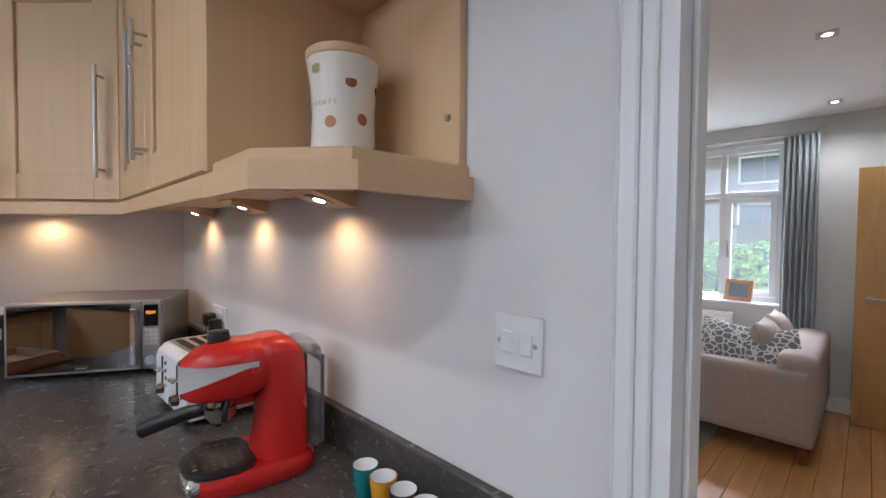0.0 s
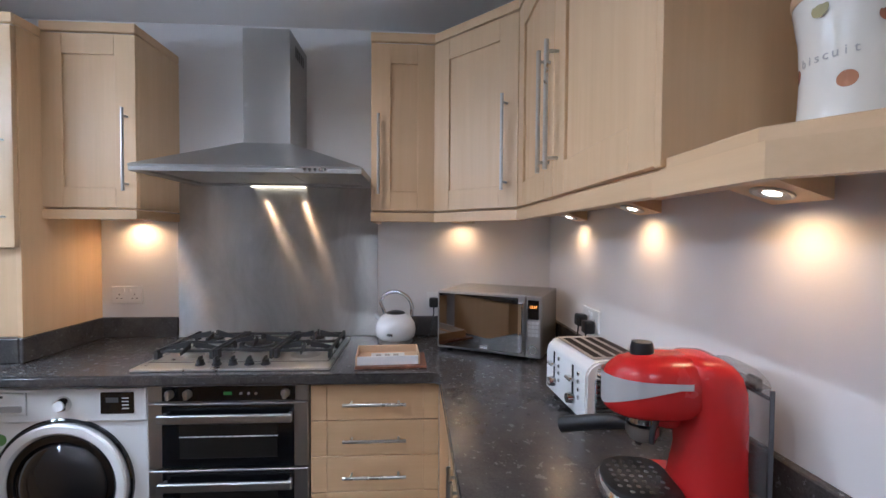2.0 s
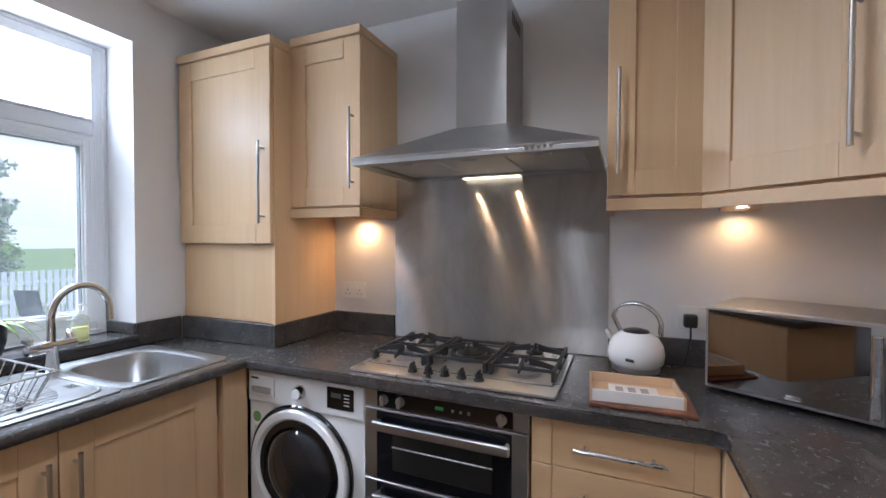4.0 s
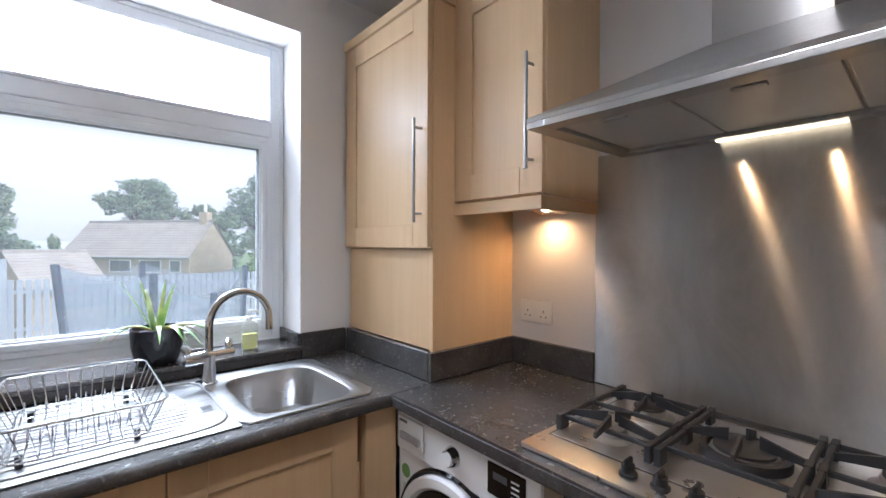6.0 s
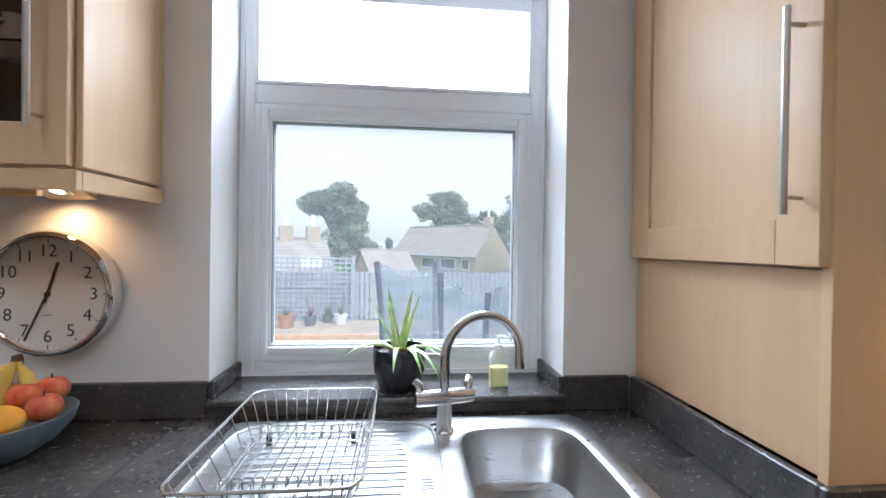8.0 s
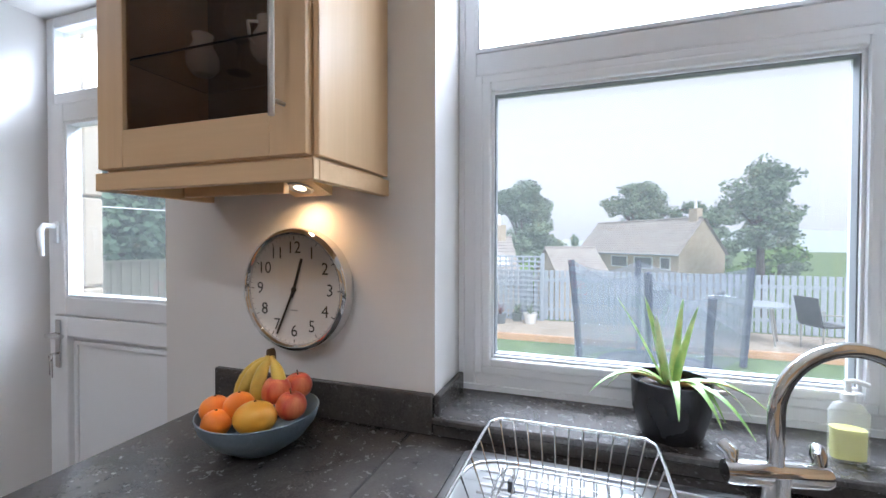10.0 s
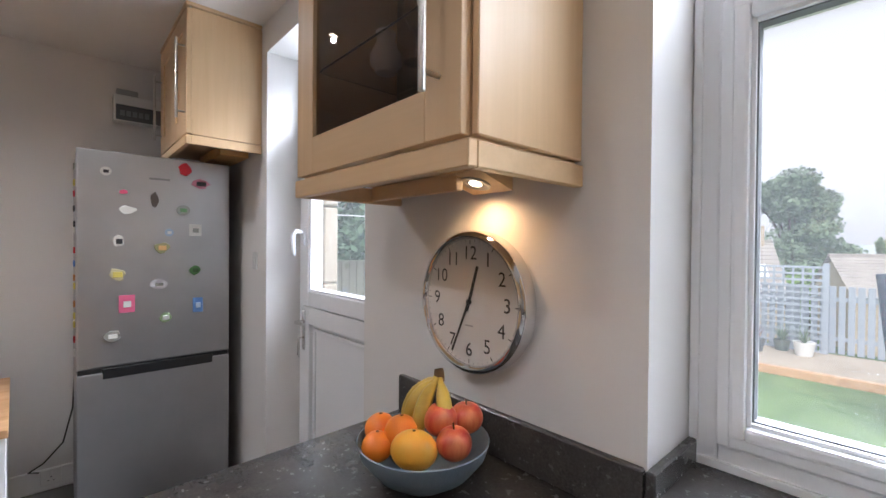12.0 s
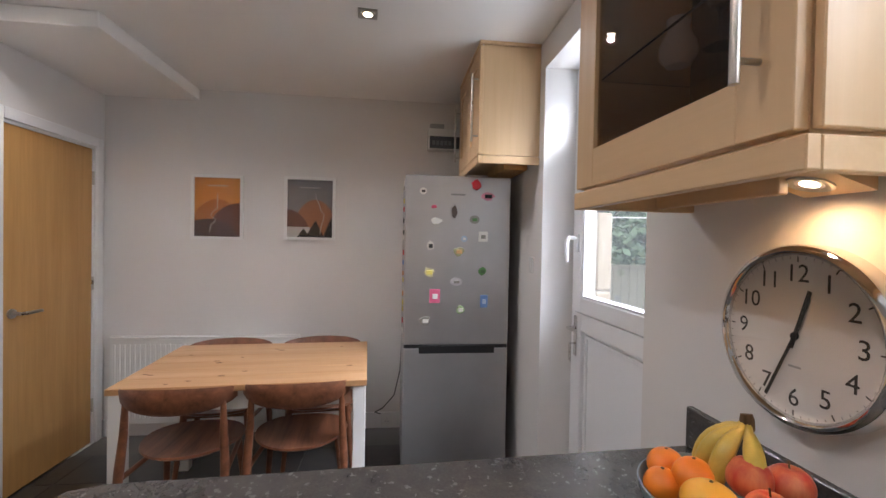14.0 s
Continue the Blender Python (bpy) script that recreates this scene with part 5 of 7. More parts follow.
tap = thing("mixer_tap", (-1.61, -2.115, TOP + 0.006), "chrome swan-neck kitchen mixer tap with two levers", "tap", "", 12)
part("base", lathe([(0.026, 0.0), (0.026, 0.004), (0.021, 0.008), (0.020, 0.07), (0.024, 0.095), (0.0, 0.1)], steps=28), CHROME, tap, "", 50)
part("crossbar", tube([(-0.078, 0, 0.092), (-0.07, 0, 0.092), (0.07, 0, 0.092), (0.078, 0, 0.092)], [0.017, 0.02, 0.02, 0.017], steps=24), CHROME, tap, "", 40)
part("spout", tube([(0, 0, 0.09), (0, 0, 0.19)] + arc((-0.108, 0, 0.192), 0.108, 0, 168, 16) + [(-0.216, 0, 0.15)], [0.0125] * 18 + [0.0125, 0.0135], steps=16), CHROME, tap, "swan-neck spout", 60)
for x in (-0.066, 0.066):
    part("lever", tube([(x, 0, 0.108), (x, -0.004, 0.122), (x * 1.12, -0.018, 0.13)], [0.009, 0.012, 0.011], steps=14), CHROME, tap, "", 50)

rack = thing("dish_rack", (-1.283, -1.92, TOP + 0.0125), "chrome wire dish rack on the drainer", "dish rack")
rx, ry = 0.155, 0.23
part("top_rim", tube([(x, y, 0.098) for x, y in loop(0, 0, rx, ry, 16, 64)], 0.0033, steps=8, closed=True), CHROME, rack, "", 50)
part("base_rim", tube([(x, y, 0.018) for x, y in loop(0, 0, rx - 0.03, ry - 0.035, 14, 64)], 0.0026, steps=8, closed=True), CHROME, rack, "", 50)
for k in range(11):
    x = -0.115 + k * 0.023
    part("wire", tube([(x * 1.2, -ry, 0.098), (x, -ry + 0.038, 0.02), (x, 0, 0.018), (x, ry - 0.038, 0.02), (x * 1.2, ry, 0.098)], 0.0016, steps=6), CHROME, rack)
for k in range(7):
    y = -0.165 + k * 0.055
    part("cross_wire", tube([(-rx, y * 1.15, 0.098), (-rx + 0.032, y, 0.016), (rx - 0.032, y, 0.016), (rx, y * 1.15, 0.098)], 0.0018, steps=6), CHROME, rack)
for k in range(12):
    x = -0.11 + k * 0.02
    for y in (-0.12, 0.11):
        part("prong", tube([(x, y - 0.008, 0.018), (x, y - 0.008, 0.05), (x, y, 0.055), (x, y + 0.008, 0.05), (x, y + 0.008, 0.018)], 0.0015, steps=6), CHROME, rack)
for x in (-0.1, 0.1):
    for y in (-0.15, 0.15):
        part("foot", lathe([(0.007, -0.006), (0.007, 0.018), (0.0, 0.018)], (x, y, 0), 10), BLACK, rack)

pot = thing("plant_pot", (-1.49, -2.325, 0.9625), "glossy black plant pot on the window board", "plant pot")
part("pot", lathe([(0.0, 0.0), (0.058, 0.0), (0.064, 0.01), (0.078, 0.06), (0.081, 0.125), (0.078, 0.127), (0.074, 0.11), (0.0, 0.108)], steps=44), plain("black_glaze", (0.012, 0.012, 0.014), 0.25), pot, "", 50)
part("soil", lathe([(0.073, 0.1085), (0.04, 0.113), (0.0, 0.114)], steps=24), painted("soil", (0.05, 0.035, 0.025), 0.95, 0.4), pot)
LEAF = Mat("aloe_leaf", (0.2, 0.34, 0.09), 0.4, 0.0, Subsurface_Weight=0.15)
LEAF.colour(LEAF.ramp(LEAF.noise(30), (0.3, (0.12, 0.27, 0.06)), (0.7, (0.30, 0.44, 0.13))))
aloe = thing("aloe_plant", (-1.49, -2.325, 0.9625 + 0.112), "green aloe plant with long arching leaves", "plant")
rng = random.Random(4)
for k in range(17):
    a = k * 2.4 + rng.uniform(-0.3, 0.3)
    ln, up = rng.uniform(0.17, 0.28), rng.uniform(0.35, 1.3)
    if k in (3, 8, 13):
        up, ln = 1.38, 0.21
    bm = bmesh.new()
    ringsl = []
    for i in range(9):
        s = i / 8
        out = 0.012 + ln * s * math.cos(up) * (1 - 0.1 * s)
        z = ln * s * math.sin(up) - (0.15 if up < 0.85 else 0.05) * s ** 2.0
        w = 0.0115 * (1 - s) ** 0.7 + 0.0006
        c, sn = math.cos(a), math.sin(a)
        ringsl.append([bm.verts.new((out * c - sn * q * w, out * sn + c * q * w, z + h * w)) for q, h in ((-1, 0.25), (0, -0.45), (1, 0.25), (0, -0.1))])
    for p_, q_ in zip(ringsl, ringsl[1:]):
        for i in range(4):
            bm.faces.new((p_[i], p_[(i + 1) % 4], q_[(i + 1) % 4], q_[i]))
    part("leaf", bm, LEAF.m, aloe, "", 60)

soap = thing("soap_bottle", (-1.80, -2.325, 0.9625), "clear pump bottle half full of yellow-green soap", "soap bottle")
part("bottle", stack([(egg(0.06, 0.04), 0.0), (egg(0.062, 0.042), 0.005), (egg(0.062, 0.042), 0.095), (egg(0.045, 0.034), 0.108), (egg(0.022, 0.022), 0.116)]), Mat("clear_bottle", (0.85, 0.88, 0.88), 0.06, 0.0, Alpha=0.22).m, soap, "", 45)
part("soap", stack([(egg(0.054, 0.034), 0.004), (egg(0.056, 0.036), 0.062)]), Mat("soap_liquid", (0.72, 0.70, 0.22), 0.1, 0.0, Alpha=0.72).m, soap, "yellow-green liquid", 45)
part("pump", lathe([(0.012, 0.1165), (0.012, 0.13), (0.005, 0.133), (0.005, 0.153), (0.0, 0.153)], steps=18), WHITE, soap, "white pump head", 40)
part("nozzle", tube([(0.006, 0, 0.152), (-0.01, 0, 0.155), (-0.032, 0, 0.148)], 0.005), WHITE, soap, "", 40)

# ---- clock wall ----
clock = thing("wall_clock", (-0.565, YW, 1.258), "round steel wall clock with white face showing 12:34", "clock", "", 180)
turn = pose(0, 0, 0, 90, 0, 0)
rc = 0.167
part("case", moved(lathe([(rc - 0.012, 0.002), (rc, 0.006), (rc, 0.036), (rc - 0.004, 0.046), (rc - 0.012, 0.05), (rc - 0.018, 0.046), (rc - 0.02, 0.03)], steps=72), turn), CHROME, clock, "rounded brushed steel case", 50)
part("face", moved(lathe([(rc - 0.0195, 0.02), (rc - 0.0195, 0.031), (0.0, 0.031)], steps=64), turn), plain("clock_white", (0.58, 0.56, 0.545), 0.5), clock, "white clock face", 40)
for h in range(1, 13):
    a = radians(90 - 30 * h)
    words(str(h), 0.046, Matrix.Translation((0.113 * math.cos(a), -0.0316, 0.113 * math.sin(a))), TEXT, clock, "numeral", 0.0003)
for k in range(60):
    a = radians(6 * k)
    w, l = (0.0012, 0.010) if k % 5 == 0 else (0.0005, 0.004)
    part("tick", moved(box(-w, w, -0.0318, -0.0312, 0.145 - l, 0.145), pose(0, 0, 0, 0, -6 * k, 0)), TEXT, clock)
for ang, l, w, y in ((360 * (34 / 60), 0.135, 0.0032, -0.036), (30 * (12 + 34 / 60) - 360, 0.088, 0.0042, -0.034)):
    part("hand", moved(box(-w, w, y - 0.0008, y, -0.024, l), pose(0, 0, 0, 0, ang, 0)), BLACK, clock, "black clock hand")
part("hub", tube([(0, -0.031, 0), (0, -0.039, 0)], 0.007, steps=16), BLACK, clock, "", 30)
part("maker_mark", box(-0.012, 0.012, -0.0317, -0.0312, -0.058, -0.054), plain("grey_ink", (0.3, 0.3, 0.3), 0.6), clock)
part("glass", moved(lathe([(rc - 0.0185, 0.043), (0.0, 0.0435)], steps=48), turn), GLASS, clock, "clear cover glass").visible_shadow = False

bowl = thing("fruit_bowl", (-0.597, -2.066, TOP), "grey-blue stoneware fruit bowl on the worktop", "bowl")
BLUE = Mat("blue_stoneware", (0.15, 0.22, 0.26), 0.35)
BLUE.bump(BLUE.noise(120, BLUE.coords((1, 1, 0.7))), 0.4, 0.002).colour(BLUE.ramp(BLUE.noise(6), (0.3, (0.14, 0.185, 0.23)), (0.7, (0.19, 0.245, 0.295))))
part("bowl", lathe([(0.0, 0.001), (0.055, 0.001), (0.062, 0.006), (0.098, 0.03), (0.126, 0.064), (0.134, 0.09), (0.131, 0.091), (0.122, 0.066), (0.094, 0.035), (0.055, 0.012), (0.0, 0.011)], steps=64), BLUE.m, bowl, "", 50)


def fruit_skin(name, a, b, scale, rough, pits=0.0, stripes=False):
    m = Mat(name, a, rough)
    at = m.coords((1, 1, 0.15) if stripes else (1, 1, 1))
    m.colour(m.ramp(m.noise(scale, at, 4), (0.36, a), (0.66, b)))
    if pits:
        m.bump(m.noise(180), pits, 0.001)
    return m.m


ORANGE = fruit_skin("orange_peel", (0.78, 0.19, 0.015), (0.85, 0.27, 0.02), 12, 0.4, 0.35)
APPLE = fruit_skin("apple_skin", (0.46, 0.03, 0.022), (0.66, 0.22, 0.09), 34, 0.28, 0.0, True)
MANGO = fruit_skin("mango_skin", (0.80, 0.36, 0.03), (0.78, 0.48, 0.08), 9, 0.35, 0.1)
BANANA = fruit_skin("banana_peel", (0.42, 0.30, 0.05), (0.60, 0.43, 0.07), 14, 0.45)
STEM = painted("stem", (0.09, 0.05, 0.02), 0.8)


def round_fruit(name, label, at, r, mat, dip=0.0, squash=0.93, long_=1.0, rz=0.0):
    t = thing(name, at, label, name, "fruit in the bowl", rz)
    prof = []
    for i in range(17):
        a = -math.pi / 2 + math.pi * i / 16
        prof.append((r * math.cos(a) if 0 < i < 16 else 0.0, r * squash * (math.sin(a) - (dip * math.exp(-(math.cos(a) / 0.3) ** 2) if a > 0 else 0.0))))
    bm = lathe(prof, steps=28)
    moved(bm, Matrix.Diagonal((long_, 1, 1, 1)))
    part("flesh", bm, mat, t, "", 60)
    if dip:
        part("stem", tube([(0, 0, r * (squash - dip) - 0.004), (0.003, 0, r * squash + 0.006)], 0.0016), STEM, t)
    else:
        part("navel", tube([(0, 0, r * squash - 0.001), (0, 0, r * squash + 0.001)], 0.003), STEM, t)


bxx, byy = -0.597, -2.066
for dx, dy, z, r in ((0.076, 0.053, 0.098, 0.033), (0.014, 0.045, 0.110, 0.034), (0.035, 0.088, 0.086, 0.031)):
    round_fruit("orange", "small bright orange in the fruit bowl", (bxx + dx, byy + dy, TOP + z), r, ORANGE)
round_fruit("mango", "yellow mango with orange blush in the bowl", (bxx - 0.040, byy + 0.056, TOP + 0.096), 0.038, MANGO, 0, 0.95, 1.2, 30)
for dx, dy, z, r in ((-0.030, -0.020, 0.130, 0.035), (-0.053, -0.070, 0.128, 0.034), (-0.088, -0.002, 0.108, 0.034)):
    round_fruit("apple", "red and yellow striped apple in the bowl", (bxx + dx, byy + dy, TOP + z), r, APPLE, 0.18)
bunch = thing("banana_bunch", (bxx + 0.012, byy - 0.052, TOP + 0.190), "bunch of ripe yellow bananas in the bowl", "bananas", "fruit in the bowl")
for k, a in enumerate((8, 38, 70, 102, 150)):
    c, s = math.cos(radians(a)), math.sin(radians(a))
    pts = [(0.004 * c, 0.004 * s, 0.012)] + [(0.012 * c + (0.062 * math.sin(f * 1.6)) * c, 0.012 * s + 0.062 * math.sin(f * 1.6) * s, -0.075 * (1 - math.cos(f * 1.6)) - 0.035 * f) for f in (i / 8 for i in range(9))]
    part("banana", tube(pts, [0.006, 0.007, 0.010, 0.0135, 0.0155, 0.016, 0.0155, 0.014, 0.010, 0.004], steps=8), BANANA, bunch, "", 50)
part("stalk", tube([(0, 0, 0.0), (0, 0, 0.018), (0.002, 0, 0.026)], [0.012, 0.011, 0.009], steps=10), STEM, bunch, "brown stalk", 40)

# glass and china inside the glazed cabinet
CHINA = plain("white_china", (0.82, 0.80, 0.77), 0.2)
for k, (x, y) in enumerate(((-0.36, -2.13), (-0.46, -2.15), (-0.58, -2.12), (-0.68, -2.15))):
    z = gz + 0.277
    if k in (0, 2):
        t = thing("china_jug", (x, y, z), "small white china jug behind the smoked glass", "jug", "cabinet china", 40 * k)
        part("body", lathe([(0.0, 0), (0.025, 0), (0.04, 0.02), (0.04, 0.045), (0.022, 0.08), (0.026, 0.1), (0.0, 0.098)], steps=24), CHINA, t, "", 50)
        part("handle", tube([(0.03, 0, 0.08), (0.055, 0, 0.07), (0.05, 0, 0.035), (0.038, 0, 0.03)], 0.004), CHINA, t, "", 50)
    else:
        t = thing("wine_glass", (x, y, z), "stemmed wine glass behind the smoked glass", "glass", "cabinet glasses")
        part("glass", lathe([(0.03, 0.0), (0.004, 0.006), (0.0035, 0.07), (0.02, 0.085), (0.036, 0.12), (0.032, 0.16), (0.0315, 0.16), (0.034, 0.12), (0.018, 0.088), (0.0, 0.08)], steps=24), GLASS, t, "", 50)
for k in range(6):
    t = thing("tumbler", (-0.32 - k * 0.075, -2.14 + 0.03 * (k % 2), gz + 0.019), "clear glass tumbler on the cabinet floor", "glass", "cabinet glasses")
    part("glass", lathe([(0.0, 0.0), (0.026, 0.0), (0.031, 0.1), (0.029, 0.1), (0.024, 0.008), (0.0, 0.008)], steps=24), GLASS, t, "", 50)

# ---- dining end ----
FRIDGE = brushed("fridge_silver", (0.50, 0.50, 0.51), 0.34, 2, 0.85)
GREYSIDE = plain("fridge_side", (0.32, 0.32, 0.33), 0.45)
fr = thing("fridge_freezer", (1.215, -2.19, 0), "silver fridge freezer with magnets on its doors", "fridge", "", -90)
# local x runs towards +y reversed: the front faces -y of its own frame
fwid = 0.627
part("cabinet", box(-fwid, 0.0, 0.06, 0.68, 0.03, 1.805, 0.004), GREYSIDE, fr)
up_ = part("fridge_door", box(-fwid, 0.0, 0.0, 0.056, 0.812, 1.81, 0.008, segments=3), FRIDGE, fr, "brushed silver upper door")
lo_ = part("freezer_door", box(-fwid, 0.0, 0.0, 0.056, 0.05, 0.79, 0.008, segments=3), FRIDGE, fr, "brushed silver freezer drawer door")
part("handle_recess", box(-fwid + 0.09, -0.08, -0.0015, 0.03, 0.757, 0.808, 0.004), BLACK, lo_, "black recessed handle")
part("gap_strip", box(-fwid + 0.004, -0.004, 0.004, 0.056, 0.7905, 0.8115), BLACK, fr)
part("brand_bar", box(-0.36, -0.275, -0.0012, -0.0002, 1.695, 1.705), plain("badge_grey", (0.25, 0.25, 0.26), 0.4, 0.6), up_)
for x in (-fwid + 0.05, -0.05):
    part("foot", lathe([(0.02, 0), (0.02, 0.05), (0.0, 0.05)], (x, 0.12, 0), 12), BLACK, fr)
fr.matrix_basis = pose(1.215, -2.19, 0, 0, 0, -90)

MAG = {}


def ink(c):
    if c not in MAG:
        MAG[c] = plain("magnet_paint", c, 0.4)
    return MAG[c]


def magnet(px, py, w, h, shape, colour, label, second=None):
    """px, py: share of the door's width and height from its top corner by the table."""
    y, z = -1.563 - 0.602 * px, 1.81 - 1.0 * py
    t = thing("fridge_magnet", (1.2145, y, z), label, "magnet", "fridge magnets", -90)
    if shape == "round":
        bm = tube([(0, -0.0005, 0), (0, -0.006, 0)], w / 2, steps=22)
        moved(bm, Matrix.Diagonal((1, 1, h / w, 1)))
    elif shape == "card":
        bm = box(-w / 2, w / 2, -0.004, -0.0005, -h / 2, h / 2, 0.001)
    else:
        r_ = random.Random(int(px * 997 + py * 131))
        o = [(math.cos(a) * w / 2 * r_.uniform(0.62, 1.05), math.sin(a) * h / 2 * r_.uniform(0.62, 1.05)) for a in (i * math.tau / 14 for i in range(14))]
        bm = prism(o, 0.0005, 0.008, bevel=0.0015, segments=1)
        moved(bm, pose(0, 0, 0, 90, 0, 0))
    part("body", bm, ink(colour), t)
    if second:
        part("detail", box(-w * 0.22, w * 0.26, -0.0095 if shape == "cut" else -0.0072, -0.0065 if shape == "cut" else -0.0042, -h * 0.2, h * 0.16, 0.001), ink(second), t)


BLK, WHT, GRN, PNK, RD, BLU, YEL, GRY = (0.02, 0.02, 0.02), (0.7, 0.7, 0.66), (0.09, 0.22, 0.07), (0.6, 0.22, 0.3), (0.5, 0.02, 0.03), (0.1, 0.22, 0.55), (0.6, 0.5, 0.1), (0.25, 0.25, 0.22)
magnet(0.17, 0.095, 0.042, 0.04, "round", WHT, "round white magnet with black spot", BLK)
magnet(0.69, 0.05, 0.065, 0.065, "cut", RD, "red leaf-shaped fridge magnet")
magnet(0.81, 0.115, 0.09, 0.06, "cut", PNK, "pink car-shaped fridge magnet", BLK)
magnet(0.28, 0.185, 0.04, 0.025, "cut", (0.6, 0.08, 0.16), "small pink fridge magnet")
magnet(0.48, 0.21, 0.035, 0.085, "cut", (0.07, 0.05, 0.04), "dark standing figure-like souvenir magnet")
magnet(0.30, 0.268, 0.075, 0.045, "cut", WHT, "white bird-shaped fridge magnet")
magnet(0.68, 0.255, 0.06, 0.05, "round", GRY, "oval green-grey picture magnet", GRN)
magnet(0.58, 0.37, 0.038, 0.038, "round", (0.35, 0.48, 0.62), "round pale blue magnet", WHT)
magnet(0.77, 0.355, 0.056, 0.06, "card", WHT, "square white picture magnet", GRY)
magnet(0.25, 0.415, 0.05, 0.065, "cut", WHT, "black and white animal magnet", BLK)
magnet(0.53, 0.445, 0.07, 0.065, "cut", (0.25, 0.26, 0.13), "brown and green souvenir magnet", (0.6, 0.35, 0.15))
magnet(0.24, 0.57, 0.075, 0.07, "cut", (0.55, 0.5, 0.3), "white and yellow souvenir magnet", YEL)
magnet(0.77, 0.56, 0.055, 0.055, "cut", GRN, "green clover fridge magnet", (0.05, 0.12, 0.04))
magnet(0.51, 0.625, 0.072, 0.048, "round", (0.6, 0.58, 0.6), "oval white train magnet", GRY)
magnet(0.30, 0.71, 0.062, 0.082, "card", (0.62, 0.12, 0.22), "pink card magnet with white panel", WHT)
magnet(0.79, 0.74, 0.045, 0.075, "card", (0.12, 0.25, 0.55), "blue card fridge magnet", (0.5, 0.62, 0.75))
magnet(0.555, 0.79, 0.058, 0.06, "cut", (0.3, 0.42, 0.22), "green and white map magnet", WHT)
magnet(0.21, 0.855, 0.07, 0.055, "cut", GRY, "grey boat-shaped fridge magnet", WHT)
rng = random.Random(9)
for k in range(15):
    z = 1.74 - k * 0.062 + rng.uniform(-0.02, 0.02)
    t = thing("side_magnet", (1.262 + rng.uniform(0.02, 0.10), -1.562, z), "small souvenir magnet on the fridge side", "magnet", "fridge side magnets", 180)
    part("body", box(-0.018, 0.018, -0.008, -0.0005, -0.017, 0.013, 0.003), ink(rng.choice((RD, GRY, YEL, WHT, BLU, BLK, (0.5, 0.2, 0.05)))), t)

fb = thing("fuse_box", (XF, -1.74, 2.11), "white consumer unit with dark smoked cover on the wall", "fuse box", "", -90)
part("case", box(0.0, 0.33, -0.085, -0.001, 0.0, 0.155, 0.005, segments=2), WHITE, fb)
part("cover", box(0.01, 0.32, -0.093, -0.0855, 0.005, 0.095, 0.003), plain("smoked_cover", (0.11, 0.12, 0.135), 0.2), fb, "dark smoked breaker cover")
for k in range(5):
    part("breaker", box(0.03 + k * 0.03, 0.052 + k * 0.03, -0.095, -0.0932, 0.03, 0.062), plain("breaker_grey", (0.18, 0.19, 0.21), 0.5), fb)
part("top_block", box(0.015, 0.12, -0.06, -0.001, 0.157, 0.195, 0.003), plain("grey_plastic", (0.36, 0.36, 0.36), 0.5), fb, "grey terminal block")

rad = thing("radiator", (XF, 0.445, 0.10), "white panel radiator with vertical ribs", "radiator", "", -90)
rl = 1.275
part("panel", box(0, rl, -0.062, -0.05, 0.0, 0.6, 0.003), WHITE, rad)
for k in range(38):
    x = 0.02 + k * (rl - 0.04) / 37.5
    part("rib", box(x, x + 0.018, -0.069, -0.0622, 0.04, 0.565, 0.005), WHITE, rad)
part("top_grille", box(0.0, rl, -0.07, -0.02, 0.601, 0.615, 0.002), WHITE, rad)
for x in (0.0, rl - 0.004):
    part("end_cover", box(x, x + 0.004, -0.0615, -0.02, 0.02, 0.6), WHITE, rad)
for x in (0.15, rl - 0.15):
    part("bracket", box(x - 0.02, x + 0.02, -0.05, -0.001, 0.1, 0.5), WHITE, rad)
part("valve", tube([(rl + 0.02, -0.05, 0.03), (rl + 0.02, -0.05, 0.11)], [0.012, 0.018], steps=14), WHITE, rad, "", 40)
part("pipe", tube([(rl + 0.02, -0.05, -0.1), (rl + 0.02, -0.05, 0.03)], 0.007), CHROME, rad, "", 40)


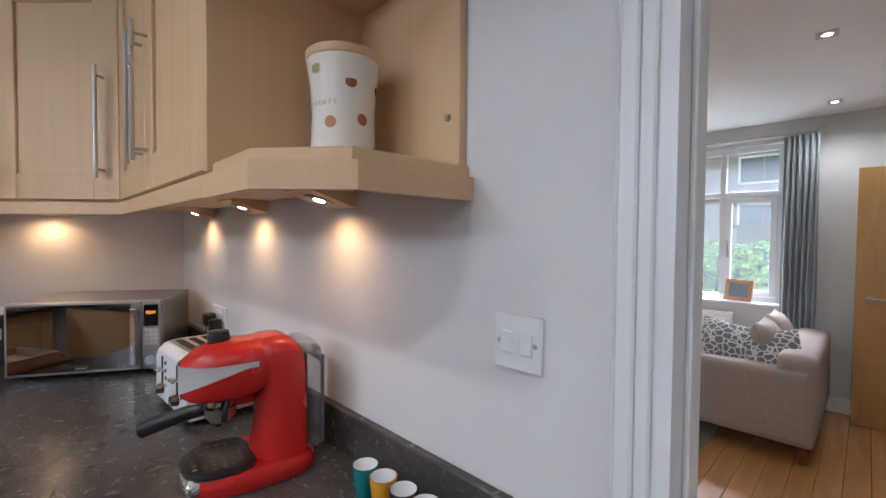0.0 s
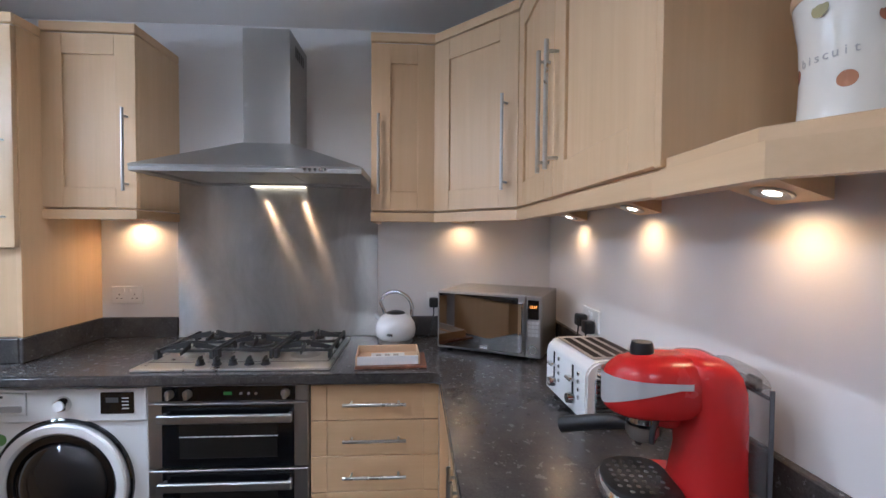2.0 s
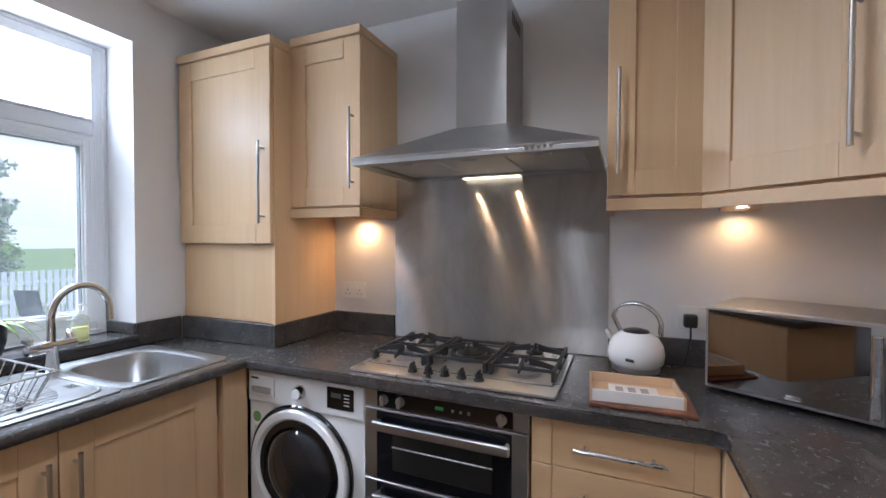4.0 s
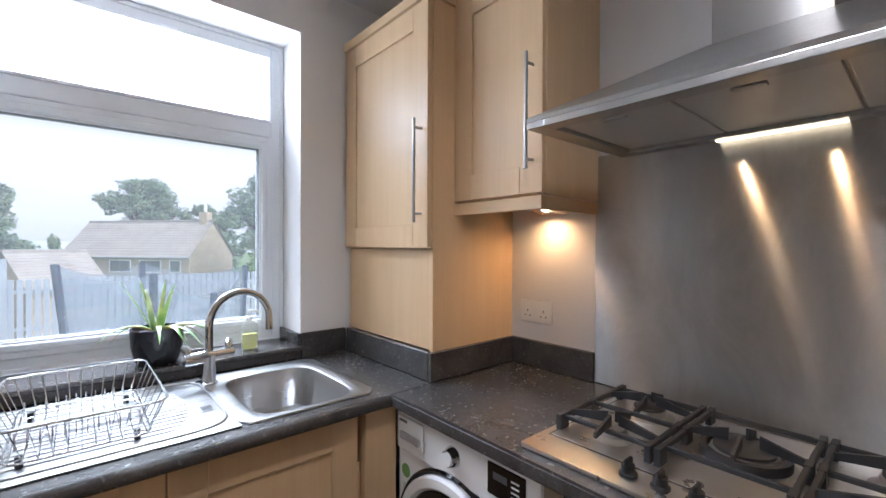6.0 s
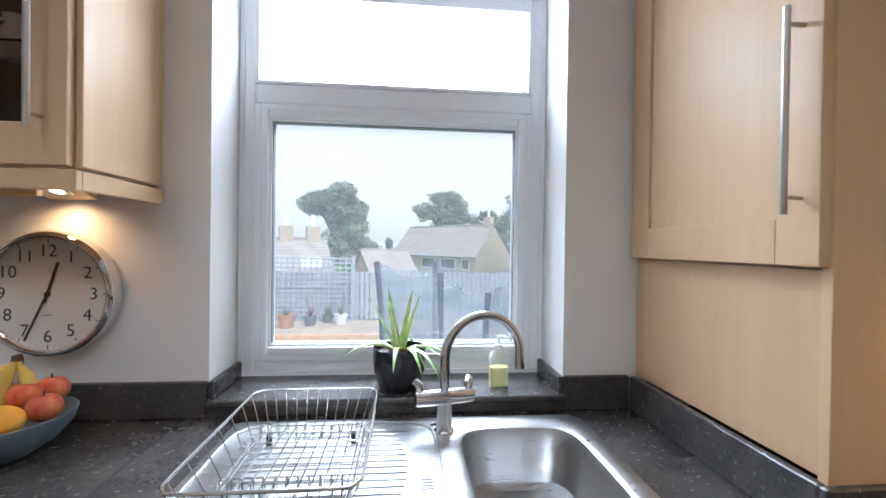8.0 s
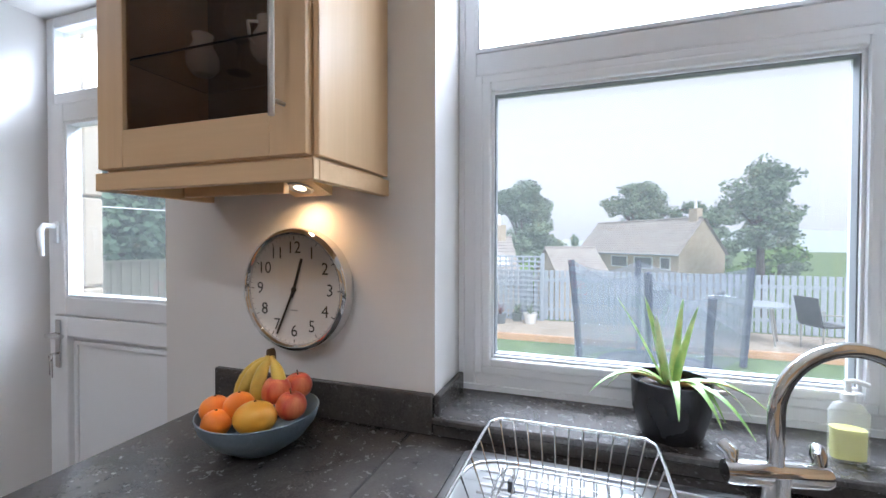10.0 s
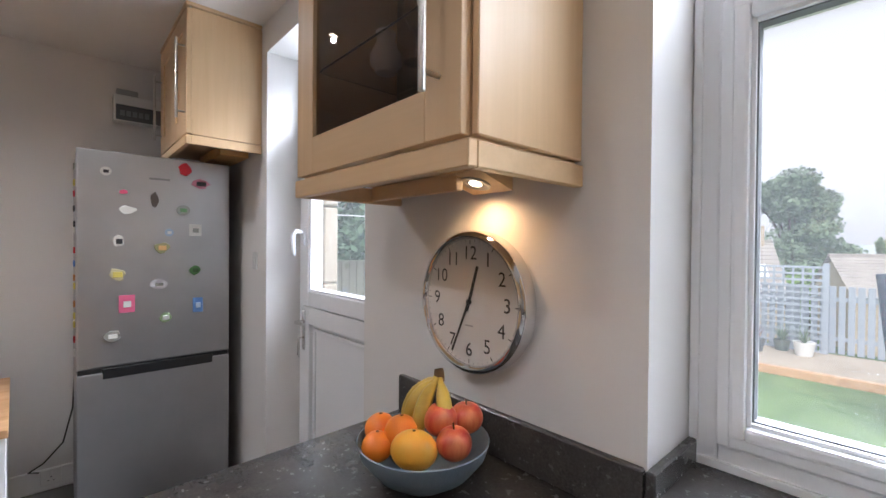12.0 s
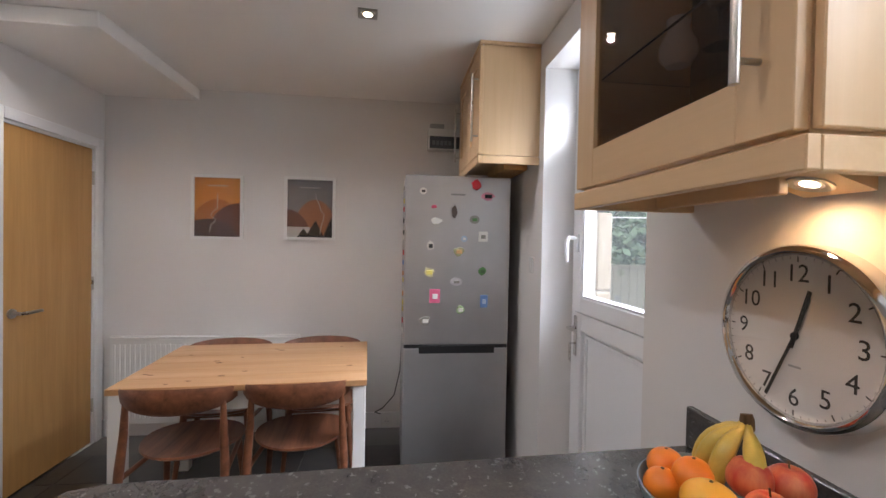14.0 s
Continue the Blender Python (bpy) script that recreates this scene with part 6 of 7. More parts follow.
def picture(y0, y1, z0, z1, label, kind):
    w, h = y0 - y1, z1 - z0
    t = thing("framed_print", (XF, y0, z0), label, "picture", "framed prints", -90)
    part("frame", frame_bars(bmesh.new(), -0.022, w + 0.022, -0.022, h + 0.022, 0.022, -0.022, -0.001, 0.002), WHITE, t, "thin white frame")
    INK = {k: painted("print_" + k, c, 0.8, 0.08) for k, c in (("sky_o", (0.62, 0.24, 0.045)), ("sky_g", (0.20, 0.185, 0.185)), ("hill_o", (0.40, 0.13, 0.03)), ("hill_b", (0.30, 0.115, 0.05)), ("dark", (0.05, 0.018, 0.012)), ("brown", (0.10, 0.03, 0.017)), ("black", (0.012, 0.01, 0.01)), ("pale", (0.5, 0.46, 0.42)))}
    part("paper", box(0, w, -0.008, -0.002, 0, h), INK["sky_o" if kind else "sky_g"], t)

    def shape(pts, key, k, name="hill"):
        pts = [(min(max(x, 0.0), w), min(max(z, 0.0), h)) for x, z in pts]
        bm = bmesh.new()
        lo = [bm.verts.new((x, -0.0082 - 0.0006 * k, z)) for x, z in pts]
        bm.faces.new(lo)
        part(name, bm, INK[key], t)

    hump = lambda cx_, r, top: [(cx_ - r, 0)] + [(cx_ + r * math.cos(a), top * math.sin(a)) for a in (math.pi - math.pi * i / 24 for i in range(25))] + [(cx_ + r, 0)]
    if kind:
        shape(hump(w * 0.5, w * 0.62, h * 0.64), "hill_o", 1)
        shape(hump(w * 1.0, w * 0.72, h * 0.58), "brown", 2)
        shape(hump(w * 0.3, w * 0.62, h * 0.3), "dark", 3)
        pts = [(w * (0.5 + 0.0 * i), -0.011, h * (0.72 - 0.04 * i)) for i in range(7)] + [(w * x, -0.011, h * z) for x, z in ((0.38, 0.41), (0.36, 0.35), (0.46, 0.29), (0.44, 0.24), (0.35, 0.2), (0.36, 0.14), (0.32, 0.07))]
    else:
        shape([(0, 0), (w, 0), (w, h * 0.18), (0, h * 0.18)], "pale", 1, "ground")
        shape(hump(w * 0.62, w * 0.5, h * 0.66), "hill_b", 2)
        shape(hump(0.0, w * 0.5, h * 0.48), "brown", 3)
        shape([(0, h * 0.18), (w * 0.5, h * 0.18), (w * 0.5, 0.0), (0, 0)], "pale", 4, "ground")
        for k, (a, b, c, z) in enumerate(((0.22, 0.36, 0.5, 0.16), (0.4, 0.63, 0.82, 0.3), (0.78, 1.0, 1.2, 0.38))):
            shape([(w * a, 0), (w * b, h * z), (w * c, 0)], "black", 5 + k, "peak")
        pts = [(w * x, -0.014, h * z) for x, z in ((0.63, 0.78), (0.64, 0.66), (0.7, 0.6), (0.74, 0.46), (0.82, 0.42), (0.8, 0.3), (0.76, 0.22), (0.73, 0.07))]
    part("path_line", tube(pts, 0.0022, steps=6), INK["pale"], t, "pale winding line")
    part("caption_bar", box(w * 0.28, w * 0.72, -0.0105, -0.0085, h * 0.86, h * 0.875), INK["pale"], t)
    part("glass", box(-0.001, w + 0.001, -0.0185, -0.017, -0.001, h + 0.001), GLASS, t, "clear picture glass").visible_shadow = False


picture(-0.076, -0.39, 1.428, 1.85, "framed orange and brown hill print with white frame", True)
picture(-0.718, -1.042, 1.435, 1.857, "framed grey and rust mountain print with white frame", False)

table = thing("dining_table", (1.148, -0.80, 0), "pine-topped dining table with white painted legs", "table", "", 3.5)
for k in range(6):
    x = -0.395 + k * 0.79 / 6
    part("plank", box(x, x + 0.79 / 6 - 0.0006, -0.56, 0.56, 0.722, 0.75, 0.0012), PINE, table, "knotty pine plank")
rng = random.Random(3)
KNOT = painted("pine_knot", (0.16, 0.06, 0.02), 0.6, 0.3)
for k in range(14):
    x, y, r = rng.uniform(-0.36, 0.36), rng.uniform(-0.5, 0.5), rng.uniform(0.006, 0.013)
    bm = lathe([(r, 0.7502), (r * 0.8, 0.7507), (0.0, 0.7507)], (0, 0, 0), 14)
    moved(bm, Matrix.Translation((x, y, 0)) @ Matrix.Diagonal((0.6, 1.5, 1, 1)))
    part("knot", bm, KNOT, table)
for x in (-0.33, 0.33):
    part("apron", box(x - 0.01, x + 0.01, -0.45, 0.45, 0.62, 0.721), WHITE, table, "white painted apron")
for y in (-0.5, 0.5):
    part("apron", box(-0.30, 0.30, y - 0.01, y + 0.01, 0.62, 0.721), WHITE, table, "white painted apron")
for x in (-0.355, 0.355):
    for y in (-0.525, 0.525):
        part("leg", box(x - 0.03, x + 0.03, y - 0.03, y + 0.03, 0.0, 0.7215, 0.003), WHITE, table, "white painted leg")


def dining_chair():
    """A wooden chair that faces local -y, its back at +y."""
    c = thing("dining_chair", (0.90, -0.545, 0), "dark walnut dining chair with curved backrest and round seat", "chair", "chairs round the table", 92)
    o = []
    for i in range(36):
        a = math.tau * i / 36
        o.append((0.225 * math.copysign(abs(math.cos(a)) ** 0.85, math.cos(a)) * (1 - 0.12 * math.sin(a)), 0.205 * math.sin(a) - 0.01))
    rowsS = [([(x * 0.9, y * 0.9) for x, y in o], 0.425), (o, 0.438), ([(x * 0.985, y * 0.985) for x, y in o], 0.448), ([(x * 0.6, y * 0.6) for x, y in o], 0.440)]
    part("seat", stack(rowsS), WALNUT, c, "round dished wooden seat", 50)
    bm = bmesh.new()
    rws = []
    for i in range(17):
        f = i / 16 * 2 - 1
        x = 0.245 * math.sin(f * 1.25) / math.sin(1.25)
        y = 0.235 - 0.10 * (f * f)
        h = 0.062 * (1 - 0.55 * f * f)
        w = 0.013 * (1 - 0.4 * f * f)
        zc = 0.705 + 0.012 * f * f
        rws.append([bm.verts.new((x, y + dy * w + tilt * 0.02, zc + dz * h)) for dy, dz, tilt in ((-1, -0.7, -0.3), (-1, 0.7, 0.3), (0, 1, 0.5), (1, 0.7, 0.3), (1, -0.7, -0.3), (0, -1, -0.5))])
    for a, b in zip(rws, rws[1:]):
        for i in range(6):
            bm.faces.new((a[i], a[(i + 1) % 6], b[(i + 1) % 6], b[i]))
    bm.faces.new(rws[0][::-1]), bm.faces.new(rws[-1])
    part("backrest", bm, WALNUT, c, "curved wooden backrest", 60)
    for s in (-1, 1):
        part("back_leg", tube([(s * 0.225, 0.24, 0.0), (s * 0.215, 0.19, 0.4), (s * 0.205, 0.178, 0.55), (s * 0.2, 0.175, 0.70)], [0.013, 0.02, 0.017, 0.012], steps=12), WALNUT, c, "", 60)
        part("front_leg", tube([(s * 0.20, -0.19, 0.0), (s * 0.165, -0.13, 0.43)], [0.012, 0.019], steps=12), WALNUT, c, "", 60)
        part("side_rail", tube([(s * 0.218, 0.20, 0.36), (s * 0.175, -0.14, 0.37)], 0.012, steps=10), WALNUT, c, "", 60)
    part("seat_rail", tube([(-0.17, -0.13, 0.405), (0.17, -0.13, 0.405)], 0.012, steps=10), WALNUT, c, "", 60)
    return c


ch = dining_chair()
copy_thing(ch, pose(0.945, -1.05, 0, 0, 0, 95))
copy_thing(ch, pose(1.40, -0.50, 0, 0, 0, -86))
copy_thing(ch, pose(1.44, -1.06, 0, 0, 0, -84))

cable = thing("fridge_cable", (1.93, -1.42, 0.12), "black mains cable trailing beside the fridge", "cable")
part("cable", tube([(0.0, 0.0, 0.0), (-0.02, 0.04, 0.02), (-0.04, -0.02, 0.06), (-0.06, -0.10, 0.16), (-0.08, -0.14, 0.35), (-0.06, -0.15, 0.6)], 0.004, steps=8), BLACK, cable, "", 60)
wall_plate("socket", "white single socket on the skirting beside the fridge", (XF - 0.017, -1.47, 0.075), -90, 0.088, 0.088, 0)
wall_plate("light_switch", "white single light switch beside the back door", (1.02, YW, 1.30), 180, 0.06, 0.088, 1)

# Fittings for all of DOWN, the added unseen pair included.
for dx, dy in DOWN:
    t = thing("ceiling_downlight", (dx, dy, CEIL), "square brushed steel recessed ceiling downlight, lit", "downlight", "ceiling downlights", 4)
    part("plate", box(-0.045, 0.045, -0.045, 0.045, -0.006, -0.0005, 0.002), NICKEL, t)
    r_ = part("bezel", lathe([(0.03, -0.0062), (0.028, -0.009), (0.022, -0.0075)], steps=24), CHROME, t, "", 40)
    part("lens", lathe([(0.0215, -0.0065), (0.0, -0.0075)], steps=24), LAMP, r_, "glowing lamp lens")

# ---- lounge beyond the doorway ----
LY0, LY1, LX0, LX1 = Y0 + 0.12, 4.85, -3.4, 0.5
LWIN = (-2.75, -0.80, 0.83, 2.30)
bm = bmesh.new()
wall_cells(LX0 - 0.1, LX1 + 0.1, -0.05, CEIL, [LWIN], lambda a, b, c, d: box(a, b, LY1, LY1 + 0.28, c, d, bm=bm))
GREYWALL = painted("lounge_paint", (0.66, 0.65, 0.62))
structure("wall_lounge_window", bm, GREYWALL, "pale grey lounge wall round the front window", "wall")
structure("wall_lounge_side", box(LX1, LX1 + 0.1, LY0, LY1, -0.05, CEIL), GREYWALL, "pale grey painted lounge wall", "wall")
structure("wall_lounge_far", box(LX0 - 0.1, LX0, LY0, LY1, -0.05, CEIL), GREYWALL, "pale grey painted lounge wall", "wall")
structure("lounge_ceiling", box(LX0 - 0.1, LX1 + 0.1, LY0, LY1 + 0.28, CEIL, CEIL + 0.15), CEILING, "white painted lounge ceiling", "ceiling")
lfloor = structure("lounge_floor", box(LX0, LX1, LY0 - 0.1, LY1, -0.06, -0.012), plain("gap_dark", (0.03, 0.015, 0.008), 0.8), "varnished pine floorboards in the lounge", "floor")
structure("baseboard", box(LX0, LX1, LY1 - 0.016, LY1 - 0.001, 0, 0.14, 0.004), TRIM, "white painted lounge skirting board", "baseboard")

lw = tagged(new("window_2"), "white plastic lounge window with top lights and opening casement", "window", kind="structure")
wy = LY1 + 0.06
bm = frame_bars(bmesh.new(), LWIN[0] + 0.001, LWIN[1] - 0.001, LWIN[2] + 0.02, LWIN[3] - 0.001, 0.05, wy, wy + 0.07)
for x in (-1.95, -1.30):
    box(x, x + 0.05, wy, wy + 0.07, LWIN[2] + 0.07, LWIN[3] - 0.05, 0.004, bm)
box(LWIN[0] + 0.05, LWIN[1] - 0.05, wy - 0.002, wy + 0.07, 1.83, 1.88, 0.004, bm)
part("window_frame", bm, UPVC, lw)
cs = part("casement", frame_bars(bmesh.new(), -1.25, -0.85, 0.905, 1.825, 0.05, wy - 0.012, wy + 0.05), UPVC, lw)
part("window_handle", box(-1.235, -1.215, wy - 0.04, wy - 0.012, 1.25, 1.42, 0.005), CHROME, cs, "small lever handle")
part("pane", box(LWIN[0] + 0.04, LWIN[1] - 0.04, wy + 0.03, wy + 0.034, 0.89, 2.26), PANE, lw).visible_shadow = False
part("window_sill", box(LWIN[0] + 0.002, LWIN[1] - 0.002, LY1 - 0.06, wy, 0.832, 0.85, 0.004), TRIM, lw)

t = thing("photo_frame", (-1.12, LY1 - 0.01, 0.851), "pale wooden photo frame leaning on the window sill", "photo frame", "", -18)
bm = frame_bars(bmesh.new(), -0.12, 0.12, 0.0, 0.2, 0.035, -0.02, 0.0, 0.002)
part("frame", moved(bm, pose(0, 0, 0, -12, 0, 0)), PINE, t)
part("photo", moved(box(-0.09, 0.09, -0.012, -0.008, 0.03, 0.17), pose(0, 0, 0, -12, 0, 0)), painted("photo_tone", (0.35, 0.42, 0.48), 0.5, 0.5), t, "blue-grey photograph")

lr = thing("radiator", (-2.4, LY1, 0.15), "white radiator under the lounge window", "radiator")
part("panel", box(0, 1.25, -0.08, -0.06, 0.0, 0.58, 0.004), WHITE, lr)
for k in range(30):
    part("rib", box(0.02 + k * 0.041, 0.036 + k * 0.041, -0.088, -0.0802, 0.04, 0.54, 0.004), WHITE, lr)
part("top_grille", box(0.0, 1.25, -0.088, -0.03, 0.581, 0.595, 0.002), WHITE, lr)
for x in (0.15, 1.1):
    part("bracket", box(x - 0.02, x + 0.02, -0.06, -0.001, 0.1, 0.45), WHITE, lr)

rod = thing("curtain_rod", (-0.70, LY1 - 0.1, 2.335), "dark metal curtain pole with ring finial", "curtain pole")
part("pole", tube([(-2.3, 0, 0), (0.11, 0, 0)], 0.012, steps=14), NICKEL, rod, "", 40)
part("finial", tube([(0.15 + 0.036 * math.cos(a), 0, 0.036 * math.sin(a)) for a in (i * math.tau / 20 for i in range(20))], 0.007, steps=8, closed=True), NICKEL, rod, "ring-shaped finial", 50)
part("bracket", tube([(0.06, 0.0, 0), (0.06, 0.099, 0)], 0.008), NICKEL, rod, "", 40)


def curtain(x0, x1, name_label):
    t = thing("curtain", (x0, LY1 - 0.1, 0.02), name_label, "curtain", "lounge curtains")
    bm = bmesh.new()
    n, rws = 60, []
    for j, z in enumerate((2.30, 2.0, 1.5, 1.0, 0.5, 0.0)):
        row = []
        for i in range(n + 1):
            f = i / n
            x = (x1 - x0) * (f + 0.012 * math.sin(j * 1.7 + f * 9))
            y = 0.032 * math.sin(f * math.tau * 6.0 + 0.25 * j) * (0.85 + 0.1 * j)
            row.append(bm.verts.new((x, y, z)))
        rws.append(row)
    for a, b in zip(rws, rws[1:]):
        for i in range(n):
            bm.faces.new((a[i], a[i + 1], b[i + 1], b[i]))
    ob = part("fabric", bm, CURTAIN, t, "", 80)
    s = ob.modifiers.new("thickness", "SOLIDIFY")
    s.thickness = 0.003


CURTAIN = painted("curtain_fabric", (0.42, 0.46, 0.455), 0.9, 0.15)
curtain(-0.80, -0.565, "pale grey-green eyelet curtain hanging beside the window")
curtain(-2.95, -2.7, "pale grey-green eyelet curtain hanging at the window's far side")


def woven(name, a, b):
    m = Mat(name, a, 0.95)
    m.colour(m.ramp(m.noise(160, detail=3), (0.35, a), (0.65, b))).bump(m.noise(420, detail=2), 0.4, 0.002)
    return m.m


SOFA = woven("sofa_fabric", (0.36, 0.29, 0.25), (0.46, 0.38, 0.33))
sofa = thing("sofa", (-0.47, 3.5, 0), "pale beige fabric sofa with loose back cushions", "sofa", "", 0)
part("base", box(-0.95, 0.0, 0.0, 1.25, 0.12, 0.40, 0.03, segments=3), SOFA, sofa, "", 50)
for y in (0.0, 1.08):
    part("arm", box(-0.95, -0.02, y - 0.01, y + 0.19, 0.13, 0.60, 0.05, segments=4), SOFA, sofa, "padded arm", 60)
part("back", box(-0.20, 0.01, 0.02, 1.23, 0.14, 0.70, 0.06, segments=4), SOFA, sofa, "", 60)


def puffy(w, d, h, n=10):
    """A soft cushion, thick in the middle."""
    bm = bmesh.new()
    for s in (1, -1):
        g = [[bm.verts.new((w * (i / n - 0.5) * (1 - 0.06 * math.sin(math.pi * j / n)), d * (j / n - 0.5) * (1 - 0.06 * math.sin(math.pi * i / n)), s * h / 2 * (math.sin(math.pi * i / n) * math.sin(math.pi * j / n)) ** 0.42)) for j in range(n + 1)] for i in range(n + 1)]
        for i in range(n):
            for j in range(n):
                bm.faces.new((g[i][j], g[i + 1][j], g[i + 1][j + 1], g[i][j + 1]))
    bmesh.ops.remove_doubles(bm, verts=bm.verts, dist=0.0005)
    return bm


for y in (0.40, 0.88):
    part("back_cushion", moved(puffy(0.46, 0.47, 0.22), Matrix.Translation((-0.27, y, 0.63)) @ pose(0, 0, 0, 0, 72, 0)), SOFA, sofa, "plump back cushion", 70)
part("seat_cushion", box(-0.93, -0.2, 0.19, 1.07, 0.40, 0.52, 0.04, segments=3), SOFA, sofa, "", 60)
for x in (-0.88, -0.06):
    for y in (0.07, 1.18):
        part("foot", lathe([(0.025, 0), (0.03, 0.12), (0.0, 0.12)], (x, y, 0), 14), WALNUT, sofa)
PATTERN = Mat("patterned_cushion", (0.5, 0.5, 0.48), 0.9)
vor = PATTERN.n.new("ShaderNodeTexVoronoi")
vor.feature = "DISTANCE_TO_EDGE"
vor.inputs["Scale"].default_value = 22
PATTERN.l.new(PATTERN.coords(), vor.inputs["Vector"])
PATTERN.colour(PATTERN.ramp(vor.outputs["Distance"], (0.06, (0.62, 0.60, 0.57)), (0.11, (0.16, 0.155, 0.15))))
for x, y, z, a, b in ((-0.95, 3.72, 0.66, -55, 10), (-0.74, 3.70, 0.62, -50, -14)):
    t = thing("cushion", (x, y, z), "grey and white geometric scatter cushion on the sofa", "cushion", "scatter cushions", 0)
    part("cover", moved(puffy(0.42, 0.40, 0.13), pose(0, 0, 0, a + 100, b, 8)), PATTERN.m, t, "", 70)

t = thing("rug", (-2.3, 2.6, 0.001), "flat woven beige and grey rug", "rug")
part("rug", box(0, 1.27, 0, 2.1, 0, 0.012, 0.003), woven("rug_weave", (0.25, 0.22, 0.2), (0.42, 0.38, 0.34)), t)

door = tagged(new("door_3"), "plain oak veneer lounge door standing open", "door", kind="structure")
leaf = part("leaf", box(-0.33, 0.43, 4.60, 4.64, 0.008, 1.985, 0.002), OAK, door)
bm = tube([(-0.25, 4.60, 0.99), (-0.25, 4.592, 0.99)], 0.026, steps=20)
tube([(-0.25, 4.595, 0.99), (-0.25, 4.55, 0.99), (-0.235, 4.542, 0.99), (-0.13, 4.542, 0.99)], 0.0095, bm, 10)
part("lever_handle", bm, NICKEL, leaf, "satin steel lever handle", 40)
for z in (0.2, 1.7):
    part("hinge", box(0.431, 0.499, 4.61, 4.635, z, z + 0.1), NICKEL, leaf)

# ---- outside: back garden ----
GZ = -0.5


def ground_mat():
    m = Mat("ground_grass", (0.09, 0.15, 0.04), 0.95)
    m.colour(m.ramp(m.noise(2.5, detail=8), (0.3, (0.075, 0.13, 0.035)), (0.7, (0.13, 0.2, 0.06)))).bump(m.noise(40, detail=6), 0.6, 0.03)
    return m.m


bm = bmesh.new()
rims = [[bm.verts.new((x, y, z)) for x in (-900, 900)] for y, z in ((900, GZ - 0.02), (-12.2, GZ - 0.02), (-16, GZ - 1.2), (-26, -4.7), (-900, -4.7), (-900, -6.0), (900, -6.0))]
for a, b in zip(rims, rims[1:] + rims[:1]):
    bm.faces.new((a[0], a[1], b[1], b[0]))
for k in (0, 1):
    bm.faces.new([r[k] for r in rims])
structure("ground", bm, ground_mat(), "grassy ground reaching the horizon", "ground")
PAVING = painted("paving", (0.42, 0.35, 0.27), 0.9, 0.25)
deck = structure("patio", box(-8.0, 6.0, -11.6, -9.6, GZ - 0.02, GZ + 0.02, 0.004), PAVING, "pale tan patio edged with timber beyond the lawn", "patio")
part("timber_edge", box(-8.0, 6.0, -9.6, -9.48, GZ - 0.02, GZ + 0.10, 0.006), PINE, deck)
structure("path", box(-3.5, 2.5, -3.6, -2.57, GZ - 0.02, GZ + 0.01, 0.004), PAVING, "paved strip along the house wall", "path")

PALEGREY = painted("grey_fence_paint", (0.36, 0.40, 0.45), 0.8, 0.15)
fence = thing("picket_fence", (-8.2, -11.66, GZ), "pale grey painted vertical board garden fence", "fence")
for z in (0.25, 0.95):
    part("rail", box(0.0, 11.9, -0.03, 0.0, z, z + 0.07), PALEGREY, fence)
slat = mesh_of("slat", box(0, 0.09, 0.002, 0.02, 0.03, 1.22, 0.004), PALEGREY)
for k in range(97):
    o = new("slat", slat)
    o.parent = fence
    o.location = (0.122 * k, 0, 0.0)
trel = thing("trellis_fence", (-0.25, -11.52, GZ), "pale grey lattice trellis fence panel", "fence")
for k in range(15):
    part("slat", box(k * 0.14, k * 0.14 + 0.035, 0, 0.02, 0.0, 1.56), PALEGREY, trel)
for k in range(14):
    part("rail", box(0, 2.0, 0.021, 0.036, 0.03 + k * 0.115, 0.07 + k * 0.115), PALEGREY, trel)
for x in (-0.06, 2.0):
    part("post", box(x, x + 0.08, -0.04, 0.04, 0.0, 1.62), PALEGREY, trel)
trel2 = copy_thing(trel, pose(1.87, -11.52, GZ))


def plant_pot(x, y, r, colour, leaves, label):
    t = thing("garden_pot", (x, y, GZ + 0.02), label, "plant pot", "garden pots")
    part("pot", lathe([(0.0, 0), (r * 0.72, 0), (r, r * 1.5), (r * 0.9, r * 1.5), (0, r * 1.3)], steps=24), plain("pot_glaze", colour, 0.5), t, "", 40)
    bm = bmesh.new()
    rg = random.Random(int(x * 100))
    for k in range(40):
        a, up, ln = rg.uniform(0, 6.28), rg.uniform(0.6, 1.4), rg.uniform(0.2, 0.42)
        b = Vector((0, 0, r * 1.3))
        d = Vector((math.cos(a) * math.cos(up), math.sin(a) * math.cos(up), math.sin(up)))
        s = Vector((-math.sin(a), math.cos(a), 0)) * 0.012
        bm.faces.new([bm.verts.new(b + s), bm.verts.new(b - s), bm.verts.new(b + d * ln)])
    part("foliage", bm, leaves, t)


def leafy(name, dark, light):
    m = Mat(name, light, 0.8)
    m.colour(m.ramp(m.noise(1.2, detail=5), (0.35, dark), (0.65, light)))
    return m.m


# GREEN is lightened: part of the far trees' haze sits in its colour.
GREEN = leafy("foliage", (0.08, 0.125, 0.07), (0.19, 0.26, 0.15))
HEDGE = leafy("hedge_leaf", (0.09, 0.17, 0.03), (0.17, 0.29, 0.06))
CONIFER = leafy("conifer", (0.07, 0.13, 0.07), (0.13, 0.21, 0.12))
REDLEAF = leafy("red_leaf", (0.14, 0.04, 0.05), (0.22, 0.09, 0.08))
plant_pot(-0.04, -11.1, 0.16, (0.7, 0.69, 0.66), GREEN, "white flower pot on the patio by the fence")
plant_pot(0.62, -10.9, 0.15, (0.12, 0.13, 0.14), REDLEAF, "dark pot with reddish spiky plant on the patio")
plant_pot(1.1, -10.7, 0.2, (0.4, 0.2, 0.1), GREEN, "terracotta pot with leafy plant on the patio")
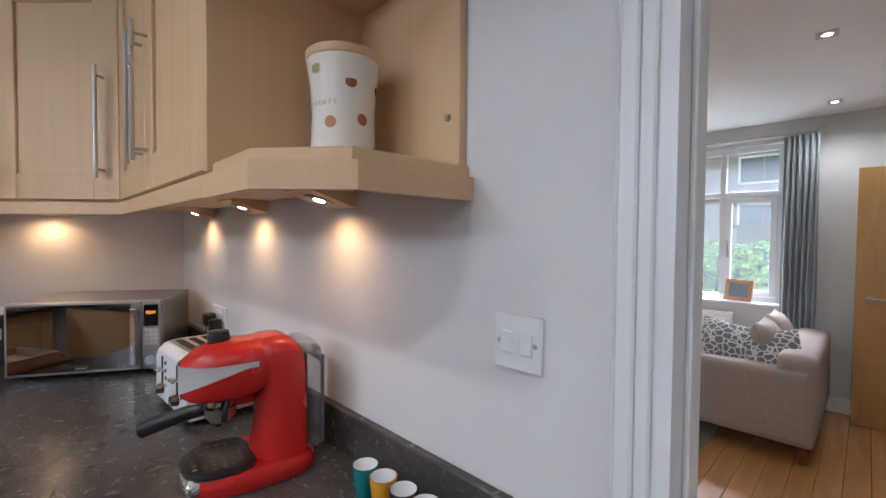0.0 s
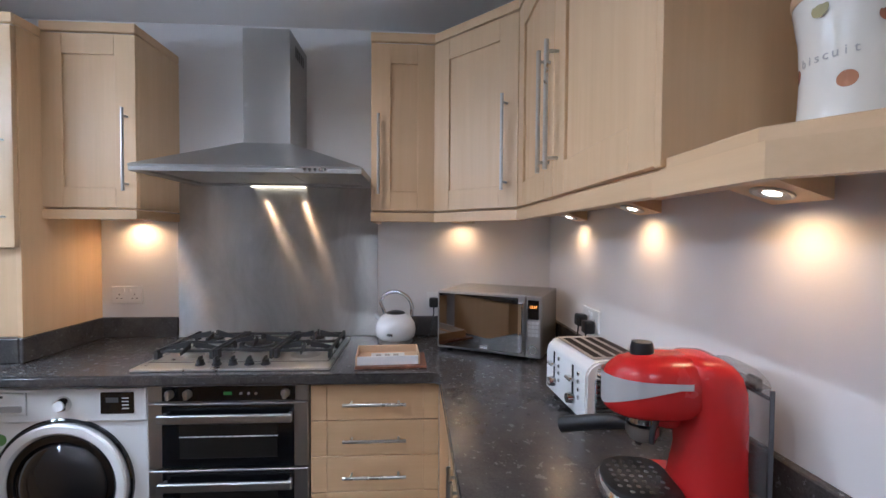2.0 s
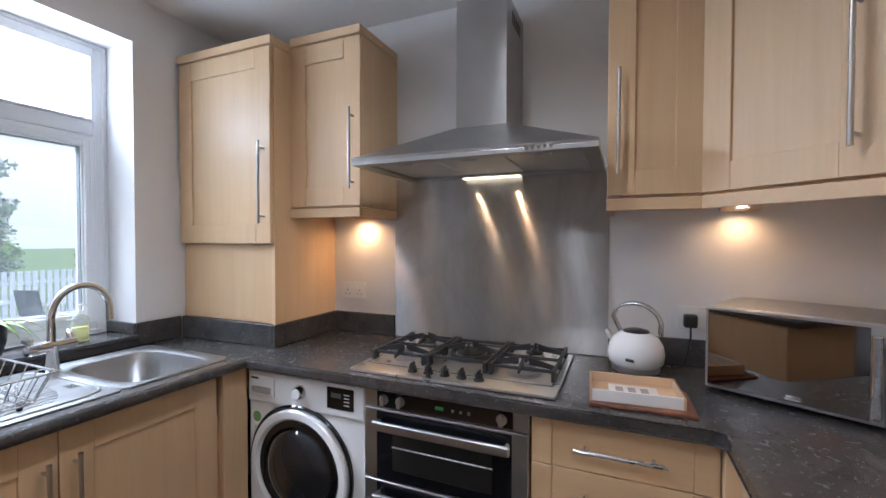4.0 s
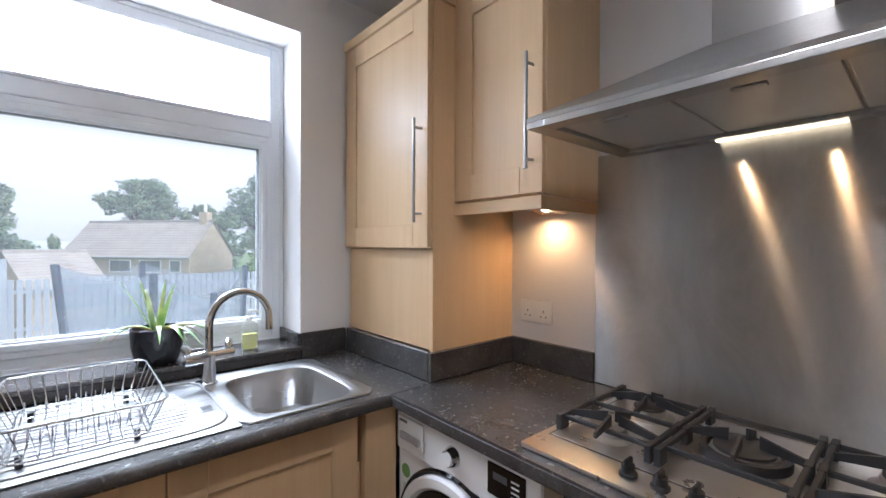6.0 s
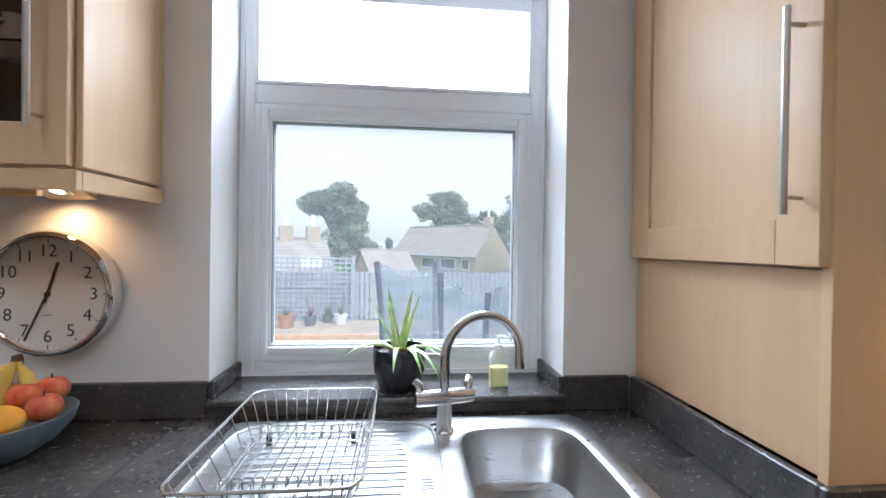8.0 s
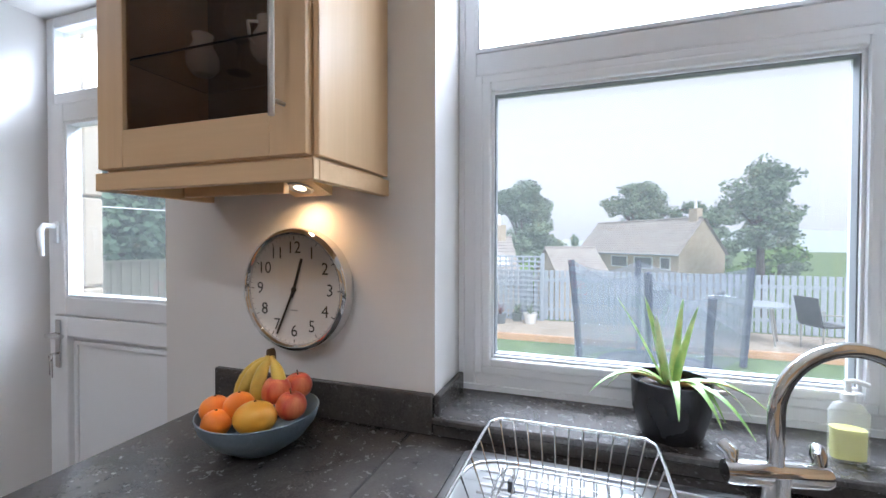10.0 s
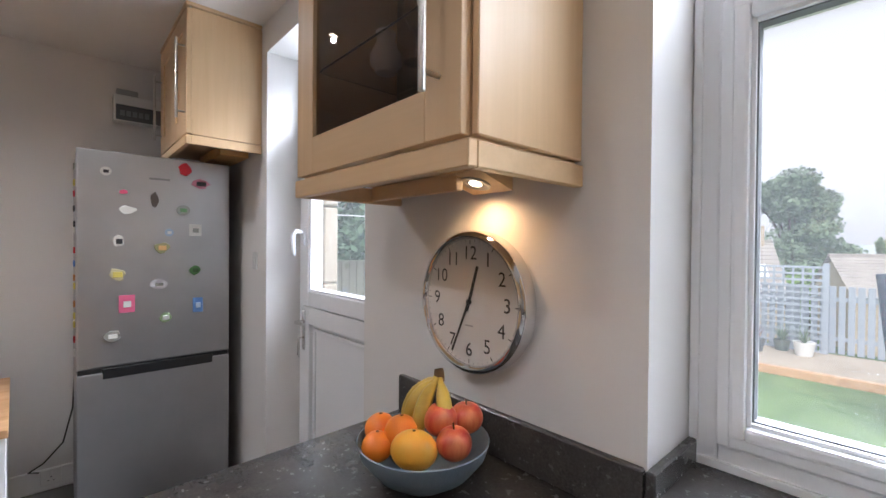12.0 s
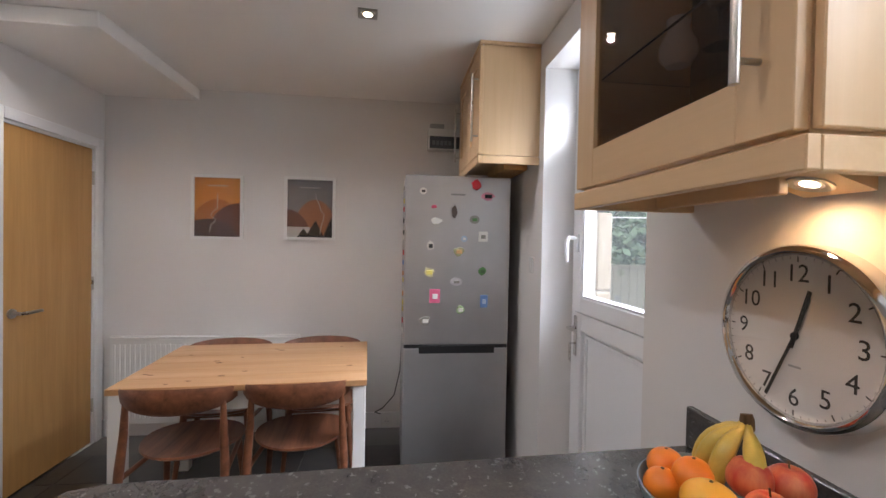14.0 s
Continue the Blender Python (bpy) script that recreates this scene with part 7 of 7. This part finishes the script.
plant_pot(0.3, -11.3, 0.13, (0.1, 0.12, 0.1), GREEN, "small pot with a climbing plant")

# trampoline with its net
tr = thing("trampoline", (-2.3, -8.3, GZ), "round trampoline with dark padded poles and mesh net", "trampoline")
NAVY = painted("navy_sleeve", (0.03, 0.04, 0.075), 0.8, 0.3)
netm = Mat("mesh_net", (0.20, 0.23, 0.285), 0.9)
tp = netm.n.new("ShaderNodeBsdfTransparent")
mx_ = netm.n.new("ShaderNodeMixShader")
mx_.inputs[0].default_value = 0.52
netm.l.new(tp.outputs[0], mx_.inputs[1])
netm.l.new(netm.b.outputs[0], mx_.inputs[2])
netm.l.new(mx_.outputs[0], netm.n["Material Output"].inputs["Surface"])
R_, NP = 0.86, 5
pole_tops = []
for a, r, h, lean in ((0.22, 1.18, 1.62, 1.08), (1.27, 0.70, 1.48, 1.10), (2.23, 0.84, 1.16, 1.05), (3.52, 1.38, 1.51, 1.04), (4.98, 0.76, 1.58, 1.05)):
    x, y = r * math.cos(a), r * math.sin(a)
    top = (x * lean, y * lean, h)
    part("pole", tube([(x * 0.96, y * 0.96, 0.0), (x, y, 0.7), top], 0.05, steps=12), NAVY, tr, "dark foam-sleeved pole", 50)
    pole_tops.append(top)
bm = bmesh.new()
for k in range(NP):
    p, q = Vector(pole_tops[k]), Vector(pole_tops[(k + 1) % NP])
    lo, hi = [], []
    for i in range(9):
        f = i / 8
        m_ = p.lerp(q, f)
        hi.append(bm.verts.new((m_.x, m_.y, m_.z - 0.16 * math.sin(math.pi * f))))
        lo.append(bm.verts.new((m_.x * 0.95, m_.y * 0.95, 0.14)))
    for i in range(8):
        bm.faces.new((lo[i], lo[i + 1], hi[i + 1], hi[i]))
part("net", bm, netm.m, tr, "grey see-through safety net")
part("pad", lathe([(R_ - 0.1, 0.04), (R_, 0.045), (R_, 0.0), (R_ - 0.1, 0.0)], steps=48), NAVY, tr, "", 50)
part("mat", lathe([(R_ - 0.1, 0.035), (0.0, 0.03)], steps=48), BLACK, tr)

gt = thing("garden_table", (-4.3, -10.7, GZ + 0.02), "round pale garden table on the patio", "table")
part("top", lathe([(0.0, 0.70), (0.5, 0.70), (0.5, 0.73), (0.0, 0.73)], steps=36), PALEGREY, gt, "", 40)
for k in range(4):
    a = math.tau * k / 4 + 0.4
    part("leg", tube([(0.42 * math.cos(a), 0.42 * math.sin(a), 0), (0.3 * math.cos(a), 0.3 * math.sin(a), 0.7)], 0.018), NICKEL, gt)


def garden_chair():
    c = thing("garden_chair", (-3.4, -10.8, GZ + 0.02), "dark mesh garden chair on the patio", "chair", "garden chairs", 60)
    part("seat", box(-0.24, 0.24, -0.22, 0.24, 0.41, 0.44, 0.01), BLACK, c)
    part("backrest", moved(box(-0.24, 0.24, -0.012, 0.012, 0.0, 0.5, 0.005), Matrix.Translation((0, 0.24, 0.44)) @ pose(0, 0, 0, -12, 0, 0)), BLACK, c)
    for x in (-0.22, 0.22):
        for y in (-0.2, 0.22):
            part("leg", tube([(x, y, 0), (x, y, 0.41)], 0.013), NICKEL, c)
        part("arm", tube([(x, -0.2, 0.4), (x, -0.2, 0.62), (x, 0.26, 0.64)], 0.013), NICKEL, c)
    return c


gc = garden_chair()
copy_thing(gc, pose(-5.2, -10.4, GZ + 0.02, 0, 0, -70))
copy_thing(gc, pose(-2.5, -10.9, GZ + 0.02, 0, 0, 25))

# stone jamb beside the back door, boundary fence, hedge trees and store box seen through its glass
STONE = Mat("sandstone", (0.45, 0.36, 0.26), 0.9)
STONE.colour(STONE.ramp(STONE.noise(3, detail=6), (0.3, (0.36, 0.29, 0.21)), (0.7, (0.50, 0.41, 0.31)))).bump(STONE.noise(25, detail=6), 0.4, 0.01)
t = thing("stone_jamb", (0.87, -2.57, GZ), "tan sandstone pier outside the back door", "pier")
for k in range(7):
    part("stone", box(0.0, 0.30, -0.085, -0.002, k * 0.42, k * 0.42 + 0.41, 0.008), STONE.m, t)
OLDWOOD = wooden("weathered_wood", (0.14, 0.13, 0.10), (0.25, 0.23, 0.18), 14, 1.0, 0.85)
bf = thing("board_fence", (5.6, -9.0, GZ), "weathered timber boundary fence", "fence")
slat = mesh_of("slat", box(0, 0.02, 0, 0.145, 0.0, 1.55, 0.003), OLDWOOD)
for k in range(42):
    o = new("slat", slat)
    o.parent = bf
    o.location = (0.004 * (k % 2), 0.15 * k, 0)
part("cap_rail", box(-0.02, 0.04, 0, 6.3, 1.551, 1.59), OLDWOOD, bf)
sb = thing("store_box", (4.3, -4.6, GZ), "weathered timber log store with slatted lid", "storage box", "", 20)
part("body", box(0, 0.9, 0, 1.2, 0.0, 0.95, 0.01), OLDWOOD, sb)
for k in range(7):
    part("slat", moved(box(-0.05, 0.95, k * 0.18, k * 0.18 + 0.16, 0, 0.025, 0.003), Matrix.Translation((0, 0, 1.0)) @ pose(0, 0, 0, 0, 8, 0)), OLDWOOD, sb)
cl = thing("clothes_line", (4.4, -8, GZ), "white washing line stretched over the garden", "washing line")
part("line", tube([(0, 0, 2.35), (0, 5.2, 2.3)], 0.008, steps=6), WHITE, cl)
for y in (0, 5.2):
    part("post", tube([(0, y, 0), (0, y, 2.4)], 0.03), NICKEL, cl)


def leaf_cloud(bm, centre, size, n, leaf, rg, flat=0.9):
    """Many small tilted leaves in a rough ball, denser to its outside."""
    for _ in range(n):
        d = Vector((rg.gauss(0, 1), rg.gauss(0, 1), rg.gauss(0, 1))).normalized()
        r = rg.uniform(0.55, 1.0) ** 0.6
        p = Vector(centre) + Vector((d.x * size[0], d.y * size[1], d.z * size[2])) * r
        u = Vector((rg.gauss(0, 1), rg.gauss(0, 1), rg.gauss(0, 0.6))).normalized()
        v = u.cross(d + Vector((0.01, 0.02, 0.3))).normalized()
        s = leaf * rg.uniform(0.6, 1.4)
        bm.faces.new([bm.verts.new(p + u * s), bm.verts.new(p + v * s * 0.6), bm.verts.new(p - u * s), bm.verts.new(p - v * s * 0.6)])


def tree(x, y, base, trunk, clumps, label, mat, leaf=0.3, n=420, seed=1, r0=0.35):
    """clumps: (dx, dy, z, rx, rz)."""
    t = thing("tree", (x, y, base), label, "tree")
    rg = random.Random(seed)
    tb = tube([(0, 0, 0), (0.1, 0.05, trunk * 0.5), (0, 0, trunk)], [r0, r0 * 0.75, r0 * 0.45], steps=10)
    for dx, dy, z, rx, rz in clumps:
        tube([(0, 0, trunk * 0.75), (dx * 0.5, dy * 0.5, (trunk + z) / 2), (dx, dy, z)], [r0 * 0.4, r0 * 0.25, r0 * 0.1], tb, 6)
    part("trunk", tb, painted("bark", (0.07, 0.05, 0.035), 0.95, 0.4), t)
    bm = bmesh.new()
    for dx, dy, z, rx, rz in clumps:
        for _ in range(5):
            leaf_cloud(bm, (dx + rg.uniform(-0.5, 0.5) * rx, dy + rg.uniform(-0.5, 0.5) * rx, z + rg.uniform(-0.4, 0.4) * rz), (rx * 0.62, rx * 0.62, rz * 0.62), n // 5, leaf, rg)
    tagged(part("crown", bm, mat, t), kind="stuff")


rg = random.Random(8)
tree(8.2, -7.6, GZ, 2.5, [(rg.uniform(-1, 1), rg.uniform(-3.2, 4), rg.uniform(0.7, 4.8), 1.3, 1.0) for _ in range(24)], "dense evergreen tree behind the boundary fence", CONIFER, 0.09, 1100, 3, 0.2)
tree(5.4, -46.0, -4.0, 6.0, [(rg.uniform(-2.6, 2.6), rg.uniform(-2, 2), rg.uniform(3.5, 11.0), 2.1, 1.6) for _ in range(13)], "tall dense tree behind the neighbouring roof", GREEN, 0.17, 1400, 5)


def dome(rg, r, z0, z1, count, size, dx=0.0):
    """Flat leafy layers filling an uneven dome."""
    out = []
    for _ in range(count):
        f = rg.random()
        w = r * math.sqrt(max(0.05, 1 - (f * 1.02) ** 2.2)) * rg.uniform(0.25, 1.0)
        a = rg.uniform(0, math.tau)
        out.append((dx + w * math.cos(a), 0.5 * w * math.sin(a), z0 + (z1 - z0) * f, size * rg.uniform(0.8, 1.25), size * rg.uniform(0.55, 0.85)))
    return out


tree(-7.2, -62.0, -5.0, 9.0, dome(rg, 4.3, 9.4, 13.8, 34, 1.5) + dome(rg, 2.4, 8.6, 11.0, 12, 1.2, -6.3), "broad pine tree with layered crown and gaps", GREEN, 0.2, 260, 6)
tree(-13.2, -38.0, -4.0, 8.0, dome(rg, 2.9, 4.6, 10.9, 36, 1.15), "tall pine tree with layered branches", GREEN, 0.15, 230, 7)
tree(-15.5, -62.0, -5.0, 6.0, [(rg.uniform(-2.5, 2.5), 0, rg.uniform(5, 11), 2.0, 1.2) for _ in range(7)], "distant broad green tree beside the house", GREEN, 0.26, 500, 9)
for k, (x, y, h) in enumerate(((2.3, -52, 4.3), (1.0, -60, 4.6), (3.4, -40, 4.6), (-22, -60, 6), (-27, -50, 6.5), (8, -60, 5), (-15.5, -44, 5.6), (-12.5, -50, 5.2))):
    tree(x, y, -5.0, h * 0.6, [(rg.uniform(-1.5, 1.5), 0, rg.uniform(h * 0.5, h), 1.6, 1.1) for _ in range(6)], "rounded garden tree in the middle distance", GREEN if k % 2 else HEDGE, 0.22, 320, 20 + k, 0.2)
tree(0.15, -48, -5, 5.5, [(0, 0, 6.6, 0.35, 0.9), (0, 0, 5.4, 0.7, 0.7), (0, 0, 4.4, 1.0, 0.7), (0, 0, 3.4, 1.3, 0.7)], "narrow pointed conifer in the middle distance", CONIFER, 0.16, 320, 31, 0.15)

# ---- outside: houses ----


def roof_mat():
    m = Mat("stone_slates", (0.30, 0.26, 0.23), 0.9)
    tone = m.ramp(m.noise(1.2, detail=6), (0.3, (0.27, 0.24, 0.22)), (0.7, (0.38, 0.345, 0.31)))
    return m.colour(tone).bump(m.noise(9), 0.5, 0.03).m


ROOFTILE = roof_mat()
DARKPANE = plain("far_pane", (0.12, 0.13, 0.14), 0.15)


def house(at, rz, length, depth, wall_h, rise, label, windows, chimneys, wall=None, rooflight=None):
    """Ridge along local x, front at -y."""
    t = thing("house", at, label, "house", "", rz)
    wmat = wall or STONE.m
    o = [(-depth / 2, 0), (depth / 2, 0), (depth / 2, wall_h), (0, wall_h + rise), (-depth / 2, wall_h)]
    bm = bmesh.new()
    a = [bm.verts.new((0, y, z)) for y, z in o]
    b = [bm.verts.new((length, y, z)) for y, z in o]
    bm.faces.new(a[::-1]), bm.faces.new(b)
    for i in range(5):
        bm.faces.new((a[i], a[(i + 1) % 5], b[(i + 1) % 5], b[i]))
    part("wall", bm, wmat, t)
    n = 14
    for s in (-1, 1):
        roof = part("roof", bmesh.new(), ROOFTILE, t)
        bm = bmesh.new()
        for k in range(n):
            f0, f1 = k / n, (k + 1) / n + 0.02
            y0, z0 = s * (depth / 2 + 0.25) * (1 - f0), wall_h - 0.15 + (rise + 0.2) * f0
            y1, z1 = s * (depth / 2 + 0.25) * (1 - f1), wall_h - 0.15 + (rise + 0.2) * f1
            v = [bm.verts.new(p) for p in ((-0.2, y0, z0 + 0.10), (length + 0.2, y0, z0 + 0.10), (length + 0.2, y1, z1 + 0.06), (-0.2, y1, z1 + 0.06), (-0.2, y0, z0), (length + 0.2, y0, z0))]
            bm.faces.new(v[:4]), bm.faces.new((v[0], v[4], v[5], v[1]))
        bm.to_mesh(roof.data)
        bm.free()
    part("ridge", box(-0.2, length + 0.2, -0.15, 0.15, wall_h + rise + 0.02, wall_h + rise + 0.2, 0.03), ROOFTILE, t)
    part("gutter", tube([(-0.2, -depth / 2 - 0.3, wall_h - 0.12), (length + 0.2, -depth / 2 - 0.3, wall_h - 0.12)], 0.06), PALEGREY, t)
    for x, z, w, h in windows:
        wn_ = part("window", frame_bars(bmesh.new(), x, x + w, z, z + h, 0.09, -depth / 2 - 0.06, -depth / 2 + 0.02, 0), WHITE, t, "white window frame")
        for k in range(2):
            part("pane", box(x + 0.09 + k * (w - 0.13) / 2, x + (w - 0.13) / 2 + 0.05 + k * (w - 0.13) / 2, -depth / 2 - 0.03, -depth / 2 - 0.005, z + 0.09, z + h - 0.09), DARKPANE, wn_)
        part("lintel", box(x - 0.15, x + w + 0.15, -depth / 2 - 0.05, -depth / 2 - 0.005, z + h, z + h + 0.2), wmat, t)
    for x in chimneys:
        ch_ = part("chimney", box(x - 0.4, x + 0.4, -0.35, 0.35, wall_h + rise - 0.5, wall_h + rise + 0.9, 0.02), wmat, t)
        part("chimney_pot", lathe([(0.14, wall_h + rise + 0.901), (0.11, wall_h + rise + 1.6), (0, wall_h + rise + 1.6)], (x, 0, 0), 12), WHITE, ch_)
    if rooflight:
        x, f = rooflight
        y, z = -(depth / 2) * (1 - f), wall_h + rise * f
        # Sky reflected in the rooflight is put into the pane's pale colour.
        part("rooflight", moved(box(-0.6, 0.6, -0.5, 0.5, 0.10, 0.18), Matrix.Translation((x, y, z)) @ pose(0, 0, 0, math.degrees(math.atan2(rise, depth / 2)), 0, 0)), plain("sky_pane", (0.75, 0.78, 0.8), 0.1), t, "pale rooflight")
    return t


house((-2.37, -52.8, -4.1), 129, 12.9, 5.4, 4.52, 3.03, "sandstone cottage with stone slate roof and chimney", [(1.2, 3.1, 2.2, 1.1), (5.0, 3.1, 2.2, 1.1), (8.0, 3.1, 2.2, 1.1), (11.0, 3.1, 1.1, 1.1)], [12.2])
house((10.9, -25.5, -4.9), 180 + 22, 7.8, 6.5, 4.1, 2.4, "neighbouring sandstone house with slate roof and rooflight", [(5.4, 2.3, 0.8, 1.0)], [5.6, 7.2], rooflight=(6.8, 0.4))
house((1.6, -33.0, -3.9), 180 + 24, 3.4, 5.0, 3.0, 1.8, "low stone outbuilding with slate roof", [], [])
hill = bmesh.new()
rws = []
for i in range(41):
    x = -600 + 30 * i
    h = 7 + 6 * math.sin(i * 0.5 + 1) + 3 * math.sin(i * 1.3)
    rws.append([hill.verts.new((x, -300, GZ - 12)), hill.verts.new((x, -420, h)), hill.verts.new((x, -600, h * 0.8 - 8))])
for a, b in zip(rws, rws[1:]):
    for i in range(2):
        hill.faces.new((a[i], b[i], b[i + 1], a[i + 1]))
# Distance haze is put into the hills' pale blue-grey colour.
tagged(part("backdrop", hill, leafy("hazed_hill", (0.34, 0.39, 0.39), (0.42, 0.47, 0.46))), "misty wooded hills in the distance", "hills", kind="structure")

# ---- outside: front garden seen through the lounge ----
hd = thing("hedge", (-4.0, 8.2, GZ), "clipped leafy green garden hedge", "hedge")
bm = bmesh.new()
rg = random.Random(12)
for k in range(7000):
    x, z = rg.uniform(0, 6.0), rg.uniform(0.0, 1.9)
    p = Vector((x, rg.uniform(-0.12, 0.1) if z < 1.85 else rg.uniform(-0.1, 0.7), z + 0.05 * math.sin(x * 5)))
    u = Vector((rg.gauss(0, 1), rg.gauss(0, 0.5), rg.gauss(0, 1))).normalized() * rg.uniform(0.03, 0.06)
    v = Vector((u.z, rg.uniform(-0.02, 0.02), -u.x)) * 0.6
    bm.faces.new([bm.verts.new(p + u), bm.verts.new(p + v), bm.verts.new(p - u), bm.verts.new(p - v)])
tagged(part("leaves", bm, HEDGE, hd), kind="stuff")
# Added solid core; the hedge's inner shade is put in as dark colour.
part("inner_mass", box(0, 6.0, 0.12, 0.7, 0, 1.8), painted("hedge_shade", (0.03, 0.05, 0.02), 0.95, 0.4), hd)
BRICK = painted("brown_brick", (0.42, 0.35, 0.31), 0.9, 0.3)
house((-7.5, 26.0, GZ), 0, 12.0, 8.0, 7.4, 2.8, "brown brick house with white windows across the street", [(3.2, 4.3, 1.8, 1.2), (3.2, 2.4, 1.8, 1.1), (8.0, 4.3, 1.8, 1.2), (8.0, 2.4, 1.8, 1.1)], [1.0], BRICK)
sh = thing("garden_shed", (-3.2, 16.0, GZ), "small weathered timber garden shed", "shed")
part("body", box(0, 1.1, 0, 1.4, 0, 2.3), OLDWOOD, sh)
part("roof", prism([(-0.1, -0.1), (1.2, -0.1), (1.2, 1.5), (-0.1, 1.5)], 2.301, 2.4), OLDWOOD, sh)

# ---- floor tiles and floorboards ----
TW = 0.333
tile = mesh_of("tile", box(0, TW - 0.005, 0, TW - 0.005, -0.0055, 0.0, 0.001), FLOORTILE)
for i in range(14):
    for j in range(9):
        x, y = X0 + i * TW, YW + j * TW
        if x + TW <= XF + 0.03 and y + TW < Y0 + 0.14:
            o = new("tile", tile)
            o.parent = floor
            o.location = (x, y, 0)
BW = 0.118
plank = mesh_of("floorboard", box(0, BW - 0.003, 0, LY1 - LY0 + 0.12, -0.011, 0.0, 0.001), BOARD)
for k in range(int((LX1 - LX0) / BW)):
    o = new("floorboard", plank)
    o.parent = lfloor
    o.location = (LX0 + k * BW, LY0 - 0.115, 0)
